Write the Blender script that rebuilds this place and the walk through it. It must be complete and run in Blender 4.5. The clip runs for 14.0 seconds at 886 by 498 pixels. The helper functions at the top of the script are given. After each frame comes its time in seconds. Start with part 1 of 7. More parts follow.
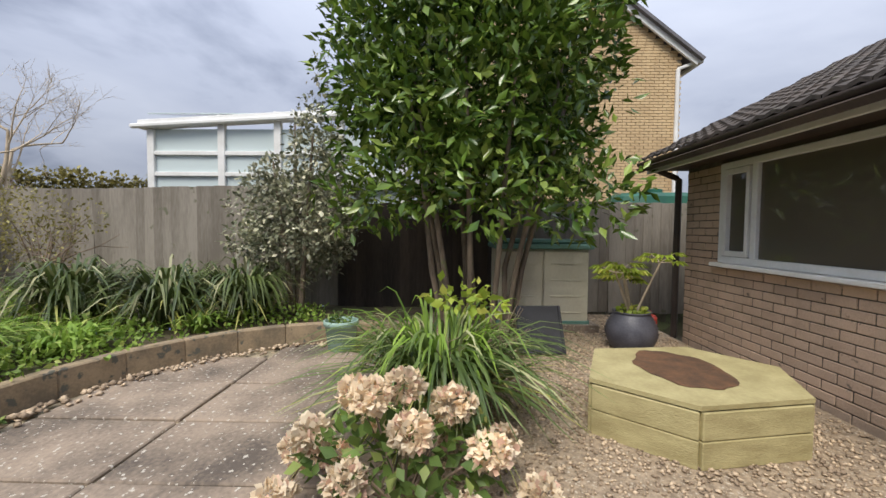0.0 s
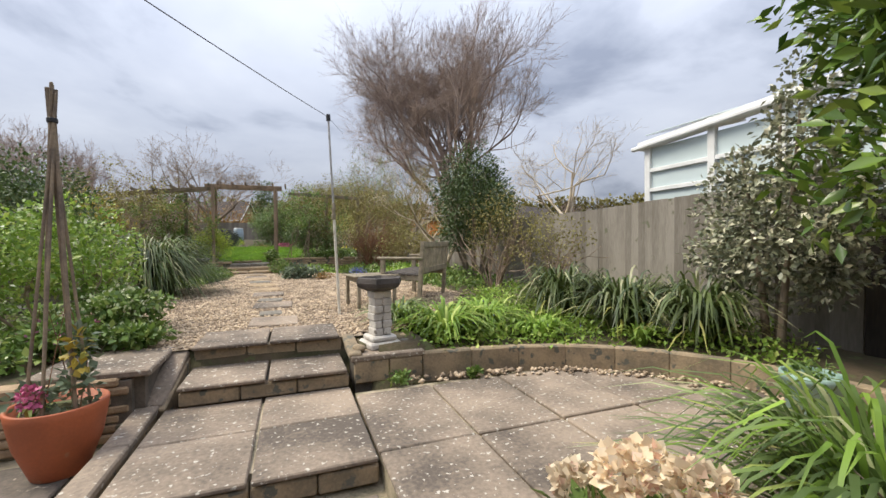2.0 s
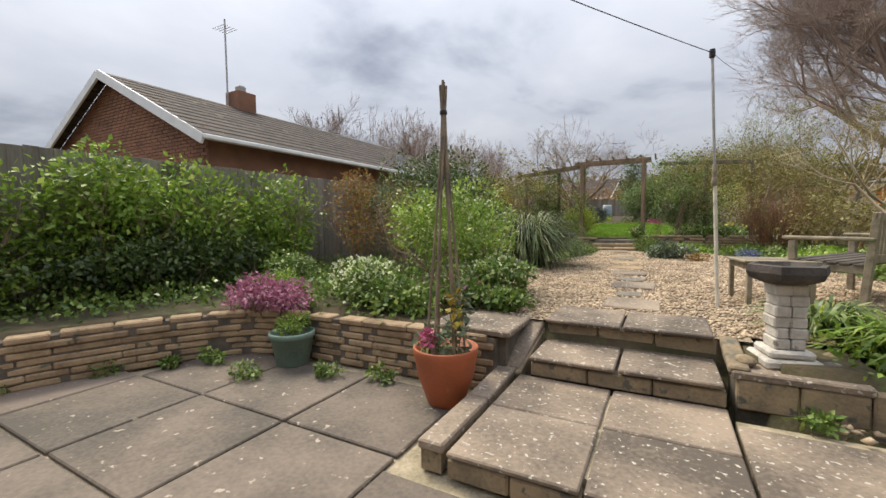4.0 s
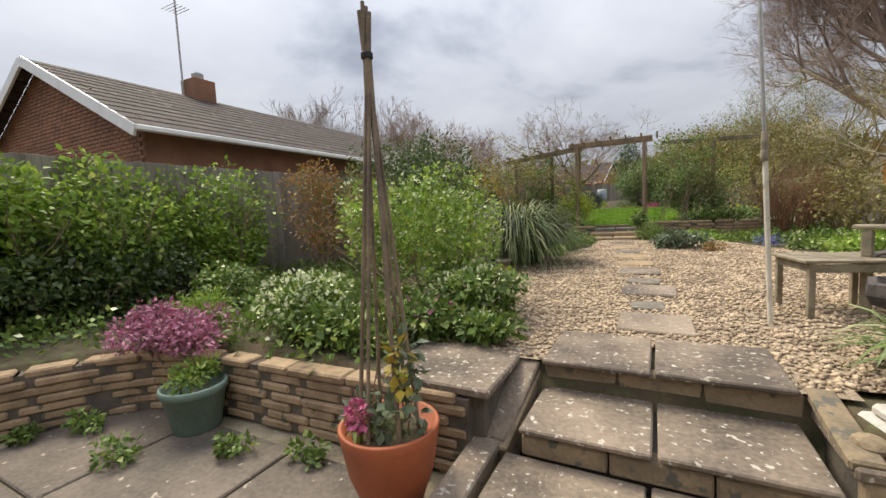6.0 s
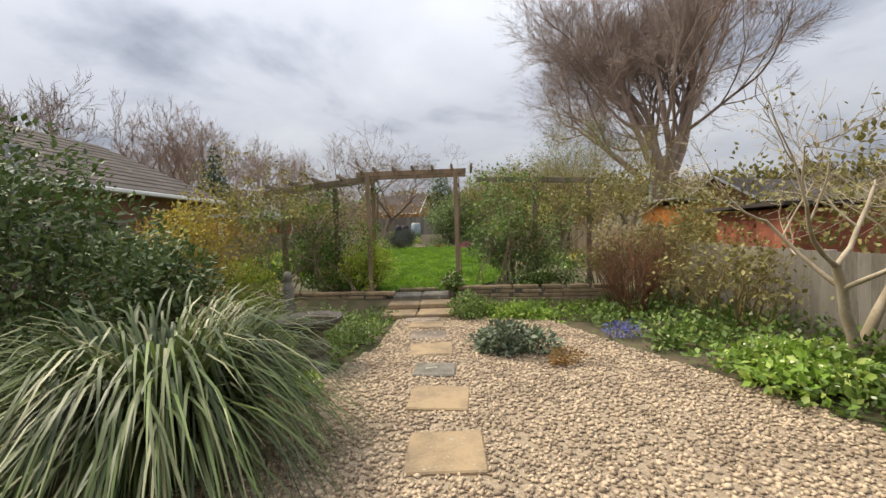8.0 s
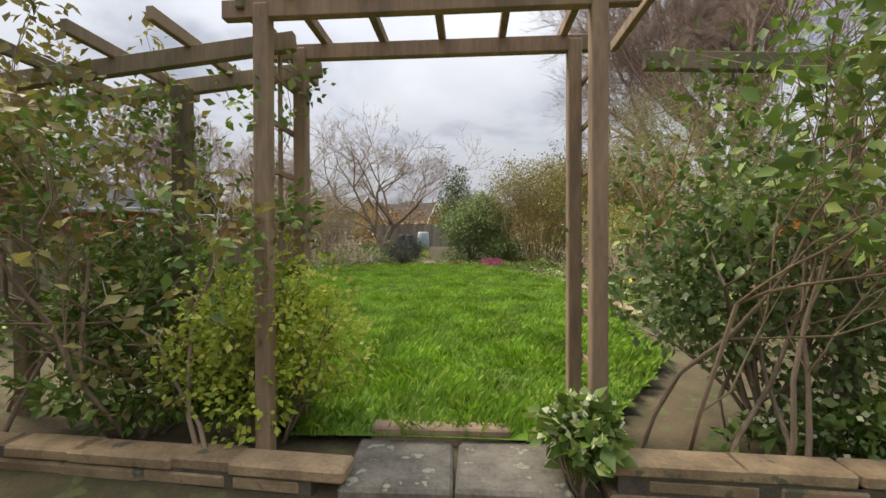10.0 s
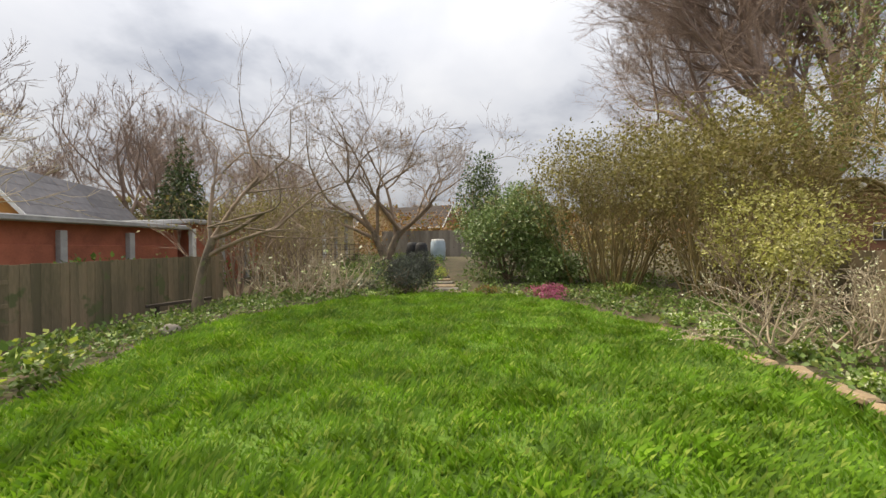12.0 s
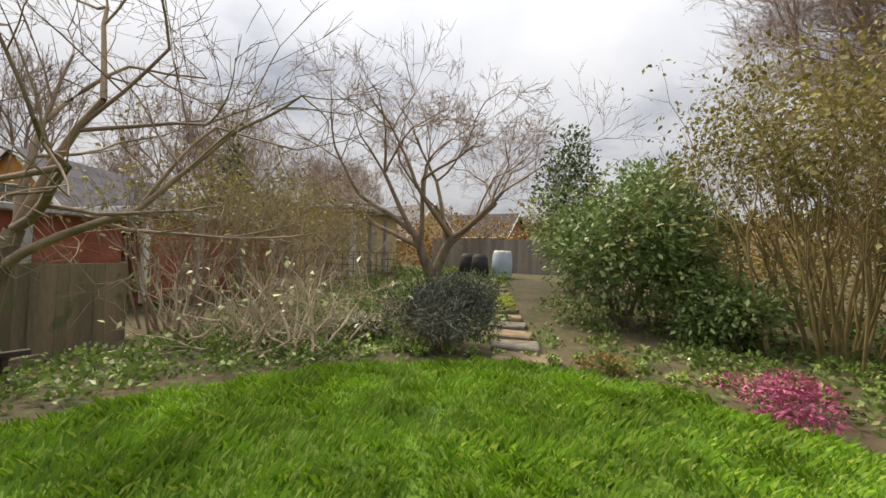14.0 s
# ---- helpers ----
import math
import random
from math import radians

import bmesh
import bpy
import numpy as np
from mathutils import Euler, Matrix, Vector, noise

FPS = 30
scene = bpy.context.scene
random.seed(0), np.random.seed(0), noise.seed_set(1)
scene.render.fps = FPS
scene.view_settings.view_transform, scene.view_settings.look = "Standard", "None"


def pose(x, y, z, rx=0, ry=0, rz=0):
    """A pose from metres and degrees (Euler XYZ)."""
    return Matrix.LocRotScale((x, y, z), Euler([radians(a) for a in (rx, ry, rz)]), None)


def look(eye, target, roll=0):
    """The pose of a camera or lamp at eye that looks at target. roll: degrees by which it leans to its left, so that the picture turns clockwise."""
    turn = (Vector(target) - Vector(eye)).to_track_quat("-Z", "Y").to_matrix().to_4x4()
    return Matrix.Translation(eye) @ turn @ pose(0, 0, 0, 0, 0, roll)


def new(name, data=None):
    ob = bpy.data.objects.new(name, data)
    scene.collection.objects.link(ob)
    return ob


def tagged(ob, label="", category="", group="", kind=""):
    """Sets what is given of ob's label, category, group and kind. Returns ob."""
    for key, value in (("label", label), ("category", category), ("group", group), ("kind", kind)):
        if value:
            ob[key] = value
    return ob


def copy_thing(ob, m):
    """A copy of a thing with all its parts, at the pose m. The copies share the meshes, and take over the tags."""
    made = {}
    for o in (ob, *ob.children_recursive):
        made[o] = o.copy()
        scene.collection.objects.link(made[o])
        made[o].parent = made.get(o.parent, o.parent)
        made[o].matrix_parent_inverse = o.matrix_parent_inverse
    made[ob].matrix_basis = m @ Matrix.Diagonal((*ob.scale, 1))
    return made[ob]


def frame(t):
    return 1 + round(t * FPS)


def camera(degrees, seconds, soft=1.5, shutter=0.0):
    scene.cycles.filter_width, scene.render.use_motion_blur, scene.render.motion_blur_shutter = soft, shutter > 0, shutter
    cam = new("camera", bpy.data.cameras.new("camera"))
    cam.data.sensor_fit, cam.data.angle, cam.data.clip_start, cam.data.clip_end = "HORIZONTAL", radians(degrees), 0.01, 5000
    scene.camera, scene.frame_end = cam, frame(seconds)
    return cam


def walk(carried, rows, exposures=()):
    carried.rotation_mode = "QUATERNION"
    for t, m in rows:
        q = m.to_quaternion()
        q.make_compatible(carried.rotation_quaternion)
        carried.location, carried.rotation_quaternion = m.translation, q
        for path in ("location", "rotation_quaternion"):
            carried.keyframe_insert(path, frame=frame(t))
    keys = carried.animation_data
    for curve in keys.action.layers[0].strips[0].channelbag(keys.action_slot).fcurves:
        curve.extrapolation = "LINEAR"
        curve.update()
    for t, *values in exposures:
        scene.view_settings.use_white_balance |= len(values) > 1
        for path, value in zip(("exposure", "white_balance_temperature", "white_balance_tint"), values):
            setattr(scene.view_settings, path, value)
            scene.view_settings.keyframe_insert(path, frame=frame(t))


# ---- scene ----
cam = camera(94.8, 14.0)
PATH = [
    (0, (0.504, 0.357, 1.187), (2.502, 0.397, 1.092), 0.5),
    (0.5, (1.038, 0.198, 1.187), (2.928, 0.842, 1.075), 0.1),
    (1, (1.251, 0.088, 1.165), (2.813, 1.336, 1.107), 0.1),
    (1.5, (1.279, -0.095, 1.188), (2.399, 1.562, 1.146), 0.0),
    (2, (1.25, -0.229, 1.17), (1.947, 1.646, 1.139), -0.5),
    (2.5, (1.296, -0.199, 1.163), (1.569, 1.782, 1.112), -0.3),
    (3, (1.418, -0.095, 1.142), (1.246, 1.896, 1.067), 0.5),
    (3.5, (1.397, 0.064, 1.127), (0.763, 1.958, 1.022), 0.7),
    (3.7, (1.365, 0.14, 1.13), (0.555, 1.966, 1.02), 0.7),
    (5.8, (1.083, 1.105, 1.142), (-0.094, 2.712, 0.961), -3.1),
    (6, (1.063, 1.295, 1.208), (0.138, 3.059, 1.033), -2.7),
    (6.5, (1.022, 1.845, 1.249), (0.603, 3.795, 1.098), -2.3),
    (7, (0.94, 2.657, 1.347), (0.828, 4.65, 1.221), -2.4),
    (7.5, (0.984, 3.915, 1.558), (0.932, 5.912, 1.453), -2.1),
    (8, (0.949, 5.322, 1.738), (0.841, 7.317, 1.654), -1.8),
    (8.2, (0.887, 5.898, 1.757), (0.768, 7.894, 1.69), -1.5),
    (10.3, (0.19, 11.557, 1.672), (0.04, 13.551, 1.651), 0.4),
    (10.5, (0.204, 12.043, 1.712), (0.017, 14.034, 1.683), 1.2),
    (11, (0.112, 13.127, 1.857), (-0.22, 15.098, 1.777), 0.5),
    (11.5, (-0.12, 14.36, 1.901), (-0.395, 16.341, 1.868), -0.9),
    (12, (-0.334, 15.798, 1.991), (-0.544, 17.787, 1.99), -0.7),
    (12.5, (-0.483, 17.222, 2.007), (-0.693, 19.211, 2.024), -0.3),
    (13, (-0.708, 18.614, 2.01), (-0.881, 20.606, 2.028), 0.0),
    (13.5, (-0.814, 19.701, 2.074), (-1.021, 21.69, 2.094), 1.1),
    (14, (-0.894, 20.371, 2.102), (-1.41, 22.303, 2.148), 1.9),
]
walk(cam, [(t, look(eye, target, roll)) for t, eye, target, roll in PATH],
     [(0, 0.73, 6000, 13), (1, 0.92, 6100, 12), (2, 0.95, 6200, 11), (3.7, 0.87, 6500, 10), (8.2, 0.91, 6650, 10), (10.5, 0.97, 6850, 10), (14, 0.94, 7100, 10)])

# ---- world and light ----
world = bpy.data.worlds.new("overcast_sky")
scene.world = world
world.use_nodes = True
wn, wl = world.node_tree.nodes, world.node_tree.links
wn.clear()
w_out = wn.new("ShaderNodeOutputWorld")
w_bg = wn.new("ShaderNodeBackground")
w_sky = wn.new("ShaderNodeTexSky")
w_sky.sky_type, w_sky.sun_disc = "NISHITA", False
w_sky.sun_elevation, w_sky.sun_rotation = radians(55), radians(291)
w_co = wn.new("ShaderNodeTexCoord")
w_sep = wn.new("ShaderNodeSeparateXYZ")
wl.new(w_co.outputs["Generated"], w_sep.inputs[0])


def wmath(op, a, b):
    n = wn.new("ShaderNodeMath")
    n.operation = op
    for i, v in enumerate((a, b)):
        if isinstance(v, (int, float)):
            n.inputs[i].default_value = v
        else:
            wl.new(v, n.inputs[i])
    return n.outputs[0]


w_h = wmath("ADD", wmath("MAXIMUM", w_sep.outputs[2], 0.0), 0.22)
w_vec = wn.new("ShaderNodeCombineXYZ")
wl.new(wmath("DIVIDE", w_sep.outputs[0], w_h), w_vec.inputs[0])
wl.new(wmath("DIVIDE", w_sep.outputs[1], w_h), w_vec.inputs[1])
w_noise = wn.new("ShaderNodeTexNoise")
w_noise.inputs["Scale"].default_value = 1.15
w_noise.inputs["Detail"].default_value = 7
w_noise.inputs["Roughness"].default_value = 0.52
w_noise.inputs["Distortion"].default_value = 0.25
wl.new(w_vec.outputs[0], w_noise.inputs["Vector"])
w_ramp = wn.new("ShaderNodeValToRGB")
el = w_ramp.color_ramp.elements
el[0].position, el[0].color = 0.33, (0.25, 0.275, 0.335, 1)
el[1].position, el[1].color = 0.66, (0.59, 0.61, 0.655, 1)
mid = el.new(0.46)
mid.color = (0.475, 0.50, 0.56, 1)
wl.new(w_noise.outputs["Fac"], w_ramp.inputs[0])
w_mix = wn.new("ShaderNodeMix")
w_mix.data_type = "RGBA"
w_mix.inputs[0].default_value = 0.93
w_scale = wn.new("ShaderNodeVectorMath")
w_scale.operation = "SCALE"
w_scale.inputs["Scale"].default_value = 0.10
wl.new(w_sky.outputs[0], w_scale.inputs[0])
wl.new(w_scale.outputs[0], w_mix.inputs[6])
wl.new(w_ramp.outputs[0], w_mix.inputs[7])
wl.new(w_mix.outputs[2], w_bg.inputs[0])
# an overcast sky is brighter overhead than at the horizon
wl.new(wmath("MULTIPLY", wmath("ADD", wmath("MULTIPLY", wmath("MAXIMUM", w_sep.outputs[2], 0.0), 3.0), 1.0), 0.40), w_bg.inputs[1])
wl.new(w_bg.outputs[0], w_out.inputs[0])

sun = new("sun", bpy.data.lights.new("sun", "SUN"))
sun.data.energy, sun.data.angle, sun.data.color = 2.3, radians(25), (1.0, 0.91, 0.73)
sun.matrix_world = look((-9, 3.5, 14), (0, 0, 0))


# ---- materials ----
def material(name, color, color2=None, scale=6.0, rough=0.8, bump=0.3, fine=60.0, spots=None, spot_scale=25.0,
             spot_at=0.62, metal=0.0, piece=0.0, island=0.0, sheen=False, stretch=(1, 1, 1)):
    """A surface with two scales of variation; spots: the colour of lichen or stains on it."""
    m = bpy.data.materials.new(name)
    m.use_nodes = True
    nt = m.node_tree
    n, l = nt.nodes, nt.links
    b = n["Principled BSDF"]
    b.inputs["Roughness"].default_value = rough
    b.inputs["Metallic"].default_value = metal
    co = n.new("ShaderNodeTexCoord")
    mp = n.new("ShaderNodeMapping")
    mp.inputs["Scale"].default_value = stretch
    geo = n.new("ShaderNodeNewGeometry")
    l.new(geo.outputs["Position"], mp.inputs[0])
    big = n.new("ShaderNodeTexNoise")
    big.inputs["Scale"].default_value, big.inputs["Detail"].default_value = scale, 5
    l.new(mp.outputs[0], big.inputs["Vector"])
    small = n.new("ShaderNodeTexNoise")
    small.inputs["Scale"].default_value, small.inputs["Detail"].default_value = fine, 4
    l.new(mp.outputs[0], small.inputs["Vector"])
    color2 = color2 or tuple(c * 0.6 for c in color)
    mix = n.new("ShaderNodeMix")
    mix.data_type = "RGBA"
    mix.inputs[6].default_value, mix.inputs[7].default_value = (*color, 1), (*color2, 1)
    rg = n.new("ShaderNodeMapRange")
    rg.inputs[1].default_value, rg.inputs[2].default_value = 0.32, 0.68
    l.new(big.outputs["Fac"], rg.inputs[0])
    fac = rg.outputs[0]

    def add(x, y, k):
        q = n.new("ShaderNodeMath")
        q.operation, q.use_clamp = "MULTIPLY_ADD", True
        l.new(y, q.inputs[0])
        q.inputs[1].default_value = k
        l.new(x, q.inputs[2])
        return q.outputs[0]

    sub = n.new("ShaderNodeMath")
    sub.operation = "SUBTRACT"
    l.new(small.outputs["Fac"], sub.inputs[0])
    sub.inputs[1].default_value = 0.5
    fac = add(fac, sub.outputs[0], 1.1)
    if piece:
        info = n.new("ShaderNodeObjectInfo")
        s2 = n.new("ShaderNodeMath")
        s2.operation = "SUBTRACT"
        l.new(info.outputs["Random"], s2.inputs[0])
        s2.inputs[1].default_value = 0.5
        fac = add(fac, s2.outputs[0], piece)
    if island:
        s3 = n.new("ShaderNodeMath")
        s3.operation = "SUBTRACT"
        l.new(geo.outputs["Random Per Island"], s3.inputs[0])
        s3.inputs[1].default_value = 0.5
        fac = add(fac, s3.outputs[0], island)
    l.new(fac, mix.inputs[0])
    last = mix.outputs[2]
    if spots:
        vo = n.new("ShaderNodeTexNoise")
        vo.inputs["Scale"].default_value, vo.inputs["Detail"].default_value = spot_scale, 3
        l.new(geo.outputs["Position"], vo.inputs["Vector"])
        r2 = n.new("ShaderNodeMapRange")
        r2.inputs[1].default_value, r2.inputs[2].default_value = spot_at, spot_at + 0.05
        l.new(vo.outputs["Fac"], r2.inputs[0])
        m2 = n.new("ShaderNodeMix")
        m2.data_type = "RGBA"
        l.new(r2.outputs[0], m2.inputs[0])
        l.new(last, m2.inputs[6])
        m2.inputs[7].default_value = (*spots, 1)
        last = m2.outputs[2]
    l.new(last, b.inputs["Base Color"])
    if bump:
        bp = n.new("ShaderNodeBump")
        bp.inputs["Strength"].default_value, bp.inputs["Distance"].default_value = bump, 0.01
        l.new(small.outputs["Fac"], bp.inputs["Height"])
        l.new(bp.outputs[0], b.inputs["Normal"])
    return m


def leafy(name, a, b2, c=None, rough=0.5, through_light=0.25):
    """Leaves: each one its own shade between two greens; c: a rarer third colour."""
    m = bpy.data.materials.new(name)
    m.use_nodes = True
    n, l = m.node_tree.nodes, m.node_tree.links
    b = n["Principled BSDF"]
    b.inputs["Roughness"].default_value = rough
    geo = n.new("ShaderNodeNewGeometry")
    rp = n.new("ShaderNodeValToRGB")
    e = rp.color_ramp.elements
    e[0].color, e[1].color = (*a, 1), (*b2, 1)
    if c:
        e[1].position = 0.8
        k = e.new(0.9)
        k.color = (*c, 1)
    l.new(geo.outputs["Random Per Island"], rp.inputs[0])
    no = n.new("ShaderNodeTexNoise")
    no.inputs["Scale"].default_value = 2.5
    l.new(geo.outputs["Position"], no.inputs["Vector"])
    hs = n.new("ShaderNodeHueSaturation")
    mr = n.new("ShaderNodeMapRange")
    mr.inputs[1].default_value, mr.inputs[2].default_value, mr.inputs[3].default_value, mr.inputs[4].default_value = 0.3, 0.7, 0.65, 1.35
    l.new(no.outputs["Fac"], mr.inputs[0])
    l.new(mr.outputs[0], hs.inputs["Value"])
    l.new(rp.outputs[0], hs.inputs["Color"])
    l.new(hs.outputs[0], b.inputs["Base Color"])
    tr = n.new("ShaderNodeBsdfTranslucent")
    l.new(hs.outputs[0], tr.inputs[0])
    ms = n.new("ShaderNodeMixShader")
    ms.inputs[0].default_value = through_light
    l.new(b.outputs[0], ms.inputs[1])
    l.new(tr.outputs[0], ms.inputs[2])
    l.new(ms.outputs[0], n["Material Output"].inputs[0])
    return m


def glass(name, tint=(0.06, 0.057, 0.048), alpha=0.0, rough=0.03):
    m = bpy.data.materials.new(name)
    m.use_nodes = True
    b = m.node_tree.nodes["Principled BSDF"]
    b.inputs["Base Color"].default_value = (*tint, 1)
    b.inputs["Roughness"].default_value = rough
    b.inputs["Transmission Weight"].default_value = alpha
    b.inputs["IOR"].default_value = 1.5
    return m


M_SLAB = material("weathered_concrete_slab", (0.32, 0.25, 0.185), (0.10, 0.08, 0.063), 1.9, 0.9, 0.6, 38, (0.50, 0.46, 0.39), 30, 0.625, piece=0.55)
M_SANDSLAB = material("sandstone_slab", (0.36, 0.26, 0.15), (0.19, 0.14, 0.09), 4, 0.9, 0.5, 40, (0.40, 0.37, 0.3), 30, 0.66, piece=0.5)
M_BUFF = material("buff_block", (0.36, 0.27, 0.165), (0.17, 0.135, 0.09), 5, 0.9, 0.5, 50, (0.12, 0.115, 0.09), 12, 0.6, piece=0.35)
M_SPLIT = material("split_face_walling", (0.42, 0.30, 0.18), (0.23, 0.16, 0.095), 6, 0.9, 0.7, 45, (0.13, 0.12, 0.08), 9, 0.64, piece=0.5)
# darker base colour for the slabs of the lower patio level
M_SLAB_LOW = material("dark_lower_slab", (0.21, 0.165, 0.13), (0.08, 0.068, 0.055), 1.3, 0.85, 0.5, 38, (0.40, 0.34, 0.27), 14, 0.66, piece=0.6)
M_POLE = material("cream_painted_tube", (0.72, 0.68, 0.58), (0.55, 0.50, 0.42), 14, 0.5, 0.15, 60, (0.35, 0.27, 0.19), 14, 0.68)
# darker teak, only for the seat slats of the bench
M_DARKTEAK = material("dark_teak", (0.12, 0.10, 0.08), (0.06, 0.05, 0.042), 9, 0.7, 0.5, 80, piece=0.5)
M_CELADON = material("celadon_plastic", (0.30, 0.42, 0.36), (0.22, 0.33, 0.28), 4, 0.55, 0.15, 40)
M_MORTAR = material("dirty_mortar", (0.16, 0.13, 0.1), (0.08, 0.07, 0.055), 8, 0.95, 0.5, 60)
M_JOINT = material("joint_sand", (0.46, 0.38, 0.27), (0.17, 0.15, 0.09), 4, 0.95, 0.4, 60)
M_BRICK = material("buff_brown_brick", (0.56, 0.41, 0.30), (0.42, 0.31, 0.225), 3, 0.85, 0.5, 60, (0.16, 0.13, 0.1), 9, 0.66, piece=0.6, island=0.6)
M_BRICK_Y = material("yellow_brick", (0.62, 0.46, 0.26), (0.50, 0.36, 0.20), 2, 0.85, 0.4, 50, piece=0.4, island=0.4)
M_BRICK_R = material("orange_red_brick", (0.30, 0.145, 0.085), (0.19, 0.095, 0.06), 2, 0.85, 0.4, 40, piece=0.5, island=0.7)
M_PALE = material("pale_mortar", (0.45, 0.38, 0.28), (0.32, 0.27, 0.2), 8, 0.95, 0.3, 60)
M_SOIL = material("garden_soil", (0.12, 0.085, 0.052), (0.055, 0.055, 0.022), 3, 0.95, 0.9, 40, (0.10, 0.11, 0.04), 7, 0.58)
M_GRAVELBED = material("fine_gravel", (0.40, 0.31, 0.21), (0.20, 0.15, 0.10), 30, 0.9, 0.9, 90, (0.5, 0.43, 0.33), 60, 0.6)
M_STONE = material("gravel_stone", (0.57, 0.44, 0.30), (0.25, 0.185, 0.125), 3, 0.85, 0.2, 60, island=1.5)
M_TURF = material("turf_soil", (0.12, 0.22, 0.016), (0.06, 0.12, 0.01), 3, 0.95, 0.8, 40)
M_GRASS = leafy("lawn_grass", (0.105, 0.225, 0.012), (0.20, 0.35, 0.024), (0.33, 0.42, 0.075), 0.5, 0.35)
M_FENCE = material("grey_weathered_fence", (0.29, 0.26, 0.22), (0.155, 0.135, 0.11), 3, 0.9, 0.5, 50, (0.14, 0.14, 0.09), 5, 0.66, piece=0.7, stretch=(1, 1, 0.15))
M_FENCE_D = material("dark_stained_fence", (0.075, 0.055, 0.042), (0.03, 0.024, 0.02), 3, 0.85, 0.5, 50, piece=0.6, stretch=(1, 1, 0.15))
M_FENCE_B = material("brown_green_fence", (0.27, 0.205, 0.135), (0.13, 0.11, 0.07), 3, 0.9, 0.5, 50, (0.12, 0.13, 0.06), 3, 0.6, piece=0.7, stretch=(1, 1, 0.15))
M_TEAK = material("silvered_teak", (0.33, 0.28, 0.20), (0.17, 0.14, 0.095), 9, 0.85, 0.5, 80, (0.20, 0.22, 0.12), 9, 0.64, piece=0.4)
M_PINE = material("treated_softwood", (0.33, 0.23, 0.15), (0.17, 0.125, 0.085), 8, 0.85, 0.4, 60, piece=0.4, stretch=(1, 1, 0.2))
M_SLEEPER = material("green_tinted_sleeper", (0.46, 0.40, 0.20), (0.33, 0.28, 0.13), 5, 0.8, 0.4, 50, piece=0.25, stretch=(1, 1, 3))
M_BARK = material("grey_brown_bark", (0.25, 0.195, 0.14), (0.11, 0.088, 0.066), 8, 0.95, 0.7, 40, (0.16, 0.17, 0.08), 5, 0.62, stretch=(1, 1, 0.3))
M_TWIG = material("bare_twig", (0.34, 0.25, 0.18), (0.20, 0.15, 0.11), 4, 0.95, 0.2, 30, island=0.8)
# paler than the near twigs: distance haze put into the colour
M_TWIG_FAR = material("hazed_far_twig", (0.36, 0.27, 0.22), (0.24, 0.18, 0.15), 2, 0.95, 0.1, 20, island=0.6)
M_TWIG_RED = material("russet_twig", (0.25, 0.12, 0.06), (0.13, 0.07, 0.04), 4, 0.95, 0.2, 30, island=0.8)
M_TWIG_PALE = material("pale_twig", (0.56, 0.47, 0.35), (0.34, 0.27, 0.18), 4, 0.95, 0.2, 30, island=0.8)
M_TWIG_OLIVE = material("olive_twig", (0.34, 0.26, 0.11), (0.19, 0.145, 0.07), 4, 0.95, 0.2, 30, island=0.9)
M_CANE = material("bamboo_cane", (0.30, 0.23, 0.15), (0.13, 0.10, 0.075), 6, 0.75, 0.3, 60)
M_WHITE = material("white_upvc", (0.80, 0.80, 0.79), (0.68, 0.68, 0.66), 3, 0.4, 0.05, 30)
M_WHITEWASH = material("whitewashed_stone", (0.62, 0.58, 0.52), (0.40, 0.37, 0.33), 9, 0.9, 0.6, 50, (0.25, 0.22, 0.18), 14, 0.66, piece=0.4)
M_CREAM = material("cream_plastic", (0.60, 0.57, 0.44), (0.50, 0.47, 0.36), 3, 0.55, 0.1, 40)
M_GREENPL = material("green_plastic_lid", (0.16, 0.30, 0.25), (0.09, 0.20, 0.165), 3, 0.5, 0.1, 40)
M_TANK = material("dark_green_tank", (0.02, 0.12, 0.075), (0.015, 0.08, 0.055), 3, 0.5, 0.1, 40)
M_BLACK = material("matt_black_plastic", (0.03, 0.03, 0.035), (0.02, 0.02, 0.022), 8, 0.75, 0.3, 80)
M_URN = material("slate_glaze", (0.10, 0.10, 0.12), (0.05, 0.05, 0.065), 6, 0.45, 0.2, 60)
M_TERRA = material("terracotta_glaze", (0.42, 0.11, 0.04), (0.30, 0.085, 0.035), 4, 0.6, 0.15, 60, (0.36, 0.17, 0.09), 6, 0.68)
M_SAGE = material("sage_plastic", (0.19, 0.27, 0.22), (0.12, 0.18, 0.145), 4, 0.6, 0.15, 40)
M_RED = material("red_plastic", (0.45, 0.06, 0.04), (0.34, 0.05, 0.035), 4, 0.5, 0.1, 40)
M_ROOF = material("dark_concrete_tile", (0.085, 0.068, 0.058), (0.04, 0.034, 0.03), 2, 0.9, 0.5, 30, (0.14, 0.13, 0.10), 5, 0.64, island=0.7)
M_ROOF_B = material("brown_concrete_tile", (0.075, 0.056, 0.047), (0.042, 0.033, 0.029), 2, 0.9, 0.4, 30, (0.17, 0.15, 0.11), 3, 0.66, island=0.6)
M_SLATE = material("grey_slate", (0.16, 0.155, 0.17), (0.10, 0.098, 0.11), 2, 0.8, 0.3, 20, island=0.6)
M_GUTTER = material("dark_gutter", (0.06, 0.045, 0.04), (0.03, 0.025, 0.022), 4, 0.5, 0.1, 40)
M_OAK = material("brown_soffit", (0.085, 0.06, 0.045), (0.05, 0.035, 0.03), 4, 0.7, 0.2, 40)
M_METAL = material("dull_galvanised", (0.48, 0.47, 0.45), (0.34, 0.32, 0.30), 12, 0.5, 0.1, 60, (0.25, 0.16, 0.10), 12, 0.68, metal=0.6)
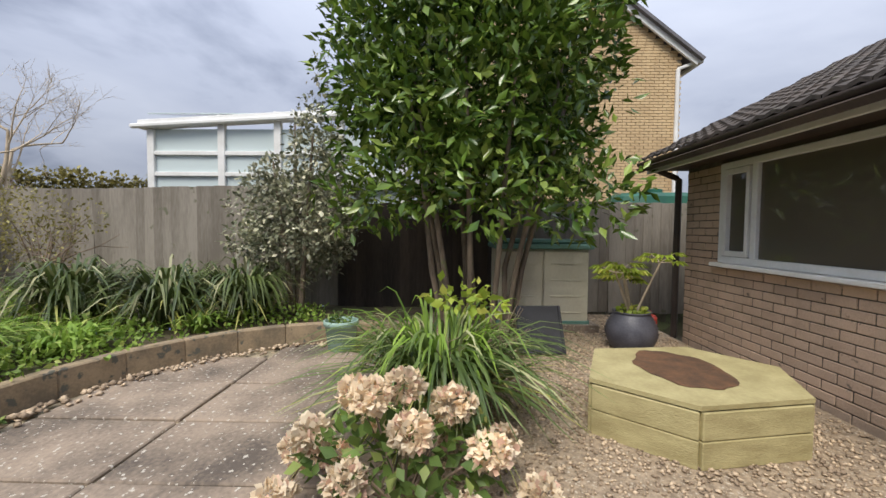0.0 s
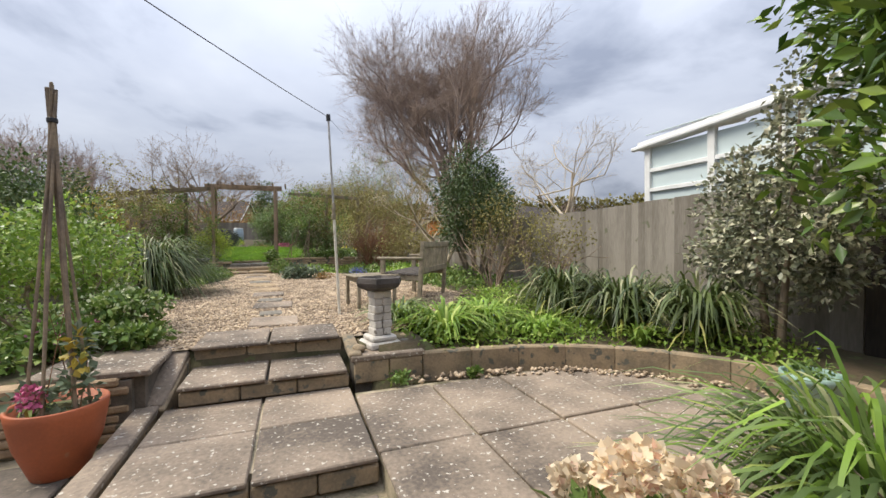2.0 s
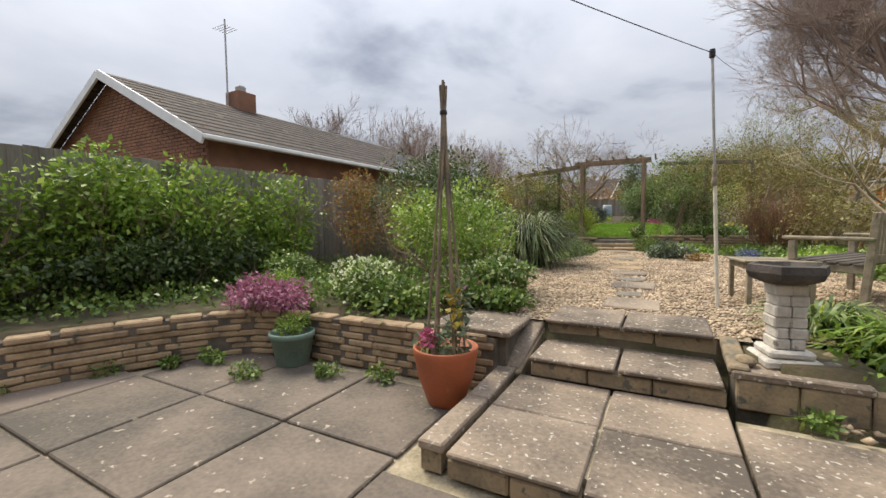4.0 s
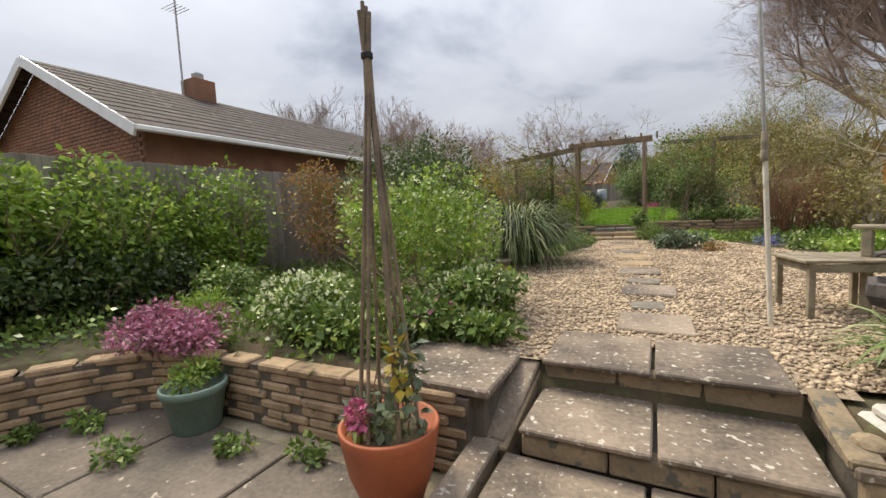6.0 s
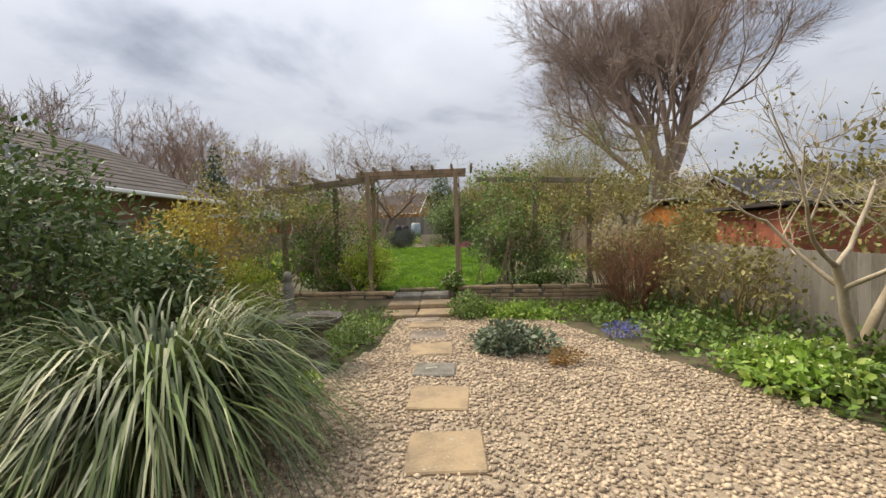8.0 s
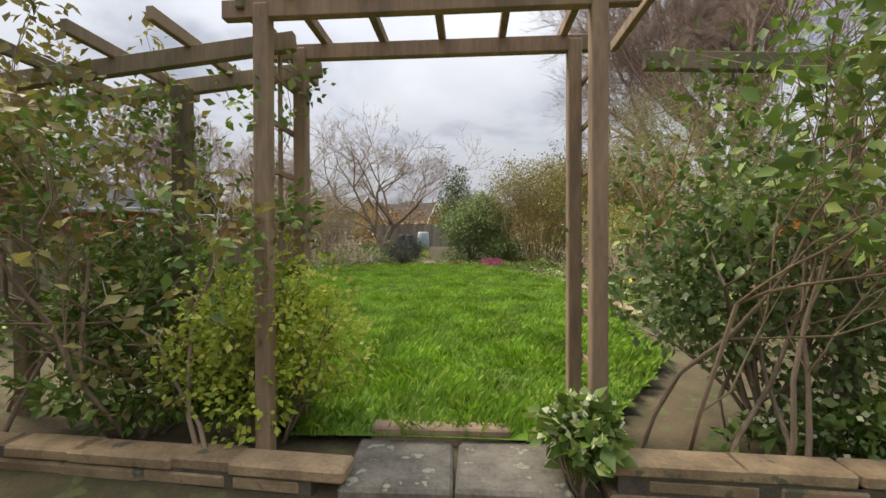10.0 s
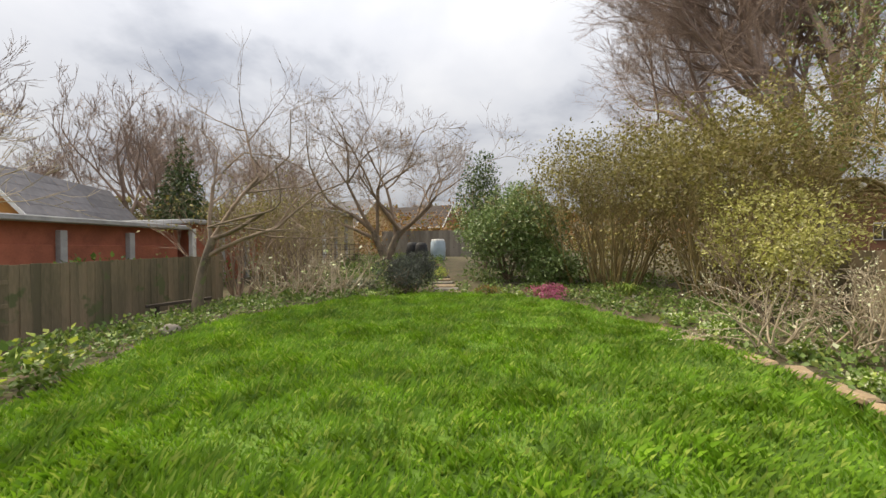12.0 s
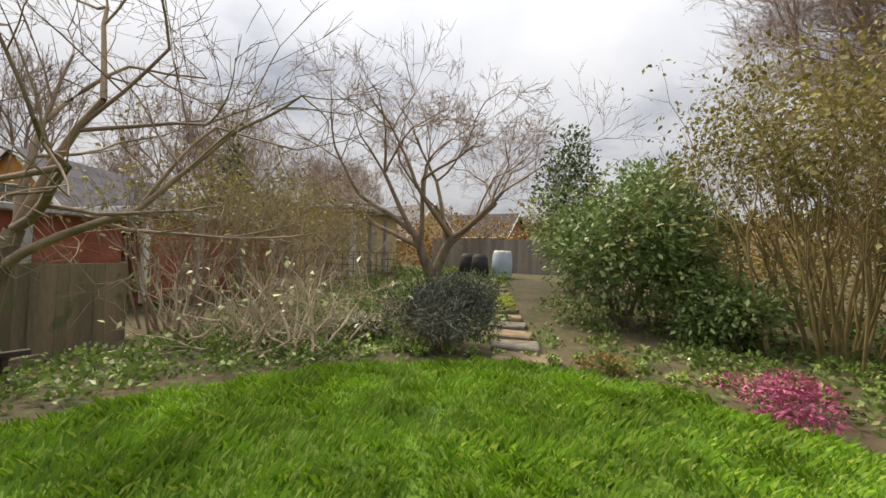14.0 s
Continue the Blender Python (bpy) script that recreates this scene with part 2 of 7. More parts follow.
M_PLASTER = material("brown_house_paint", (0.45, 0.22, 0.06), (0.36, 0.17, 0.05), 2, 0.9, 0.2, 30)
M_YELLOW = material("cream_shed_paint", (0.60, 0.50, 0.28), (0.45, 0.37, 0.2), 2, 0.85, 0.2, 30)
M_REDSHED = material("red_brown_shed", (0.40, 0.13, 0.075), (0.26, 0.085, 0.05), 3, 0.85, 0.3, 30, piece=0.4)
M_BLUEBIN = material("pale_blue_plastic", (0.42, 0.52, 0.60), (0.34, 0.43, 0.5), 3, 0.5, 0.05, 30)
M_FELT = material("grey_roof_felt", (0.42, 0.42, 0.42), (0.28, 0.28, 0.28), 3, 0.9, 0.2, 40)
M_OLDSTONE = material("lichened_cast_stone", (0.25, 0.22, 0.18), (0.11, 0.10, 0.08), 7, 0.95, 0.6, 50, (0.33, 0.32, 0.24), 14, 0.62)
M_DARKSTONE = material("dark_damp_stone", (0.10, 0.085, 0.075), (0.045, 0.04, 0.036), 7, 0.9, 0.6, 50, (0.26, 0.25, 0.2), 16, 0.66)
# brown base tint paints in the dim reflections on the panes
M_GLASS = glass("reflection_tint_glass", (0.10, 0.088, 0.066))
M_GLASS_L = glass("conservatory_glass", (0.55, 0.63, 0.64), 0.0, 0.08)
M_WATER = glass("still_water", (0.03, 0.025, 0.02))
M_WALLCORE = material("rendered_core", (0.4, 0.35, 0.3), (0.3, 0.26, 0.2), 3, 0.9, 0.2, 40)

L_LAUREL = leafy("laurel_leaf", (0.045, 0.095, 0.014), (0.14, 0.22, 0.03), (0.25, 0.33, 0.06), 0.27, 0.15)
L_HOLLY = leafy("variegated_holly", (0.10, 0.12, 0.065), (0.34, 0.34, 0.22), (0.66, 0.62, 0.45), 0.4, 0.12)
L_DARK = leafy("dark_evergreen", (0.034, 0.062, 0.018), (0.085, 0.13, 0.035), (0.13, 0.16, 0.05), 0.5, 0.15)
L_MID = leafy("mid_green_leaf", (0.075, 0.135, 0.022), (0.17, 0.26, 0.05), (0.28, 0.34, 0.09), 0.55, 0.25)
L_BRIGHT = leafy("fresh_green_leaf", (0.14, 0.24, 0.03), (0.28, 0.41, 0.06), (0.45, 0.52, 0.13), 0.5, 0.35)
L_DEEP = leafy("deep_green_leaf", (0.045, 0.08, 0.022), (0.11, 0.16, 0.045), (0.17, 0.21, 0.07), 0.5, 0.2)
L_LIME = leafy("lime_leaf", (0.28, 0.38, 0.04), (0.46, 0.53, 0.08), (0.62, 0.60, 0.13), 0.5, 0.4)
L_GREY = leafy("grey_green_leaf", (0.075, 0.105, 0.058), (0.15, 0.19, 0.11), (0.24, 0.27, 0.18), 0.6, 0.2)
L_LAV = leafy("slate_green_foliage", (0.045, 0.055, 0.042), (0.10, 0.115, 0.09), (0.14, 0.15, 0.14), 0.7, 0.15)
L_STRAP = leafy("strap_leaf", (0.075, 0.12, 0.03), (0.17, 0.24, 0.06), (0.42, 0.43, 0.22), 0.45, 0.22)
L_STRAP_D = leafy("dark_strap_leaf", (0.045, 0.07, 0.02), (0.115, 0.15, 0.04), (0.34, 0.33, 0.18), 0.45, 0.2)
L_BAY = leafy("pale_glossy_leaf", (0.10, 0.16, 0.045), (0.22, 0.31, 0.10), (0.38, 0.44, 0.20), 0.35, 0.25)
L_CREAMLEAF = leafy("cream_yellow_leaf", (0.36, 0.36, 0.08), (0.52, 0.50, 0.16), (0.66, 0.62, 0.30), 0.5, 0.35)
L_OLIVE = leafy("olive_bud_leaf", (0.155, 0.135, 0.035), (0.27, 0.235, 0.07), (0.38, 0.34, 0.12), 0.6, 0.3)
L_GOLD = leafy("golden_shrub", (0.30, 0.23, 0.03), (0.46, 0.34, 0.05), (0.38, 0.38, 0.08), 0.6, 0.3)
L_RUSSET = leafy("russet_shrub", (0.22, 0.10, 0.03), (0.34, 0.20, 0.05), (0.2, 0.22, 0.05), 0.6, 0.25)
L_PINK = leafy("pink_purple_bloom", (0.28, 0.08, 0.15), (0.48, 0.20, 0.30), (0.18, 0.07, 0.10), 0.6, 0.2)
L_MAGENTA = leafy("magenta_bloom", (0.36, 0.06, 0.15), (0.52, 0.14, 0.26), (0.22, 0.11, 0.08), 0.6, 0.2)
L_WHITE = leafy("white_petal", (0.60, 0.64, 0.36), (0.80, 0.80, 0.60), (0.60, 0.68, 0.30), 0.6, 0.2)
L_CREAMFL = leafy("dried_hydrangea", (0.74, 0.58, 0.38), (0.88, 0.77, 0.58), (0.70, 0.46, 0.34), 0.8, 0.25)
L_YELLOW = leafy("yellow_bloom", (0.62, 0.52, 0.04), (0.75, 0.66, 0.10), None, 0.6, 0.2)
L_BLUE = leafy("blue_bloom", (0.12, 0.15, 0.42), (0.20, 0.22, 0.5), None, 0.6, 0.2)


# ---- makers ----
def part(name, bm, mat, parent=None, label=""):
    """Links a bmesh as one mesh object, under a thing or a part."""
    me = bpy.data.meshes.new(name)
    bm.to_mesh(me)
    bm.free()
    me.materials.append(mat)
    ob = new(name, me)
    if parent is not None:
        ob.parent = parent
    if label:
        ob["label"] = label
    return ob


def raw(name, verts, faces, mat, parent=None, label="", smooth=False):
    me = bpy.data.meshes.new(name)
    me.from_pydata([tuple(map(float, v)) for v in verts], [], [tuple(map(int, q)) for q in faces])
    me.materials.append(mat)
    if smooth:
        me.polygons.foreach_set("use_smooth", [True] * len(me.polygons))
    me.update()
    ob = new(name, me)
    if parent is not None:
        ob.parent = parent
    if label:
        ob["label"] = label
    return ob


def thing(name, label, category, at=(0, 0, 0), rz=0.0, group="", kind=""):
    ob = new(name)
    ob.matrix_world = pose(*at, 0, 0, rz)
    return tagged(ob, label, category, group, kind)


def box_bm(sx, sy, sz, at=(0, 0, 0), bevel=0.0, rz=0.0, bm=None, rot=None):
    """A box with its base centre at 'at'."""
    b = bmesh.new()
    bmesh.ops.create_cube(b, size=1)
    bmesh.ops.scale(b, vec=(sx, sy, sz), verts=b.verts)
    if bevel:
        bmesh.ops.bevel(b, geom=b.edges[:], offset=bevel, segments=1, affect="EDGES")
    bmesh.ops.translate(b, vec=(0, 0, sz / 2), verts=b.verts)
    m = Matrix.Translation(at) @ (rot.to_4x4() if rot is not None else Matrix.Rotation(radians(rz), 4, "Z"))
    bmesh.ops.transform(b, matrix=m, verts=b.verts)
    if bm is None:
        return b
    me = bpy.data.meshes.new("joined")
    b.to_mesh(me)
    b.free()
    bm.from_mesh(me)
    bpy.data.meshes.remove(me)
    return bm


def bar_bm(a, b, w, h, bevel=0.004, bm=None):
    """A squared bar from a to b."""
    a, b = Vector(a), Vector(b)
    q = (b - a).to_track_quat("Z", "Y").to_matrix()
    return box_bm(w, h, (b - a).length, a, bevel, 0, bm, q)


def lathe(rings, seg=32, ridge=0.0):
    """A turned body from (radius, height) rings, open at neither end when the first and last radius is 0."""
    vs, fs = [], []
    for r, z in rings:
        for i in range(seg):
            a = 2 * math.pi * i / seg
            vs.append((r * math.cos(a), r * math.sin(a), z))
    for k in range(len(rings) - 1):
        for i in range(seg):
            j = (i + 1) % seg
            fs.append((k * seg + i, k * seg + j, (k + 1) * seg + j, (k + 1) * seg + i))
    return vs, fs


def tube(points, radii, seg=6):
    """Vertices and faces of a bent, tapered tube."""
    vs, fs = [], []
    pts = [np.array(p, float) for p in points]
    for k, p in enumerate(pts):
        d = pts[min(k + 1, len(pts) - 1)] - pts[max(k - 1, 0)]
        d = d / (np.linalg.norm(d) + 1e-9)
        u = np.cross(d, (0.3, 0.5, 0.81))
        u /= np.linalg.norm(u) + 1e-9
        v = np.cross(d, u)
        for i in range(seg):
            a = 2 * math.pi * i / seg
            vs.append(p + radii[k] * (math.cos(a) * u + math.sin(a) * v))
    for k in range(len(pts) - 1):
        for i in range(seg):
            j = (i + 1) % seg
            fs.append((k * seg + i, k * seg + j, (k + 1) * seg + j, (k + 1) * seg + i))
    return vs, fs


def join_raw(pieces):
    vs, fs = [], []
    for v, f in pieces:
        o = len(vs)
        vs.extend(v)
        fs.extend([tuple(i + o for i in q) for q in f])
    return vs, fs


# ---- the lie of the land ----
def smooth_step(a, b, v):
    u = min(1, max(0, (v - a) / (b - a)))
    return u * u * (3 - 2 * u)


KERB = [(1.7, 3.22), (2.26, 3.19), (2.75, 3.15), (3.25, 3.06), (3.72, 2.90), (4.13, 2.62), (4.50, 2.20), (4.72, 1.72), (4.80, 1.2), (4.78, 0.7)]
WALL_LEFT = [(0.2, 3.17), (-0.9, 3.13), (-1.6, 3.11), (-2.2, 3.03), (-2.55, 2.72), (-2.85, 2.25), (-3.15, 1.5), (-3.35, 0.7), (-3.45, 0.0), (-3.45, -4.0)]


def side(poly, x, y):
    """True where (x, y) lies inside the closed polygon."""
    hit = False
    for (x0, y0), (x1, y1) in zip(poly, poly[1:] + poly[:1]):
        if (y0 > y) != (y1 > y) and x < (x1 - x0) * (y - y0) / (y1 - y0) + x0:
            hit = not hit
    return hit


SUNK = [(-3.68, -6.5), *[(x - 0.06, y + 0.06) for x, y in WALL_LEFT[::-1]], (0.2, 3.66), (1.7, 3.66), *[(x + 0.05, y + 0.05) for x, y in KERB], (6.5, 0.7), (6.5, -6.5)]


def bank(y):
    """The height of the garden along its length, past the steps."""
    if y < 11.8:
        return 0.27 + 0.075 * (y - 4) / 8
    if y < 12.9:
        return 0.345 + 0.25 * smooth_step(11.8, 12.8, y)
    if y < 25:
        return 0.595 + 0.335 * (y - 12.9) / 12.1
    return 0.93 + 0.62 * smooth_step(25, 37, y)


def land(x, y):
    if side(SUNK, x, y):
        return -0.32
    z = bank(max(y, 4.0))
    if y < 6 and x > 2.5:
        z -= 0.12 * (1 - smooth_step(3.0, 6.0, y))
    if y < 4.0 and x > 4.7:
        z = 0.05 + 0.1 * smooth_step(1.0, 3.5, y)
    far = math.hypot(x, y - 15)
    z += 16 * smooth_step(70, 260, far)
    return z + 0.03 * noise.noise((x * 0.9, y * 0.9, 0.3))


def spaced(lo, hi, step, reach, grow=1.35):
    a = list(np.arange(lo, hi + 1e-6, step))
    s, v = step, a[0]
    while v > -reach:
        s *= grow
        v -= s
        a.insert(0, v)
    s, v = step, a[-1]
    while v < reach:
        s *= grow
        v += s
        a.append(v)
    return a


gx, gy = spaced(-7, 7, 0.14, 700), spaced(-6.4, 30, 0.14, 700)
g_v = [(x, y, land(x, y)) for y in gy for x in gx]
g_n = len(gx)
g_f = [(j * g_n + i, j * g_n + i + 1, (j + 1) * g_n + i + 1, (j + 1) * g_n + i) for j in range(len(gy) - 1) for i in range(g_n - 1)]
tagged(raw("ground", g_v, g_f, M_SOIL, smooth=True), "dark garden soil with moss and low weeds", "ground", kind="structure")


def sheet(name, poly, lift, mat, label, category, step=0.12):
    """A gently uneven sheet over the land inside an outline."""
    xs, ys = [p[0] for p in poly], [p[1] for p in poly]
    vs, fs, index = [], [], {}
    nx, ny = int((max(xs) - min(xs)) / step) + 1, int((max(ys) - min(ys)) / step) + 1

    def vert(i, j):
        if (i, j) not in index:
            x, y = min(xs) + i * step, min(ys) + j * step
            index[i, j] = len(vs)
            vs.append((x, y, lift(x, y)))
        return index[i, j]

    for j in range(ny):
        for i in range(nx):
            if side(poly, min(xs) + (i + 0.5) * step, min(ys) + (j + 0.5) * step):
                fs.append((vert(i, j), vert(i + 1, j), vert(i + 1, j + 1), vert(i, j + 1)))
    return tagged(raw(name, vs, fs, mat, smooth=True), label, category, kind="structure")


GRAVEL = [(-0.45, 3.75), (0.52, 3.66), (0.52, 4.10), (1.58, 4.10), (1.58, 3.66), (2.4, 3.85), (3.0, 4.5), (3.9, 6.0), (3.9, 7.6), (3.3, 9.0), (2.75, 10.1), (2.2, 11.4), (1.0, 11.9), (-0.1, 11.9), (-0.15, 10.2), (-0.55, 9.0), (-0.9, 8.0), (-1.6, 6.9), (-1.3, 5.6)]
LAWN = [(-0.75, 12.95), (-2.2, 14.1), (-3.2, 15.3), (-3.7, 16.6), (-4.05, 18.5), (-4.5, 20.3), (-4.5, 22), (-3.9, 23.2), (-2.6, 24.4), (-1.2, 25.0), (0.2, 24.5), (1.2, 23.5), (1.95, 21.8), (2.3, 20), (2.25, 18), (2.15, 16), (1.9, 14.4), (0.85, 12.98)]


def gravel_z(x, y):
    return 0.297 + 0.075 * max(0, y - 4) / 8 + 0.012 * noise.noise((x * 2, y * 2, 0))


def lawn_z(x, y):
    return bank(max(y, 12.9)) + 0.05 + 0.03 * noise.noise((x * 1.1, y * 1.1, 2))


sheet("gravel_bed", GRAVEL, gravel_z, M_GRAVELBED, "loose beige pea gravel round stepping slabs", "gravel")
sheet("lawn_soil", LAWN, lawn_z, M_TURF, "mossy soil under the lawn", "lawn")
LOW_GRAVEL = [(1.75, 0.62), (4.8, 0.62), (4.8, 1.2), (6.3, 1.2), (6.3, -2.15), (1.75, -2.15)]
sheet("gravel_yard", LOW_GRAVEL, lambda x, y: -0.005 + 0.008 * noise.noise((x * 3, y * 3, 1)), M_GRAVELBED, "fine beige gravel yard beside the bungalow", "gravel")


# ---- paving, steps and low walls ----
def slab_mesh(sx, sy, h, name="slab", bevel=0.008):
    me = bpy.data.meshes.new(name)
    b = box_bm(sx, sy, h, (0, 0, -h), bevel)
    b.to_mesh(me)
    b.free()
    return me


def piece(name, me, mat, parent, m):
    if not me.materials:
        me.materials.append(mat)
    ob = new(name, me)
    ob.parent = parent
    ob.matrix_local = m
    return ob


rng = random.Random(5)
PIECES = []  # (name, mesh, material, parent, pose): laid at the end of the file

patio = thing("patio", "weathered grey-brown concrete patio slabs on two levels", "patio", kind="structure")
part("joint_bed", box_bm(3.9, 2.7, 0.2, (3.66, 1.7, -0.225)), M_JOINT, patio)
part("joint_bed", box_bm(1.30, 1.0, 0.2, (1.03, 2.6, -0.225)), M_JOINT, patio)
part("joint_bed", box_bm(5.5, 9.4, 0.1, (-1.0, -1.6, -0.277)), M_JOINT, patio)


def lay(x0, x1, y0, y1, top, mat=M_SLAB, parent=patio, gap=0.02, h=0.03, name="slab"):
    sx, sy = x1 - x0 - gap, y1 - y0 - gap
    key = (round(sx, 3), round(sy, 3), round(h, 3), mat.name)
    if key not in SLABS:
        SLABS[key] = slab_mesh(sx, sy, h)
    tilt = rng.uniform(-0.25, 0.25)
    PIECES.append((name, SLABS[key], mat, parent, pose((x0 + x1) / 2, (y0 + y1) / 2, top + rng.uniform(-0.003, 0.003), tilt, rng.uniform(-0.25, 0.25), rng.uniform(-0.3, 0.3))))


SLABS = {}
for c in range(5):
    for r in range(3):
        x0, y0 = 1.69 + 0.622 * c, 0.18 + 0.922 * r
        if (c == 4 and r == 2) or (c >= 3 and r == 0 and c == 4):
            continue
        lay(x0, x0 + 0.622, max(y0, 0.62), y0 + 0.922, 0.0)
for c in range(2):
    lay(0.38 + 0.655 * c, 0.38 + 0.655 * (c + 1), 1.955, 2.58, 0.0)
    lay(0.38 + 0.655 * c, 0.38 + 0.655 * (c + 1), 2.58, 3.16, 0.0)
for c in range(6):
    for r in range(8):
        x0, y0 = -3.55 + 0.9 * c, 2.03 - 0.9 * (r - 1)
        if c == 0 and r < 2:
            continue
        x1 = min(x0 + 0.9, 1.67)
        y1 = min(y0 + 0.9, 3.05 if x1 < 0.3 else 1.90)
        if y1 - y0 > 0.2:
            lay(x0, x1, y0, y1, -0.15, M_SLAB_LOW)


def riser(name, x0, x1, y, z0, z1, n):
    """A row of buff blocks under a tread."""
    w = (x1 - x0) / n
    for i in range(n):
        key = ("riser", round(w, 3), round(z1 - z0, 3))
        if key not in SLABS:
            SLABS[key] = slab_mesh(w - 0.008, 0.1, z1 - z0, bevel=0.01)
        PIECES.append(("block", SLABS[key], M_BUFF, name, pose(x0 + w * (i + 0.5), y + 0.05 + rng.uniform(-0.004, 0.004), z1)))


steps = thing("garden_steps", "worn concrete slab steps with buff block risers", "steps", kind="structure")
part("core", box_bm(1.18, 0.5, 0.19, (1.07, 3.46, -0.09)), M_MORTAR, steps)
part("core", box_bm(1.20, 0.52, 0.37, (1.06, 3.96, -0.09)), M_MORTAR, steps)
riser(patio, 0.38, 1.69, 1.985, -0.15, -0.047, 4)
riser(steps, 0.47, 1.68, 3.15, 0.0, 0.103, 3)
riser(steps, 0.47, 1.68, 3.66, 0.15, 0.29, 3)
lay(0.46, 1.06, 3.115, 3.72, 0.15, parent=steps)
lay(1.06, 1.67, 3.115, 3.72, 0.15, parent=steps)
lay(0.46, 1.05, 3.60, 4.25, 0.325, parent=steps)
lay(1.05, 1.66, 3.60, 4.25, 0.325, parent=steps)

coping = thing("side_coping", "narrow weathered stone coping beside the steps", "coping", kind="structure")
for a, b in (((0.275, 2.0, -0.02), (0.275, 2.62, -0.02)), ((0.275, 2.63, -0.02), (0.275, 3.2, 0.0)), ((0.30, 3.21, 0.0), (0.37, 3.70, 0.27))):
    part("coping_stone", bar_bm(a, b, 0.15, 0.055, 0.01), M_SLAB, coping)
part("coping_base", box_bm(0.12, 1.65, 0.12, (0.275, 2.84, -0.16)), M_BUFF, coping)
part("coping_cheek", bar_bm((0.33, 3.2, -0.08), (0.39, 3.72, 0.16), 0.13, 0.18, 0.01), M_BUFF, coping)

dais = thing("side_platform", "flat paving slab on split-face stone blocks", "platform", kind="structure")
part("slab_top", box_bm(0.70, 0.66, 0.05, (-0.03, 3.45, 0.262), 0.01), M_SLAB, dais)
part("base", box_bm(0.6, 0.56, 0.54, (-0.03, 3.46, -0.28)), M_MORTAR, dais)
plinth = thing("bird_bath_platform", "stone slab platform on buff blocks", "platform", kind="structure")
part("slab_top", box_bm(0.64, 0.72, 0.05, (2.02, 3.54, 0.18), 0.01), M_SLAB, plinth)
part("base", box_bm(0.56, 0.62, 0.42, (2.02, 3.55, -0.25)), M_MORTAR, plinth)
for i in range(2):
    PIECES.append(("block", slab_mesh(0.29, 0.08, 0.18, bevel=0.01), M_BUFF, plinth, pose(1.875 + 0.3 * i, 3.225, 0.178)))
part("kerb_stone", bar_bm((1.74, 3.2, 0.225), (1.74, 3.72, 0.29), 0.11, 0.05, 0.01), M_BUFF, plinth)


def along(line, length):
    """Points, headings and lengths of equal pieces along a broken line."""
    seg = [(Vector((*a, 0)), Vector((*b, 0))) for a, b in zip(line, line[1:])]
    total = sum((b - a).length for a, b in seg)

    def at(s):
        for a, b in seg:
            d = (b - a).length
            if s <= d:
                return a.lerp(b, s / d)
            s -= d
        return seg[-1][1]

    n = max(1, round(total / length))
    for i in range(n):
        a, b = at(total * i / n), at(total * (i + 1) / n)
        yield (a + b) / 2, math.degrees(math.atan2(b.y - a.y, b.x - a.x)), (b - a).length


kerb = thing("kerb_wall", "curved low edging of buff concrete blocks", "kerb", kind="structure")
for p, a, d in along([(2.33, 3.2), *KERB[2:]], 0.44):
    PIECES.append(("block", slab_mesh(d - 0.004, 0.1, 0.27, bevel=0.012), M_BUFF, kerb, pose(p.x, p.y + 0.03, 0.205, 0, 0, a)))


def split_wall(name, line, z0, z1, label, course=0.062, length=0.36, thick=0.12):
    w = thing(name, label, "garden wall", kind="structure")
    vs, fs = [], []
    for p, a, d in along(line, 0.3):
        b = box_bm(d + 0.02, thick, z1 - z0 - 0.02, (p.x, p.y, z0), 0, a)
        o = len(vs)
        b.verts.index_update()
        vs += [tuple(v.co) for v in b.verts]
        fs += [tuple(v.index + o for v in q.verts) for q in b.faces]
        b.free()
    raw("core", vs, fs, M_MORTAR, w)
    z, k = z0, 0
    kinds = [slab_mesh(length * s - 0.008, thick + 0.03, course - 0.007, bevel=0.012) for s in (1, 0.75, 1.25)]
    while z < z1 - 0.02:
        k += 1
        for i, (p, a, d) in enumerate(along(line, length)):
            me = kinds[rng.randrange(2)] if i % 2 else kinds[rng.randrange(3)]
            off = Vector((-math.sin(radians(a)), math.cos(radians(a)), 0)) * rng.uniform(-0.012, 0.012)
            PIECES.append(("stone", me, M_SPLIT, w, pose(p.x + off.x + (0.1 * (k % 2)) * math.cos(radians(a)), p.y + off.y + (0.1 * (k % 2)) * math.sin(radians(a)), z + course, 0, 0, a)))
        z += course
    return w


split_wall("retaining_wall", WALL_LEFT[:9], -0.16, 0.27, "low curved retaining wall of buff split-face stone")
split_wall("lawn_wall", [(0.85, 12.62), (2.2, 12.56), (3.6, 12.42)], 0.34, 0.72, "low retaining wall of pale split-face stone", 0.07, 0.45)
split_wall("lawn_wall", [(-2.6, 12.75), (-1.6, 12.7), (-0.5, 12.62)], 0.34, 0.70, "low retaining wall of pale split-face stone", 0.07, 0.45)


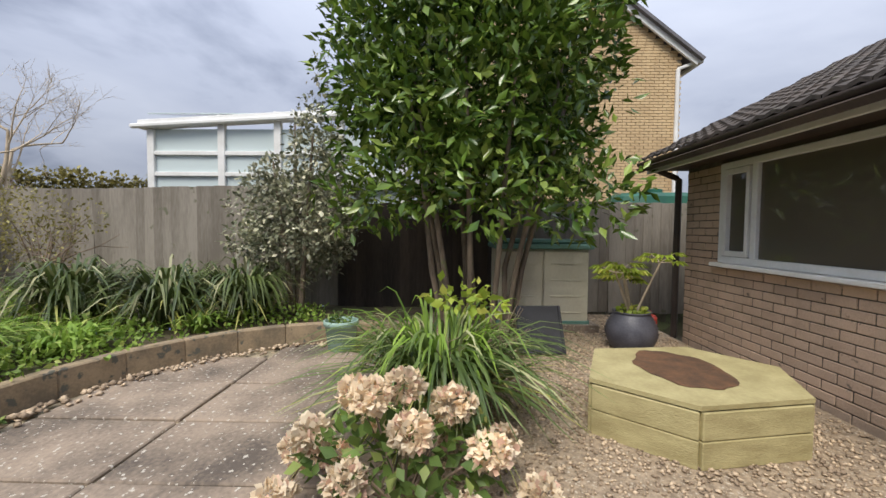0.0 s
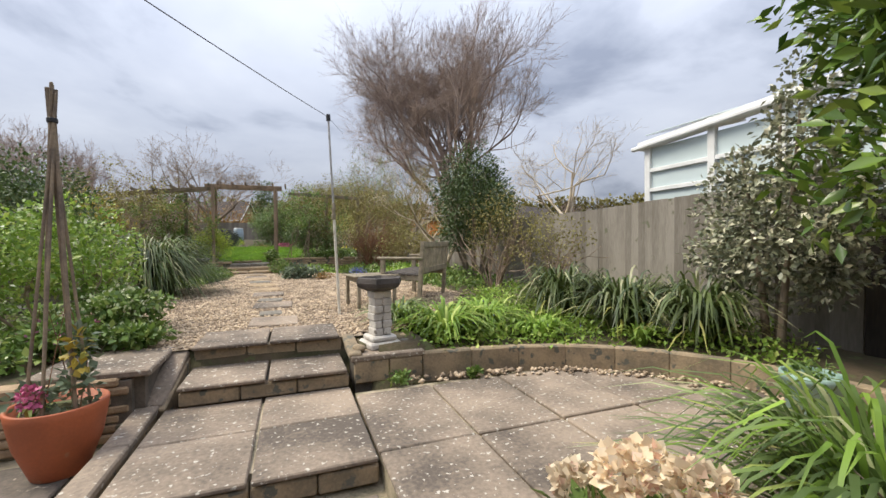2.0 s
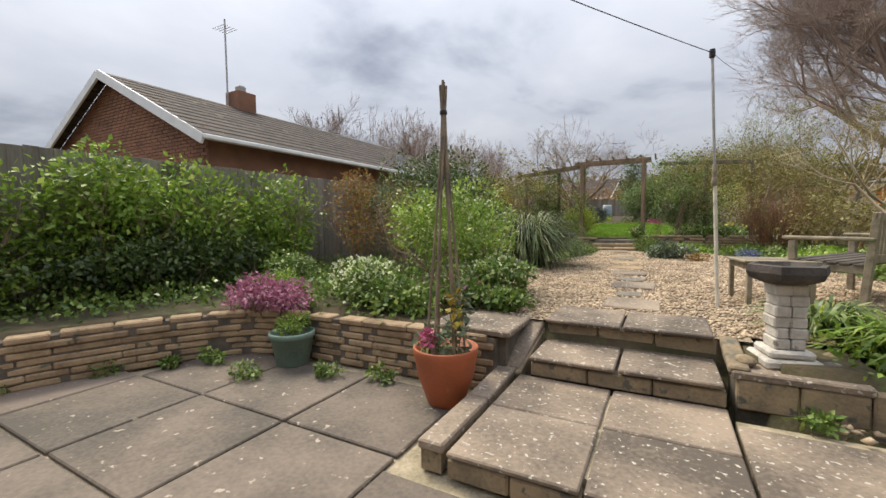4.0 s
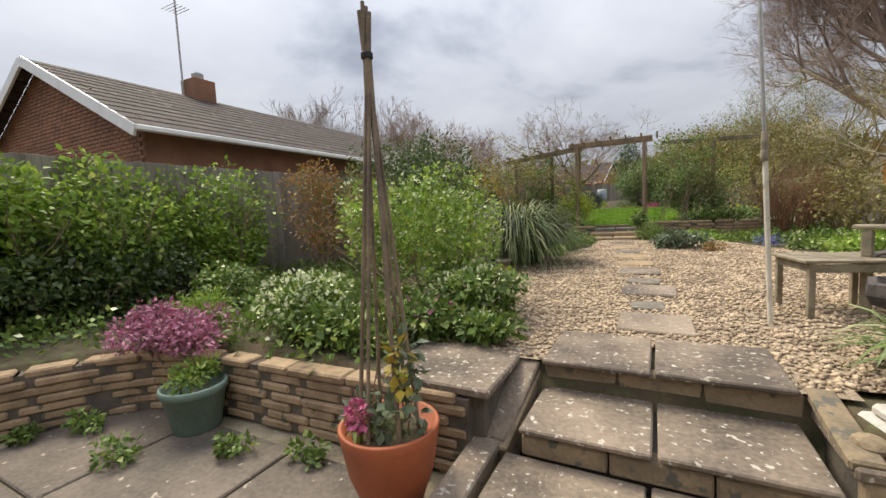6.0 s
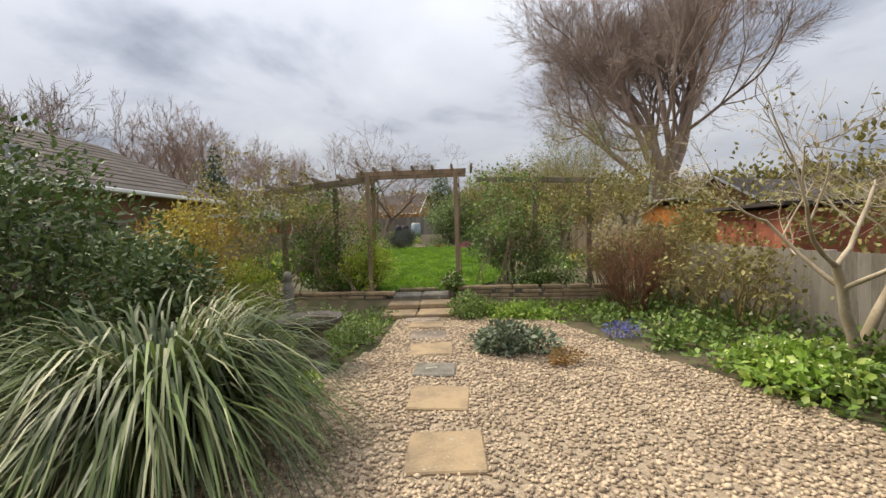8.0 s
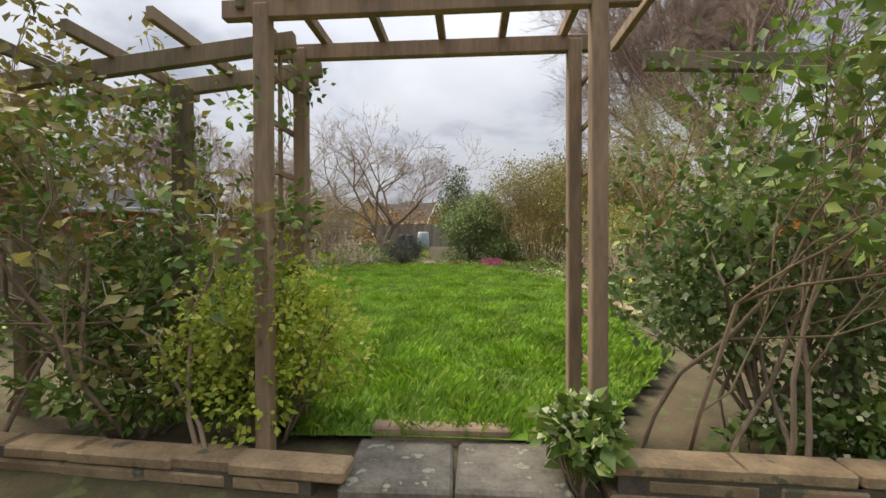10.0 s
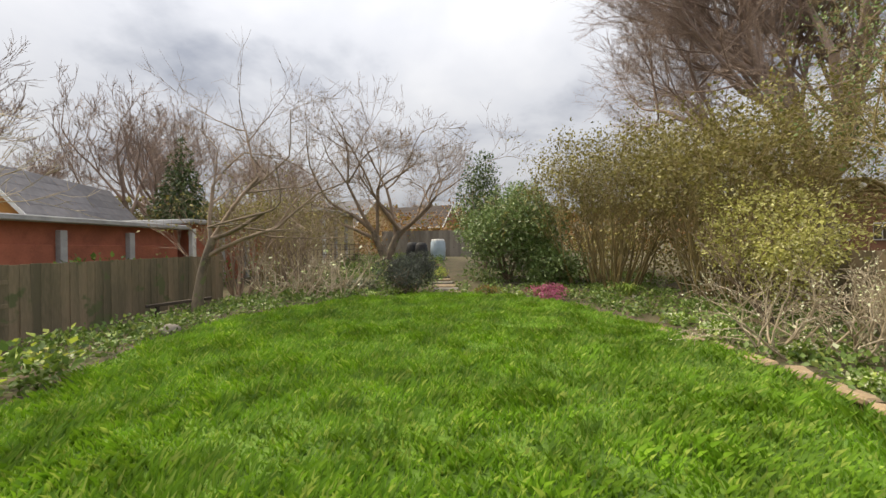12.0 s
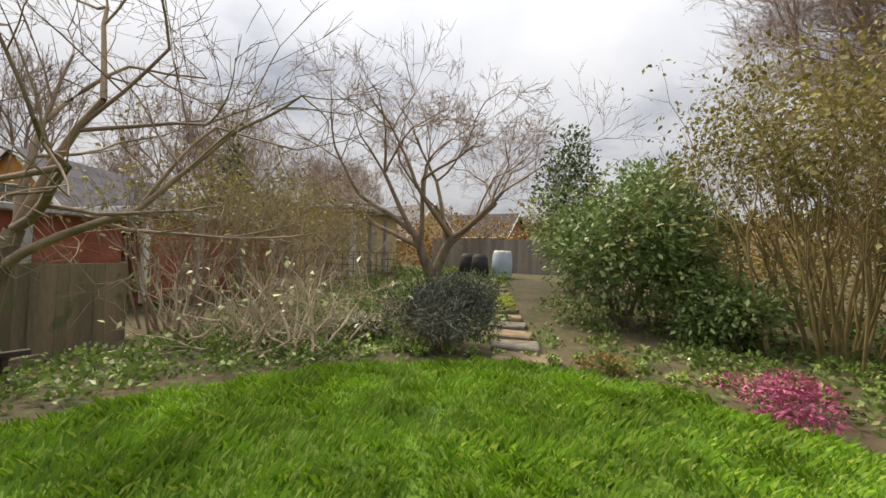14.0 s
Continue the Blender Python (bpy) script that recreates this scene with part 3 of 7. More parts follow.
# ---- growing things: makers ----
def leaf_cloud(name, clumps, count, size, mat, parent, aspect=0.5, droop=0.2, shell=0.55, seed=1, label="", bend=0.25):
    """Many small folded leaves spread through clumps of (x, y, z, rx, ry, rz)."""
    r = np.random.default_rng(seed)
    c = np.array(clumps, float)
    w = c[:, 3] * c[:, 4] * c[:, 5]
    pick = r.choice(len(c), count, p=w / w.sum())
    d = r.normal(size=(count, 3))
    d /= np.linalg.norm(d, axis=1)[:, None]
    rad = np.where(r.random(count) < shell, r.uniform(0.8, 1.08, count), r.uniform(0.2, 1.0, count))
    pos = c[pick, :3] + d * rad[:, None] * c[pick, 3:]
    axis = d * 0.8 + r.normal(size=(count, 3)) * 0.6 + np.array([0, 0, 0.35 - droop * 2])
    axis /= np.linalg.norm(axis, axis=1)[:, None]
    nrm = d * 0.5 + r.normal(size=(count, 3)) * 0.5 + np.array([0, 0, 0.7])
    sidev = np.cross(axis, nrm)
    sidev /= np.linalg.norm(sidev, axis=1)[:, None] + 1e-9
    up = np.cross(sidev, axis)
    s = size * r.uniform(0.6, 1.3, count)[:, None]
    a = pos
    b = pos + axis * s * 0.45 + sidev * s * aspect * 0.5 + up * s * bend * 0.4
    t = pos + axis * s
    e = pos + axis * s * 0.45 - sidev * s * aspect * 0.5 + up * s * bend * 0.4
    v = np.stack([a, b, t, e], 1).reshape(-1, 3)
    i = np.arange(count) * 4
    f = np.concatenate([np.stack([i, i + 1, i + 2], 1), np.stack([i, i + 2, i + 3], 1)])
    ob = mesh_np(name, v, f, mat, parent, label)
    if parent is not None and name.endswith("s"):
        ob["kind"] = "stuff"
    return ob


def mesh_np(name, v, f, mat, parent=None, label=""):
    me = bpy.data.meshes.new(name)
    k = f.shape[1]
    me.vertices.add(len(v))
    me.vertices.foreach_set("co", np.ascontiguousarray(v, np.float32).ravel())
    me.loops.add(f.size)
    me.loops.foreach_set("vertex_index", np.ascontiguousarray(f, np.int32).ravel())
    me.polygons.add(len(f))
    me.polygons.foreach_set("loop_start", np.arange(len(f), dtype=np.int32) * k)
    me.materials.append(mat)
    me.update(calc_edges=True)
    ob = new(name, me)
    if parent is not None:
        ob.parent = parent
    if label:
        ob["label"] = label
    return ob


def blades(name, count, reach, height, width, mat, parent, seed=1, spread=0.12, segs=6, droop=1.0, label="", at=(0, 0, 0)):
    """A tuft of long arching strap leaves."""
    r = np.random.default_rng(seed)
    az = r.uniform(0, 2 * np.pi, count)
    base = np.stack([np.cos(az), np.sin(az), np.zeros(count)], 1) * (spread * np.sqrt(r.random(count)))[:, None]
    az = az + r.normal(0, 0.5, count)
    out = np.stack([np.cos(az), np.sin(az), np.zeros(count)], 1)
    sd = np.stack([-np.sin(az), np.cos(az), np.zeros(count)], 1)
    L = reach * r.uniform(0.35, 1.1, count)
    H = height * r.uniform(0.55, 1.1, count)
    dr = droop * r.uniform(0.3, 1.25, count)
    rows = []
    for k in range(segs):
        u = k / (segs - 1)
        p = base + out * (L * (0.25 * u + 0.75 * u ** 1.7))[:, None]
        p[:, 2] += H * (1.9 * u - (0.9 + 0.75 * dr) * u ** 2.4)
        wd = width * (0.75 + 0.5 * u) * (1 - u ** 4) + 0.0008
        rows.append(np.stack([p - sd * wd / 2, p + sd * wd / 2], 1))
    v = np.stack(rows, 1) + np.array(at)
    v[..., 2] = np.maximum(v[..., 2], at[2] - 0.02)
    v = v.reshape(-1, 3)
    o = np.arange(count)[:, None] * segs * 2
    q = np.array([[2 * k, 2 * k + 1, 2 * k + 3, 2 * k + 2] for k in range(segs - 1)])
    f = (o[:, :, None] + q[None]).reshape(-1, 4)
    return mesh_np(name, v, f, mat, parent, label)


def grow(base, way, length, radius, depth, r, out, tips, kids=3, lift=0.1, spread=0.6, shrink=0.68, bend=0.25, thin=0.6, seg=5, least=0.0025):
    """Recursive limbs: fills 'out' with tubes, 'tips' with end points and headings."""
    p, d = np.array(base, float), np.array(way, float)
    pts, n = [p.copy()], (4 if depth > 1 else 2)
    for k in range(n):
        d = d + r.normal(size=3) * bend * 0.35 + np.array([0, 0, lift * 0.3])
        d /= np.linalg.norm(d)
        p = p + d * length / n
        pts.append(p.copy())
    out.append(tube(pts, np.linspace(radius, radius * thin, n + 1), seg if depth > 2 else 3))
    if depth <= 0:
        tips.append((p, d))
        return
    for k in range(kids):
        u = r.uniform(0.45, 1.0) if k else 1.0
        at = pts[min(n, max(1, int(round(u * n))))]
        nd = d + r.normal(size=3) * spread
        nd /= np.linalg.norm(nd)
        grow(at, nd, length * shrink * r.uniform(0.75, 1.2), max(radius * thin * (0.95 if k == 0 else 0.72), least), depth - 1, r, out, tips, kids, lift, spread, shrink, bend, thin, seg, least)


def bare_tree(name, label, at, height, radius, depth=5, stems=1, seed=1, mat=M_TWIG, kids=3, spread=0.6, lift=0.25, trunk=0.28, shrink=0.70, leaf=None, leaf_n=0, leaf_s=0.05, category="tree", group="", lean=0.12, least=0.003):
    ob = thing(name, label, category, at, 0, group)
    r = np.random.default_rng(seed)
    low, high, tips = [], [], []
    for s in range(stems):
        a = 2 * math.pi * s / max(1, stems) + r.uniform(0, 1)
        k = lean if stems == 1 else lean + 0.25
        way = np.array([math.cos(a) * k, math.sin(a) * k, 1.0])
        p, d = np.zeros(3), way / np.linalg.norm(way)
        pts = [p - np.array([0, 0, 0.15])]
        for q in range(4):
            p = p + d * height * trunk / 4
            d = d + r.normal(size=3) * 0.07
            d /= np.linalg.norm(d)
            pts.append(p.copy())
        low.append(tube(pts, [radius * 1.35, radius * 1.05, radius * 0.95, radius * 0.88, radius * 0.82], 10))
        for b in range(kids + 1):
            nd = d + r.normal(size=3) * spread * 0.9
            nd[2] = max(nd[2], 0.25)
            nd /= np.linalg.norm(nd)
            grow(pts[-1 if b % 2 == 0 else -2], nd, height * (1 - trunk) * 0.36, radius * 0.55, depth, r, high, tips, kids, lift, spread, shrink, least=least)
    raw("trunk", *join_raw(low), M_BARK if mat is not M_TWIG_PALE else mat, ob, smooth=True)
    v, f = join_raw(high)
    mesh_np("branch_crown", np.array(v), np.array(f), mat, ob)["kind"] = "stuff"
    if leaf and tips:
        c = [(*t[0], 0.14, 0.14, 0.14) for t in tips]
        leaf_cloud("leaves", c, leaf_n, leaf_s, leaf, ob, seed=seed)
    return ob


def clump_ball(rx, ry, rz, n, seed, z0=0.0, size=0.42):
    """Overlapping clumps that make an uneven crown, its base at z0."""
    r = np.random.default_rng(seed)
    out = [(0, 0, z0 + rz, rx * 0.7, ry * 0.7, rz * 0.75)]
    for i in range(n):
        d = r.normal(size=3)
        d /= np.linalg.norm(d)
        k = r.uniform(0.55, 0.85)
        s = size * r.uniform(0.6, 1.2)
        out.append((d[0] * rx * k, d[1] * ry * k, z0 + rz + d[2] * rz * k, rx * s, ry * s, rz * s))
    return out


def shrub(name, label, at, rx, ry, rz, leafmat, count, size, seed=1, z0=0.0, stems=7, aspect=0.5, n=14, twig=M_TWIG, category="shrub", group="", droop=0.2, flowers=None, leaf_name="leaves"):
    """A bush: stems that fork upward and a broken crown of leaves."""
    ob = thing(name, label, category, at, 0, group)
    r = np.random.default_rng(seed)
    out, tips = [], []
    for s in range(stems):
        a = r.uniform(0, 2 * math.pi)
        d = np.array([math.cos(a) * 0.45 * rx / max(rz, 0.1), math.sin(a) * 0.45 * ry / max(rz, 0.1), 1.0])
        grow((math.cos(a) * 0.05, math.sin(a) * 0.05, -0.08), d / np.linalg.norm(d), (z0 + rz * 1.5) * 0.55, 0.012 + 0.01 * rz, 2, r, out, tips, 3, 0.2, 0.45, 0.62)
    v, f = join_raw(out)
    mesh_np("stem_mass", np.array(v), np.array(f), twig, ob)["kind"] = "stuff"
    cl = clump_ball(rx, ry, rz, n, seed, z0)
    leaf_cloud(leaf_name, cl, count, size, leafmat, ob, aspect, droop, seed=seed)
    if flowers:
        fm, fc, fs = flowers[0], flowers[1] * 2, flowers[2] * 0.68
        top = [(x, y, z + c * 0.35, a * 1.02, b * 1.02, c * 0.9) for x, y, z, a, b, c in cl]
        leaf_cloud("blossom_mass", top, fc, fs, fm, ob, 0.9, 0.0, shell=1.0, seed=seed + 9)
    return ob


def ground_cover(name, label, poly, height, leafmat, count, size, seed, flowers=None, category="plants"):
    """Low growth that nobody could count, over an outline."""
    r = np.random.default_rng(seed)
    xs, ys = [p[0] for p in poly], [p[1] for p in poly]
    c = []
    while len(c) < 330:
        x, y = r.uniform(min(xs), max(xs)), r.uniform(min(ys), max(ys))
        if side(poly, x, y):
            h = height * r.uniform(0.45, 1.25)
            c.append((x, y, land(x, y) + h * 0.45, 0.2, 0.2, h * 0.5))
    ob = leaf_cloud(name, c, count, size, leafmat, None, 0.6, 0.1, seed=seed)
    tagged(ob, label, category, kind="stuff")
    if flowers:
        fm, fc, fs, fl = flowers
        top = [(x, y, z + h * 0.5, a, b, h * 0.7) for x, y, z, a, b, h in c[::2]]
        tagged(leaf_cloud("flowers", top, fc, fs, fm, None, 0.9, 0.0, shell=1.0, seed=seed + 4), fl, "flowers", kind="stuff")
    return ob


def on_land(x, y, dz=0.0):
    return (x, y, land(x, y) + dz)


# ---- fences ----
def fence(name, line, top, mat, label, board=0.125, foot=0.0, overlap=0.012, rails=True):
    """Upright feather-edged boards on rails and posts; top: absolute height of the tops."""
    ob = thing(name, label, "fence", kind="structure")
    meshes = {}
    seen_len = 0
    for i, (p, a, d) in enumerate(along(line, board)):
        z0 = land(p.x, p.y) + foot if land(p.x, p.y) > -0.2 else -0.02
        t = top(p.x, p.y)
        h = round((t - z0) * 20) / 20
        if h not in meshes:
            meshes[h] = slab_mesh(board + overlap, 0.014, h, bevel=0.002)
        PIECES.append(("board", meshes[h], mat, ob, pose(p.x, p.y, t + rng.uniform(-0.008, 0.008), rng.uniform(-0.8, 0.8), rng.uniform(-0.3, 0.3), a + 4)))
    out = []
    for p, a, d in along(line, 1.8):
        ux, uy = math.cos(radians(a)) * d / 2, math.sin(radians(a)) * d / 2
        t, z0 = top(p.x, p.y), max(land(p.x, p.y), -0.1)
        for z in ((t - 0.22), (z0 * 0.5 + t * 0.5), z0 + 0.3):
            part("rail", bar_bm((p.x - ux + uy * 0.06, p.y - uy - ux * 0.06, z), (p.x + ux + uy * 0.06, p.y + uy - ux * 0.06, z), 0.04, 0.06), mat, ob)
        part("post", box_bm(0.09, 0.09, t - z0 + 0.2, (p.x - ux + uy * 0.1, p.y - uy - ux * 0.1, z0 - 0.2), 0.005, a), mat, ob)
    return ob


fence("fence", [(6.35, 2.0), (6.3, 5.5), (5.75, 8.5)], lambda x, y: 1.84 - 0.03 * (y - 2), M_FENCE, "tall weathered grey feather-edge board fence")
fence("fence", [(5.75, 8.55), (5.25, 10.6), (5.15, 14.5)], lambda x, y: 1.34 + 0.01 * (y - 8), M_FENCE, "low weathered grey board fence past the bench")
fence("fence", [(6.4, -0.55), (6.36, 1.98)], lambda x, y: 1.56, M_FENCE_D, "dark brown stained board fence behind the laurel")
fence("fence", [(6.45, -3.4), (6.42, -0.56)], lambda x, y: 1.60, M_FENCE, "grey weathered board fence behind the storage box")
fence("fence", [(5.15, 14.55), (5.1, 20), (5.6, 27)], lambda x, y: 1.72 + 0.02 * (y - 14), M_FENCE_B, "brown mossy board fence beside the lawn")
fence("fence", [(-6.3, 24.5), (-6.6, 20.0), (-6.0, 16.0), (-4.75, 12.0)], lambda x, y: 1.72 + 0.015 * (y - 12), M_FENCE_B, "brown mossy board fence on the lawn's border")
fence("fence", [(-4.75, 11.95), (-4.7, 6), (-4.6, -3.0)], lambda x, y: 1.98 + 0.01 * y, M_FENCE, "weathered grey board fence grown over by climbers")


# ---- the bungalow's extension ----
def courses(name_wall, x0, x1, z0, z1, put, holes=(), bw=0.225, bh=0.075, near=lambda u, z: True, cap=300):
    """Brick courses over a rectangle; put(u, z) gives the pose of a brick there. Returns those past the cap."""
    n, rest = 0, []
    rows = int((z1 - z0) / bh + 0.5)
    for r in range(rows):
        z = z0 + bh * (r + 1) - 0.004
        u = x0 + (bw / 2 if r % 2 else 0)
        while u < x1 - 0.02:
            w = min(bw, x1 - u)
            c = u + w / 2
            if w > 0.06 and not any(a < c < b and lo < z - bh / 2 < hi for a, b, lo, hi in holes):
                rest.append((c, z, w))
            u += bw
    return rest


annex = thing("bungalow_wall", "brown buff brick wall of the bungalow extension", "wall", kind="structure")
part("wall_core", box_bm(4.4, 0.24, 0.9, (2.84, -2.345, -0.08)), M_MORTAR, annex)
part("wall_core", box_bm(0.6, 0.24, 1.07, (4.735, -2.345, 0.82)), M_MORTAR, annex)
part("wall_core", box_bm(0.7, 0.24, 1.07, (0.99, -2.345, 0.82)), M_MORTAR, annex)
part("wall_core", box_bm(0.24, 3.0, 2.0, (4.915, -3.96, -0.08)), M_MORTAR, annex)
part("wall_core", box_bm(0.24, 3.0, 2.0, (0.76, -3.96, -0.08)), M_MORTAR, annex)
b_mesh = slab_mesh(0.215, 0.1, 0.066, "brick", 0.004)
b_half = slab_mesh(0.105, 0.1, 0.066, "half_brick", 0.004)
bk = courses(annex, 0.64, 5.04, -0.05, 1.86, None, [(1.33, 4.44, 0.86, 1.9)])
bk.sort(key=lambda b: -b[0])
far_bricks = []
for c, z, w in bk:
    if len([1 for q in PIECES if q[0] == "brick"]) < 290:
        PIECES.append(("brick", b_mesh if w > 0.15 else b_half, M_BRICK, annex, pose(c, -2.268 + rng.uniform(-0.003, 0.003), z)))
    else:
        far_bricks.append((c, z, w))
bv, bf = [], []
for c, z, w in far_bricks:
    o = len(bv)
    for dx in (-w / 2 + 0.005, w / 2 - 0.005):
        for dy in (-2.32, -2.218):
            for dz in (-0.066, 0):
                bv.append((c + dx, dy, z + dz))
    bf += [tuple(o + i for i in q) for q in ((0, 2, 3, 1), (4, 5, 7, 6), (2, 6, 7, 3), (0, 1, 5, 4), (1, 3, 7, 5), (0, 4, 6, 2))]
ob = raw("far_bricks", bv, bf, M_BRICK, annex)
ob["kind"] = "stuff"
win = thing("window_1", "white plastic casement window with dark panes", "window", kind="structure")
for a, b in (((1.33, 0.93), (4.46, 0.93)), ((1.33, 1.80), (4.46, 1.80)), ((1.36, 0.9), (1.36, 1.83)), ((4.43, 0.9), (4.43, 1.83)), ((4.02, 0.9), (4.02, 1.83)), ((2.4, 0.9), (2.4, 1.83))):
    part("window_frame", bar_bm((a[0], -2.23, a[1]), (b[0], -2.23, b[1]), 0.065, 0.06, 0.006), M_WHITE, win)
for a, b in (((4.08, 0.99), (4.38, 0.99)), ((4.08, 1.74), (4.38, 1.74)), ((4.09, 0.97), (4.09, 1.76)), ((4.37, 0.97), (4.37, 1.76))):
    part("casement", bar_bm((a[0], -2.215, a[1]), (b[0], -2.215, b[1]), 0.04, 0.05, 0.004), M_WHITE, win)
part("window_sill", box_bm(3.24, 0.12, 0.035, (2.88, -2.20, 0.862), 0.006), M_WHITE, win)
for a, b in ((1.38, 2.38), (2.42, 4.0), (4.04, 4.41)):
    part("pane", box_bm(b - a, 0.012, 0.84, ((a + b) / 2, -2.24, 0.94)), M_GLASS, win)
part("lintel", box_bm(3.2, 0.1, 0.06, (2.88, -2.27, 1.83)), M_OAK, annex)
part("room_back", box_bm(4.0, 0.05, 2.2, (2.84, -5.4, -0.1)), M_WALLCORE, annex)

roof = thing("bungalow_roof", "dark mossy concrete tile roof with brown gutter", "roof", kind="structure")
part("soffit", box_bm(4.9, 0.5, 0.03, (2.75, -2.12, 1.87), 0.004), M_OAK, roof)
part("fascia", box_bm(4.9, 0.03, 0.13, (2.75, -1.865, 1.83), 0.004), M_WHITE, roof)
gv, gf = [], []
for x in (0.3, 5.24):
    for i in range(9):
        a = math.pi * (1 + i / 8)
        gv.append((x, -1.80 + 0.05 * math.cos(a), 1.955 + 0.05 * math.sin(a)))
gf = [(i, i + 1, i + 10, i + 9) for i in range(8)]
ob = raw("gutter", gv, gf, M_GUTTER, roof, smooth=True)
sol = ob.modifiers.new("thickness", "SOLIDIFY")
sol.thickness = 0.006
slope = radians(27)
tv, tf = [], []
for r in range(17):
    for c in range(17):
        x = 0.35 + 0.29 * c + (0.145 if r % 2 else 0)
        y0, z0 = -1.79 - r * 0.19 * math.cos(slope), 1.965 + r * 0.19 * math.sin(slope) + 0.0
        o = len(tv)
        for dx, dz in ((0.003, 0.0), (0.07, 0.022), (0.145, 0.004), (0.215, 0.022), (0.287, 0.0)):
            tv.append((x + dx, y0, z0 + dz + 0.028))
            tv.append((x + dx, y0, z0 + dz))
            tv.append((x + dx, y0 - 0.24 * math.cos(slope), z0 + dz + 0.24 * math.sin(slope)))
        for k in range(4):
            a = o + 3 * k
            tf += [(a, a + 3, a + 5, a + 2), (a, a + 1, a + 4, a + 3)]
ob = raw("tiles", tv, tf, M_ROOF, roof)
ob["kind"] = "stuff"
part("roof_deck", box_bm(4.9, 3.7, 0.05, (2.75, -3.40, 2.68), 0, 0, None, Euler((-slope, 0, 0)).to_matrix()), M_OAK, roof)
part("downpipe", bar_bm((5.12, -2.17, -0.02), (5.12, -2.17, 1.78), 0.065, 0.065, 0.02), M_GUTTER, roof)
part("downpipe", bar_bm((5.12, -2.17, 1.77), (5.12, -1.83, 1.90), 0.06, 0.06, 0.02), M_GUTTER, roof)


# ---- house behind, conservatory, oil tank ----
def brick_face(name, y0, y1, z0, z1, x, mat, parent, gable=None):
    """A far facade facing the garden: joined brick courses; gable(z) narrows it."""
    v, f = [], []
    r, z = 0, z0
    while z < z1:
        a, b = (y0, y1) if gable is None else gable(z)
        y = a + (0.1125 if r % 2 else 0)
        while y < b - 0.1:
            o = len(v)
            w = min(0.215, b - y)
            for dy in (0.005, w):
                for dx in (0.0, 0.03):
                    for dz in (0.005, 0.067):
                        v.append((x - dx, y + dy, z + dz))
            f += [tuple(o + i for i in q) for q in ((2, 3, 7, 6), (3, 1, 5, 7), (0, 2, 6, 4), (2, 0, 1, 3), (6, 7, 5, 4))]
            y += 0.225
        z += 0.075
        r += 1
    ob = raw(name, v, f, mat, parent)
    ob["kind"] = "stuff"
    return ob


nb = thing("brick_house", "two-storey yellow brick house with white bargeboards", "house", (0, 0, 0))
nbx, n0, n1, nr, ez, rz_ = 11.2, -5.45, 1.2, -2.1, 5.65, 8.2
part("wall", box_bm(6, n1 - n0, ez, (nbx + 3.02, (n0 + n1) / 2, -0.1)), M_PALE, nb)
bm = bmesh.new()
vv = [bm.verts.new(c) for x in (nbx + 0.02, nbx + 6) for c in ((x, n0, ez - 0.1), (x, n1, ez - 0.1), (x, nr, rz_))]
for q in ((0, 2, 1), (3, 4, 5), (0, 1, 4, 3), (1, 2, 5, 4), (2, 0, 3, 5)):
    bm.faces.new([vv[i] for i in q])
part("gable", bm, M_PALE, nb)


def nb_gable(z):
    if z < ez:
        return n0, n1
    k = (z - ez) / (rz_ - ez)
    return n0 + k * (nr - n0), n1 - k * (n1 - nr)


brick_face("bricks", n0, n1, 0.0, rz_ - 0.1, nbx, M_BRICK_Y, nb, nb_gable)
for yy, sgn in ((n0, 1), (n1, -1)):
    part("bargeboard", bar_bm((nbx - 0.16, yy - sgn * 0.35, ez - 0.22), (nbx - 0.16, nr, rz_ + 0.05), 0.06, 0.2), M_WHITE, nb)
    mid_y, half = (yy - sgn * 0.4 + nr) / 2, math.hypot(nr - yy + sgn * 0.4, rz_ - ez + 0.2)
    part("roof", bar_bm((nbx + 3, yy - sgn * 0.42, ez - 0.18), (nbx + 3, nr, rz_ + 0.16), 6.6, 0.08), M_SLATE, nb)
part("downpipe", bar_bm((nbx - 0.08, n0 + 0.12, 0), (nbx - 0.08, n0 + 0.12, ez - 0.35), 0.09, 0.09, 0.02), M_WHITE, nb)
part("downpipe", bar_bm((nbx - 0.08, n0 + 0.12, ez - 0.36), (nbx - 0.05, n0 - 0.3, ez - 0.2), 0.08, 0.08, 0.02), M_WHITE, nb)
part("gutter", bar_bm((nbx - 0.2, n0 - 0.4, ez - 0.2), (nbx + 6, n0 - 0.4, ez - 0.2), 0.11, 0.1, 0.02), M_WHITE, nb)
low = thing("garage", "low outbuilding with pale tiled roof behind the fence", "garage")
part("wall", box_bm(2.0, 4.0, 1.7, (8.6, 0.9, 0.0)), M_BRICK_Y, low)
part("roof", bar_bm((8.5, -1.2, 1.95), (8.5, 3.0, 1.95), 2.6, 0.1), M_FELT, low)

cons = thing("conservatory", "white plastic conservatory behind the fence", "conservatory")
cx, c0, c1 = 7.35, 1.2, 5.45
part("base_wall", box_bm(2.6, c1 - c0, 0.7, (cx + 1.3, (c0 + c1) / 2, 0.0)), M_BRICK_Y, cons)


def eave_z(y):
    return 2.88 + 0.06 * (c1 - y)


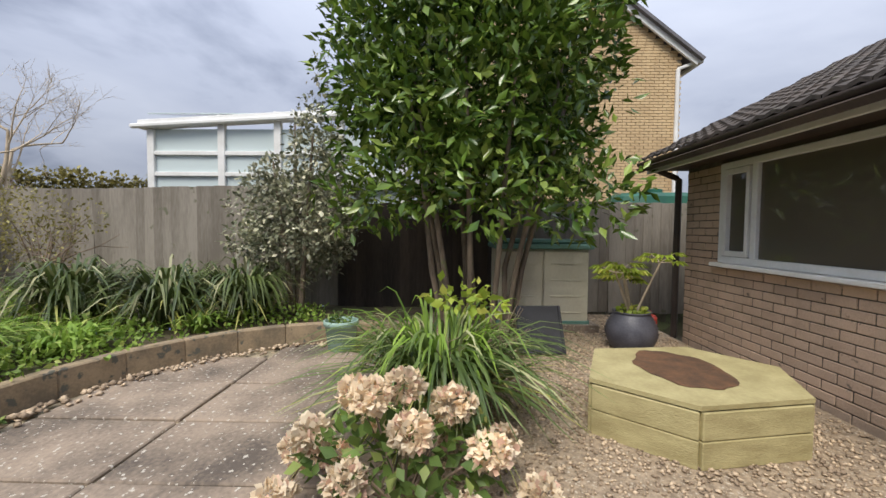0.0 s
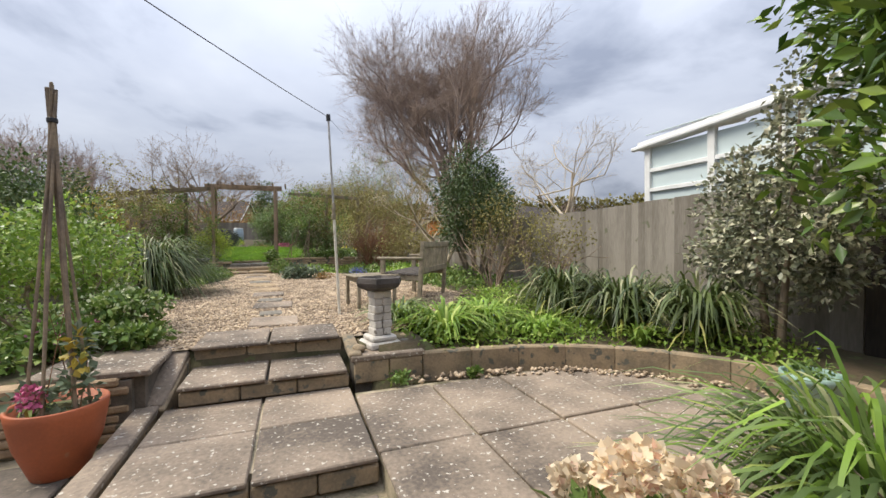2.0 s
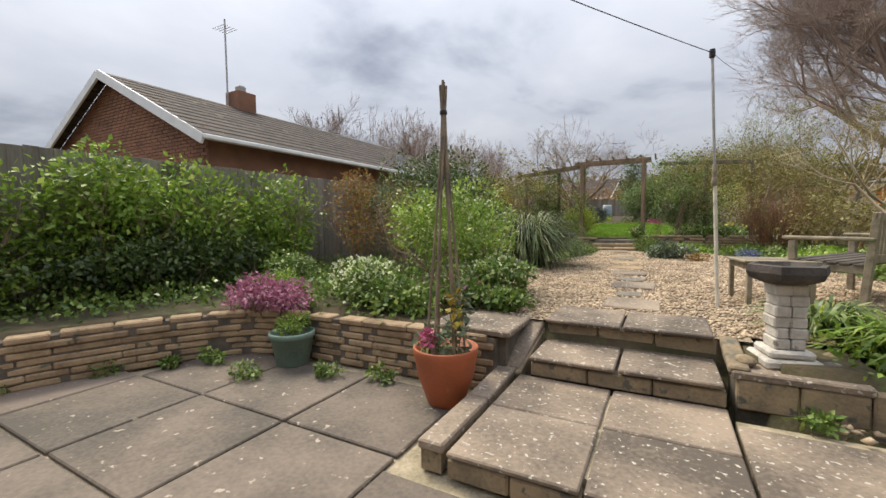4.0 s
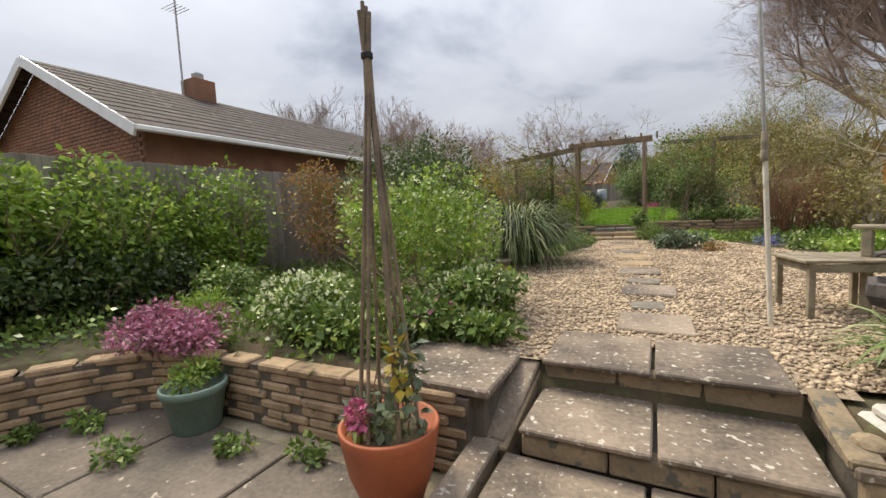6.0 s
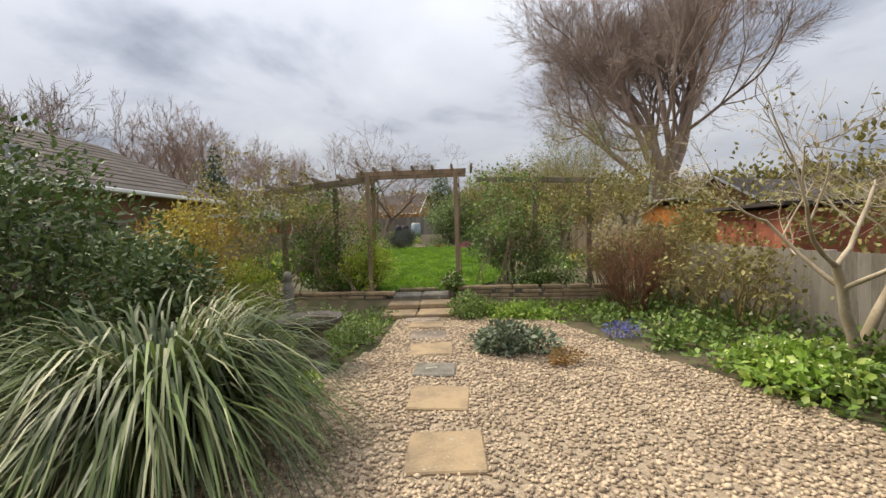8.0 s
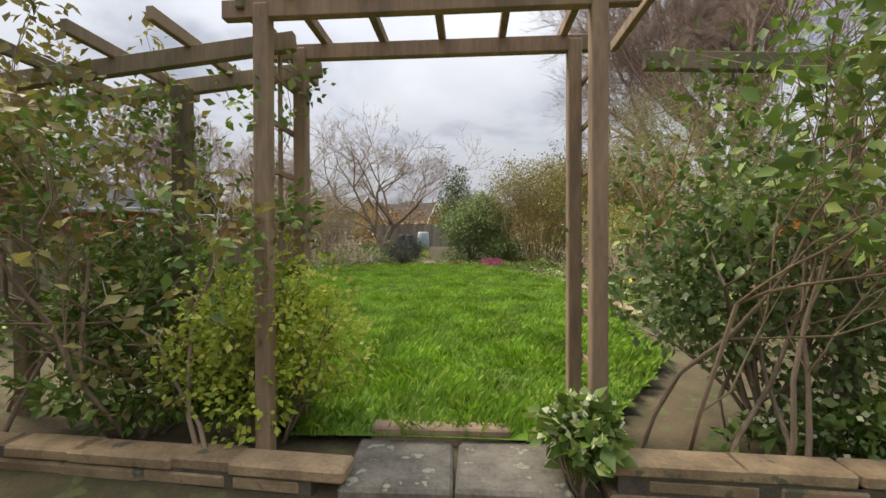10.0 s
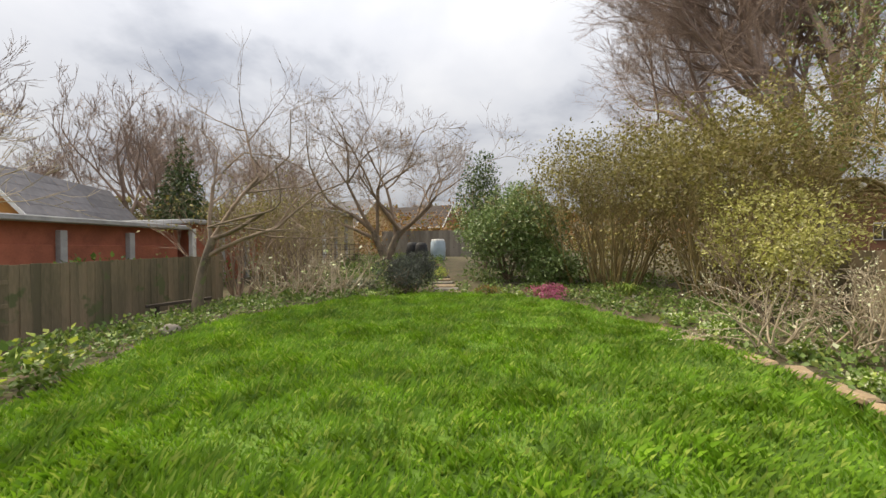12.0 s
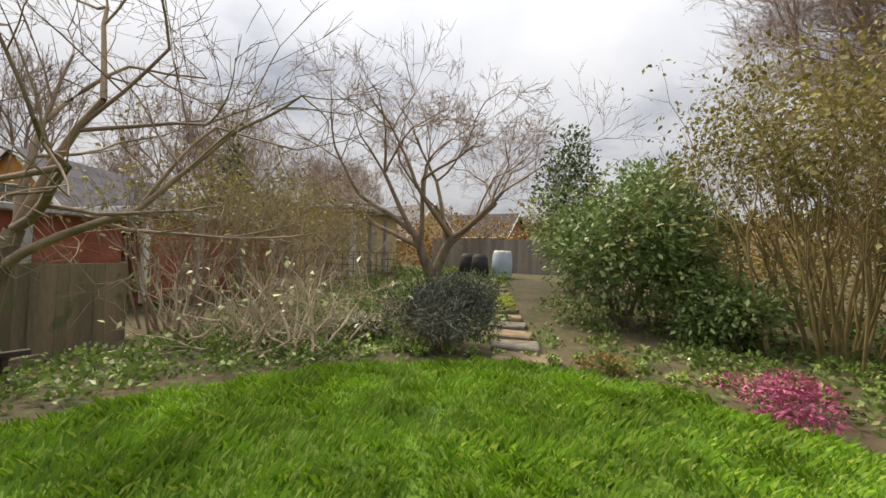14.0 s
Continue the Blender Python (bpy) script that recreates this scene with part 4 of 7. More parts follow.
for y in (c0, 2.25, 3.3, 4.25, c1):
    part("post", box_bm(0.09, 0.12, eave_z(y) - 0.72, (cx, y - 0.03, 0.72), 0.008), M_WHITE, cons)
part("eaves_beam", bar_bm((cx, c0 - 0.1, eave_z(c0) + 0.02), (cx, c1 + 0.15, eave_z(c1) + 0.02), 0.16, 0.14), M_WHITE, cons)
part("eaves_gutter", bar_bm((cx - 0.1, c0 - 0.1, eave_z(c0) - 0.02), (cx - 0.1, c1 + 0.25, eave_z(c1) - 0.02), 0.09, 0.07, 0.015), M_WHITE, cons)
for z in (1.5, 2.05, 2.4):
    part("transom", box_bm(0.07, c1 - c0, 0.07, (cx, (c0 + c1) / 2, z), 0.006), M_WHITE, cons)
for a, b in zip((c0, 2.25, 3.3, 4.25), (2.25, 3.3, 4.25, c1)):
    part("pane", box_bm(0.012, b - a - 0.1, 2.06, (cx + 0.02, (a + b) / 2, 0.78)), M_GLASS_L, cons)
for y in (c0, 2.25, 3.3, 4.25, c1):
    part("glazing_bar", bar_bm((cx - 0.05, y, eave_z(y) + 0.08), (cx + 2.6, y, eave_z(y) + 0.75), 0.06, 0.06), M_WHITE, cons)
part("roof_glass", bar_bm((cx - 0.05, (c0 + c1) / 2, 3.08), (cx + 2.6, (c0 + c1) / 2, 3.72), c1 - c0, 0.02), M_GLASS_L, cons)
part("end_pane", box_bm(2.5, 0.012, 2.0, (cx + 1.3, c1, 0.75)), M_GLASS_L, cons)
part("end_post", box_bm(0.1, 0.09, 2.2, (cx + 2.5, c1, 0.72), 0.006), M_WHITE, cons)
part("end_transom", box_bm(2.5, 0.07, 0.07, (cx + 1.25, c1, 2.4), 0.006), M_WHITE, cons)

tank = thing("oil_tank", "dark green plastic oil tank beyond the fence", "tank", (7.4, -3.0, 0))
tv, tf = [], []
for k, (s, z) in enumerate(((0.0, 0.95), (0.92, 0.95), (1.0, 1.02), (1.0, 1.62), (0.95, 1.74), (0.82, 1.80), (0.0, 1.82))):
    for i in range(28):
        a = 2 * math.pi * i / 28
        rib = 1.03 if i % 4 < 2 else 1.0
        ca, sa = math.cos(a), math.sin(a)
        e = (abs(ca) ** 4 + abs(sa) ** 4) ** -0.25
        tv.append((0.5 * s * e * ca * rib, 0.72 * s * e * sa * rib, z))
    if k:
        tf += [((k - 1) * 28 + i, (k - 1) * 28 + (i + 1) % 28, k * 28 + (i + 1) % 28, k * 28 + i) for i in range(28)]
raw("body", tv, tf, M_TANK, tank, smooth=False)
v, f = lathe([(0, 1.80), (0.14, 1.80), (0.14, 1.88), (0.05, 1.9), (0, 1.9)], 16)
raw("filler_cap", v, f, M_TANK, tank)
part("plinth", box_bm(1.1, 1.5, 0.97, (0, 0, -0.02)), M_MORTAR, tank)


# ---- things in the yard ----
box = thing("storage_box", "cream plastic garden storage box with green lid", "storage box", (5.62, -0.72, 0.0), 1)
part("foot_board", box_bm(0.8, 1.3, 0.1, (0, 0, -0.01), 0.01), M_SLAB, box)
part("body", box_bm(0.66, 1.06, 0.88, (0.02, 0, 0.09), 0.01), M_CREAM, box)
for yy in (-0.268, 0.268):
    d = part("door", box_bm(0.035, 0.52, 0.84, (-0.325, yy, 0.11), 0.008), M_CREAM, box)
    for k in range(4):
        part("moulded_panel", box_bm(0.012, 0.36, 0.012, (-0.345, yy, 0.22 + 0.19 * k), 0.003), M_CREAM, d)
part("base_rail", box_bm(0.7, 1.1, 0.05, (0, 0, 0.08), 0.008), M_GREENPL, box)
bm = box_bm(0.76, 1.16, 0.06, (-0.01, 0, 0.97), 0.012)
box_bm(0.66, 1.04, 0.05, (-0.01, 0, 1.03), 0.02, 0, bm)
part("lid", bm, M_GREENPL, box, "faded green ribbed lid")

tray = thing("black_tray", "black plastic tray leaning on the storage box", "tray", (4.36, -0.52, 0.0), 4)
q = Euler((0, radians(28), 0)).to_matrix()
bm = box_bm(0.025, 0.44, 0.48, (-0.02, 0, 0.01), 0.01, 0, None, q)
part("panel", bm, M_BLACK, tray)
for yy in (-0.21, 0.21):
    part("rim", box_bm(0.05, 0.025, 0.48, (-0.03, yy, 0.01), 0.006, 0, None, q), M_BLACK, tray)

urn = thing("ribbed_urn", "dark slate ribbed round plant pot", "plant pot", (4.62, -1.47, 0.0))
prof = [(0, 0.0), (0.13, 0.0)]
for k in range(25):
    u = k / 24
    prof.append((0.14 + 0.105 * math.sin(math.pi * (0.12 + 0.80 * u)) + (0.006 if k % 2 else -0.004), 0.01 + 0.36 * u))
prof += [(0.19, 0.385), (0.165, 0.385), (0.16, 0.33), (0.0, 0.33)]
raw("pot", *lathe(prof, 40), M_URN, urn, smooth=True)
raw("soil", *lathe([(0.0, 0.345), (0.16, 0.34)], 24), M_SOIL, urn)
fats = thing("fatsia", "fatsia with pale green lobed leaves in the urn", "plant", (4.62, -1.47, 0.34))
stems_ = []
fr = np.random.default_rng(4)
heads = []
for k in range(5):
    a = 2.2 * k
    top = (0.16 * math.cos(a), 0.26 * math.sin(a), 0.34 + 0.1 * (k % 3))
    stems_.append(tube([(0.03 * math.cos(a), 0.03 * math.sin(a), 0), (top[0] * 0.5, top[1] * 0.6, top[2] * 0.55), top], [0.012, 0.01, 0.008], 5))
    for j in range(7):
        b = 0.9 * j + k
        e = (top[0] + 0.13 * math.cos(b), top[1] + 0.13 * math.sin(b), top[2] + 0.05 + 0.04 * math.sin(3 * b))
        stems_.append(tube([top, e], [0.004, 0.003], 3))
        heads.append((e, b))
raw("stem_mass", *join_raw(stems_), M_TWIG_PALE, fats)
lv, lf = [], []
for e, b in heads:
    for lobe in range(7):
        a = b + (lobe - 3) * 0.42
        s = 0.14 - 0.014 * abs(lobe - 3)
        o = len(lv)
        ca, sa = math.cos(a), math.sin(a)
        lv += [e, (e[0] + s * 0.55 * ca - 0.02 * sa, e[1] + s * 0.55 * sa + 0.02 * ca, e[2] + 0.012), (e[0] + s * ca, e[1] + s * sa, e[2] - 0.035), (e[0] + s * 0.55 * ca + 0.02 * sa, e[1] + s * 0.55 * sa - 0.02 * ca, e[2] + 0.012)]
        lf += [(o, o + 1, o + 2), (o, o + 2, o + 3)]
raw("leaves", lv, lf, L_LIME, fats)
leaf_cloud("underplanting", [(0, 0, 0.04, 0.13, 0.13, 0.05)], 160, 0.05, L_LIME, fats, 0.7)

can = thing("fuel_can", "red plastic can with a handle beside the urn", "can", (5.0, -1.78, 0.0), 20)
part("body", box_bm(0.16, 0.26, 0.27, (0, 0, 0), 0.03), M_RED, can)
part("handle", bar_bm((0, -0.09, 0.29), (0, 0.06, 0.29), 0.025, 0.03, 0.008), M_RED, can)
part("handle_post", box_bm(0.025, 0.03, 0.05, (0, -0.08, 0.26), 0.005), M_RED, can)
part("cap", box_bm(0.05, 0.05, 0.06, (0, 0.09, 0.26), 0.012), M_BLACK, can)

# hexagonal sleeper planter with a dish of dry soil
hexp = thing("hexagonal_planter", "hexagonal raised planter of pale green treated timber", "planter", (3.03, -1.12, 0.0), 0)
HEX = [(-0.50, 0.22), (-0.38, -0.42), (0.10, -0.62), (0.52, -0.28), (0.44, 0.40), (-0.14, 0.63)]
for (x0, y0), (x1, y1) in zip(HEX, HEX[1:] + HEX[:1]):
    for z in (-0.01, 0.14):
        part("board", bar_bm((x0, y0, z + 0.075), (x1, y1, z + 0.075), 0.05, 0.146, 0.005), M_SLEEPER, hexp)
bm = bmesh.new()
ring = [[bm.verts.new((x * s, y * s, 0.297 + dz)) for x, y in HEX] for s, dz in ((1.04, 0), (1.04, 0.025), (0.0001, 0.026))]
for a, b in zip(ring, ring[1:]):
    for i in range(6):
        bm.faces.new((a[i], a[(i + 1) % 6], b[(i + 1) % 6], b[i]))
part("lid", bm, M_SLEEPER, hexp, "flat planed timber top stained by water")
sv, sf = [(0.05, 0.0, 0.345)], []
for i in range(36):
    a = 2 * math.pi * i / 36
    k = 1 + 0.2 * noise.noise((math.cos(a) * 2, math.sin(a) * 2, 3))
    sv.append((0.05 + 0.36 * k * math.cos(a), 0.02 + 0.25 * k * math.sin(a), 0.326))
    sf.append((0, 1 + i, 1 + (i + 1) % 36))
tagged(raw("spilt_soil", [(x + 3.03, y - 1.12, z) for x, y, z in sv], sf, material("dry_brown_soil", (0.15, 0.075, 0.035), (0.07, 0.04, 0.022), 8, 0.95, 0.9, 50)), "spilt brown soil on the planter top", "soil", kind="stuff")

# ---- plants round the patio ----
spid = thing("strap_leaf_clump", "big tuft of arching striped strap leaves", "plant", (3.05, 0.42, 0.0))
blades("leaves", 430, 0.78, 0.74, 0.021, L_STRAP, spid, 3, 0.24, 7, 0.85)
blades("young_leaves", 120, 0.6, 0.84, 0.019, L_BRIGHT, spid, 4, 0.2, 7, 0.7, "upright fresh green strap leaves")
blades("dry_leaves", 80, 0.82, 0.5, 0.018, L_CREAMLEAF, spid, 5, 0.26, 7, 1.1, "faded straw-coloured strap leaves")
bay = shrub("lime_seedling", "young shrub with lime-yellow leaves in the strap tuft", (3.25, 0.28, 0.0), 0.2, 0.28, 0.15, L_LIME, 80, 0.085, 5, 0.60, 4, 0.65, 6)

hyd = thing("hydrangea", "hydrangea with dried cream flower heads", "shrub", (2.22, 0.56, 0.0))
hr = np.random.default_rng(8)
hs, hc = [], []
for k in range(17):
    a = 2.399 * k
    d = 0.115 * math.sqrt(k + 0.5)
    p = (d * math.cos(a) * 0.8, d * math.sin(a) * 1.3, 0.50 - 0.028 * k + hr.uniform(-0.03, 0.03))
    hs.append(tube([(0.02 * math.cos(a), 0.02 * math.sin(a), -0.02), (p[0] * 0.6, p[1] * 0.6, p[2] * 0.6), p], [0.007, 0.006, 0.004], 5))
    hc.append((*p, 0.072, 0.072, 0.058))
raw("stem_mass", *join_raw(hs), M_TWIG, hyd)["kind"] = "stuff"
for k, c in enumerate(hc):
    leaf_cloud("flower_head", [c], 260, 0.034, L_CREAMFL, hyd, 1.0, 0.0, shell=0.9, seed=30 + k)
leaf_cloud("leaves", [(0, 0, 0.22, 0.3, 0.42, 0.16)], 380, 0.08, L_MID, hyd, 0.6, seed=4)

laurel = thing("laurel_tree", "multi-stemmed cherry laurel with a dense glossy crown", "tree", (5.05, 0.05, 0.0))
lo, tips = [], []
lr = np.random.default_rng(12)
for k in range(11):
    a = 2 * math.pi * k / 11
    b = (0.26 * math.cos(a), 0.36 * math.sin(a), -0.05)
    e = (0.45 * math.cos(a) + lr.normal() * 0.1, 0.62 * math.sin(a) + lr.normal() * 0.1, 1.9)
    m1 = ((b[0] * 0.7 + e[0] * 0.3) + lr.normal() * 0.05, (b[1] * 0.75 + e[1] * 0.25) + lr.normal() * 0.05, 0.75)
    lo.append(tube([b, m1, e, (e[0] * 1.3, e[1] * 1.3, 2.9)], [0.038, 0.032, 0.025, 0.012], 8))
raw("trunk", *join_raw(lo), M_BARK, laurel, smooth=True)
cl = clump_ball(1.25, 1.72, 1.65, 54, 3, 1.22, 0.32) + [(0.95 * math.cos(a), 1.3 * math.sin(a), 1.55 + 0.12 * math.sin(3 * a), 0.42, 0.5, 0.36) for a in (0.3, 1.1, 1.9, 2.6, 3.2, 3.9, 4.6, 5.4)]
leaf_cloud("crown", cl, 16500, 0.145, L_LAUREL, laurel, 0.42, 0.12, 0.6, seed=3)

holly = thing("variegated_holly", "tall holly with cream-edged grey-green leaves", "tree", (5.55, 2.28, 0.0))
lo = []
for a, h in ((0.3, 2.6), (2.2, 2.0), (4.1, 2.3)):
    lo.append(tube([(0.05 * math.cos(a), 0.05 * math.sin(a), -0.05), (0.1 * math.cos(a), 0.12 * math.sin(a), 0.7), (0.2 * math.cos(a), 0.3 * math.sin(a), h)], [0.04, 0.032, 0.012], 7))
raw("trunk", *join_raw(lo), M_BARK, holly, smooth=True)
cl = clump_ball(0.55, 0.88, 0.75, 24, 6, 0.55, 0.38) + [(x * 0.75, y * 0.6 - 0.25, z + 0.95, a * 0.8, b * 0.7, c) for x, y, z, a, b, c in clump_ball(0.5, 0.6, 0.62, 16, 7, 0.62, 0.38)] + [(-0.05, -0.3, 2.95, 0.12, 0.14, 0.35)]
leaf_cloud("crown", cl, 9500, 0.065, L_HOLLY, holly, 0.6, 0.2, 0.6, seed=6)


cel = thing("celadon_pot", "pale green plastic plant pot behind the strap tuft", "plant pot", (4.45, 1.43, 0.0))
raw("body", *lathe([(0, 0), (0.12, 0), (0.125, 0.01), (0.155, 0.24), (0.17, 0.245), (0.17, 0.29), (0.16, 0.295), (0.15, 0.28), (0.145, 0.24), (0, 0.24)], 36), M_CELADON, cel, smooth=True)
shrub("pot_plant", "low straggling green plant in the pale pot", (4.45, 1.43, 0.23), 0.15, 0.15, 0.06, L_MID, 160, 0.05, 6, 0.02, 4, 0.4, 5, category="plant")

# ---- pots and plants on the lower patio ----
pot = thing("terracotta_pot", "large orange-red tapered plant pot", "plant pot", (-0.035, 2.77, -0.15))
raw("body", *lathe([(0, 0), (0.125, 0), (0.133, 0.01), (0.20, 0.2), (0.228, 0.36), (0.234, 0.405), (0.229, 0.412), (0.214, 0.41), (0.205, 0.36), (0, 0.36)], 40), M_TERRA, pot, smooth=True)
raw("soil", *lathe([(0, 0.372), (0.175, 0.366)], 24), M_SOIL, pot)
wig = thing("cane_wigwam", "tall wigwam of weathered canes tied at the top", "cane support", (-0.035, 2.77, 0.21))
for k in range(6):
    a = k * 1.047 + 0.4
    part("cane", bar_bm((0.14 * math.cos(a), 0.14 * math.sin(a), 0), (0.022 * math.cos(a + 2.6), 0.022 * math.sin(a + 2.6), 1.84 + 0.03 * (k % 3)), 0.016 + 0.004 * (k % 2), 0.016, 0.004), M_CANE, wig)
v, f = lathe([(0.022, 1.67), (0.026, 1.675), (0.026, 1.695), (0.022, 1.70)], 12)
raw("tie", v, f, M_BLACK, wig)
climb = thing("clematis", "young climber with russet stems and yellow-green leaves", "plant", (-0.035, 2.77, 0.22))
raw("stem_mass", *join_raw([tube([(0.1 * math.cos(a), 0.1 * math.sin(a), 0), (0.13 * math.cos(a + .5), 0.13 * math.sin(a + .5), 0.25), (0.08 * math.cos(a + 1.2), 0.08 * math.sin(a + 1.2), 0.6)], [0.004, 0.003, 0.002], 4) for a in (0, 1.3, 2.9, 4.4)]), M_TWIG_RED, climb)
leaf_cloud("leaves", [(0.08, -0.04, 0.12, 0.12, 0.1, 0.1), (0.1, 0.02, 0.34, 0.06, 0.06, 0.14), (-0.1, 0, 0.08, 0.1, 0.12, 0.07)], 210, 0.06, L_GREY, climb, 0.7, seed=3)
leaf_cloud("young_leaves", [(0.12, -0.06, 0.33, 0.05, 0.05, 0.12)], 40, 0.06, L_GOLD, climb, 0.7, seed=5)
hyac = thing("hyacinth", "deep pink hyacinth flower spike in the pot", "flower", (-0.10, 2.63, 0.22))
leaf_cloud("flower_spike", [(0, 0, 0.12, 0.045, 0.045, 0.06)], 130, 0.03, L_MAGENTA, hyac, 0.9, 0, 0.9, seed=2)
blades("leaves", 8, 0.1, 0.12, 0.02, L_MID, hyac, 2, 0.02)

gp = thing("sage_pot", "sage green plastic plant pot", "plant pot", (-1.69, 2.85, -0.15))
raw("body", *lathe([(0, 0), (0.14, 0), (0.145, 0.01), (0.19, 0.25), (0.205, 0.255), (0.205, 0.30), (0.195, 0.305), (0.185, 0.295), (0.18, 0.26), (0, 0.26)], 36), M_SAGE, gp, smooth=True)
shrub("pot_plant", "soft green feathery plant in the sage pot", (-1.69, 2.85, 0.10), 0.17, 0.17, 0.10, L_BRIGHT, 420, 0.05, 3, 0.02, 5, 0.35, 6, category="plant")
shrub("pink_heather", "spreading heather in pink-purple bloom on the wall", (-2.2, 3.0, 0.24), 0.52, 0.34, 0.19, L_PINK, 2600, 0.045, 4, 0.0, 9, 0.5, 16, leaf_name="blossom_mass")
for k, (x, y, s) in enumerate(((-2.35, 2.5, 0.14), (-1.75, 2.38, 0.16), (-1.15, 2.72, 0.13), (-0.72, 2.88, 0.14), (-3.0, 1.9, 0.2), (-3.2, 1.3, 0.14), (2.1, 3.08, 0.1), (2.75, 3.02, 0.07), (-2.6, 2.25, 0.1))):
    shrub("weed", "small green weed growing from the paving joint", (x, y, -0.15 if x < 1 else 0.0), s, s * 0.8, s * 0.45, L_MID, 160, 0.045, 40 + k, 0, 3, 0.6, 5, category="weed", group="weeds in the joints")
for k in range(5):
    a = k * 1.3
    bm = bmesh.new()
    bmesh.ops.create_icosphere(bm, subdivisions=2, radius=0.06)
    for vt in bm.verts:
        vt.co *= 1 + 0.25 * noise.noise(vt.co * 12 + Vector((k, 0, 0)))
        vt.co.z *= 0.6
    st = part("stone", bm, M_OLDSTONE if k % 2 else M_BUFF)
    st.location = ((1.78, 3.32, 0.265), (2.22, 3.40, 0.262), (2.27, 3.62, 0.262), (1.82, 3.78, 0.258), (2.2, 3.8, 0.26))[k]
    tagged(st, "rounded brown stone on the bird bath platform", "stone", "stones by the bird bath")

# stones lying along the kerb
r = np.random.default_rng(3)
pv, pf = [], []
OCT = np.array([(1, 0, 0), (-1, 0, 0), (0, 1, 0), (0, -1, 0), (0, 0, 1), (0, 0, -1)], float)
OF = np.array([(0, 2, 4), (2, 1, 4), (1, 3, 4), (3, 0, 4), (2, 0, 5), (1, 2, 5), (3, 1, 5), (0, 3, 5)])


def pebbles(name, xy, z, size, mat, label, seed, flat=0.6):
    r = np.random.default_rng(seed)
    n = len(xy)
    s = size * r.uniform(0.5, 1.4, (n, 1, 1)) * r.uniform(0.6, 1.3, (n, 1, 3)) * np.array([1, 1, flat])
    p = OCT[None] * s + r.normal(0, 0.12, (n, 6, 3)) * size
    a = r.uniform(0, 6.28, n)
    t = r.normal(0, 0.35, n)
    c, q = np.cos(a)[:, None], np.sin(a)[:, None]
    x, y = p[..., 0] * c - p[..., 1] * q, p[..., 0] * q + p[..., 1] * c
    zz = p[..., 2] + x * t[:, None] * 0.5
    v = np.stack([x + xy[:, 0:1], y + xy[:, 1:2], zz + z[:, None]], -1).reshape(-1, 3)
    f = (np.arange(n)[:, None, None] * 6 + OF[None]).reshape(-1, 3)
    return tagged(mesh_np(name, v, f, mat), label, "gravel", kind="stuff")


pts = []
for (x0, y0), (x1, y1) in zip(KERB[1:], KERB[2:]):
    for k in range(34):
        u = r.random()
        pts.append((x0 + (x1 - x0) * u - abs(r.normal(0, 0.07)) - 0.03, y0 + (y1 - y0) * u - abs(r.normal(0, 0.08)) - 0.03))
pts = np.array(pts)
pebbles("kerb_pebbles", pts, np.full(len(pts), 0.014), 0.026, M_STONE, "loose pebbles along the curved kerb", 5)


def scatter(poly, n, seed, keep=lambda x, y: True):
    r = np.random.default_rng(seed)
    xs, ys = [p[0] for p in poly], [p[1] for p in poly]
    out = []
    while len(out) < n:
        x, y = r.uniform(min(xs), max(xs)), r.uniform(min(ys), max(ys))
        if side(poly, x, y) and keep(x, y):
            out.append((x, y))
    return np.array(out)


STEPPING = [(1.06, 4.66, 0.50, 0.52), (1.0, 5.20, 0.26, 0.26), (1.0, 5.88, 0.50, 0.50), (0.94, 6.42, 0.34, 0.30), (0.88, 7.1, 0.47, 0.52), (0.79, 7.86, 0.50, 0.50), (0.70, 8.67, 0.50, 0.48), (0.61, 9.36, 0.42, 0.36), (0.52, 10.05, 0.50, 0.45), (0.43, 10.7, 0.48, 0.42), (0.35, 11.25, 0.5, 0.4), (0.26, 11.65, 0.55, 0.32)]


def off_slab(x, y):
    return not any(abs(x - a) < w / 2 - 0.01 and abs(y - b) < h / 2 - 0.01 for a, b, w, h in STEPPING)


pts = scatter(GRAVEL, 32000, 6, off_slab)
pebbles("gravel_stones", pts, np.array([gravel_z(x, y) + 0.006 for x, y in pts]), 0.019, M_STONE, "loose beige and brown pea gravel", 7)
pts = scatter(LOW_GRAVEL, 11000, 8, lambda x, y: x > 2.2 and y > -2.1)
pebbles("yard_gravel_stones", pts, np.full(len(pts), 0.002), 0.013, M_STONE, "small beige gravel in the yard", 9)
spath = thing("stepping_path", "line of square sandstone stepping slabs in gravel", "path", kind="structure")
for k, (x, y, w, h) in enumerate(STEPPING):
    PIECES.append(("slab", slab_mesh(w, h, 0.05, bevel=0.01), M_SANDSLAB if k in (5, 6, 8, 10) else M_OLDSTONE if k in (1, 3, 7) else M_SLAB, spath, pose(x, y, gravel_z(x, y) + 0.022, 0.6 * math.sin(k), 0.8 * math.cos(k * 2), 3 * math.sin(k * 1.7))))

# ---- bird bath, bench, table, pole ----
bath = thing("bird_bath", "whitewashed stone bird bath with dark hexagonal bowl", "bird bath", (2.0, 3.47, 0.228), 12)
part("foot", box_bm(0.30, 0.30, 0.06, (0, 0, 0), 0.015), M_WHITEWASH, bath)
part("foot", box_bm(0.24, 0.24, 0.05, (0, 0, 0.06), 0.015), M_WHITEWASH, bath)
for k in range(6):
    for i in range(2):
        w = (0.085, 0.07, 0.095)[(k + i) % 3]
        part("stone", box_bm(w, 0.155, 0.066, ((-0.04 if i == 0 else 0.045), 0.003 * ((k * 7) % 3), 0.11 + 0.067 * k), 0.008), M_WHITEWASH, bath)
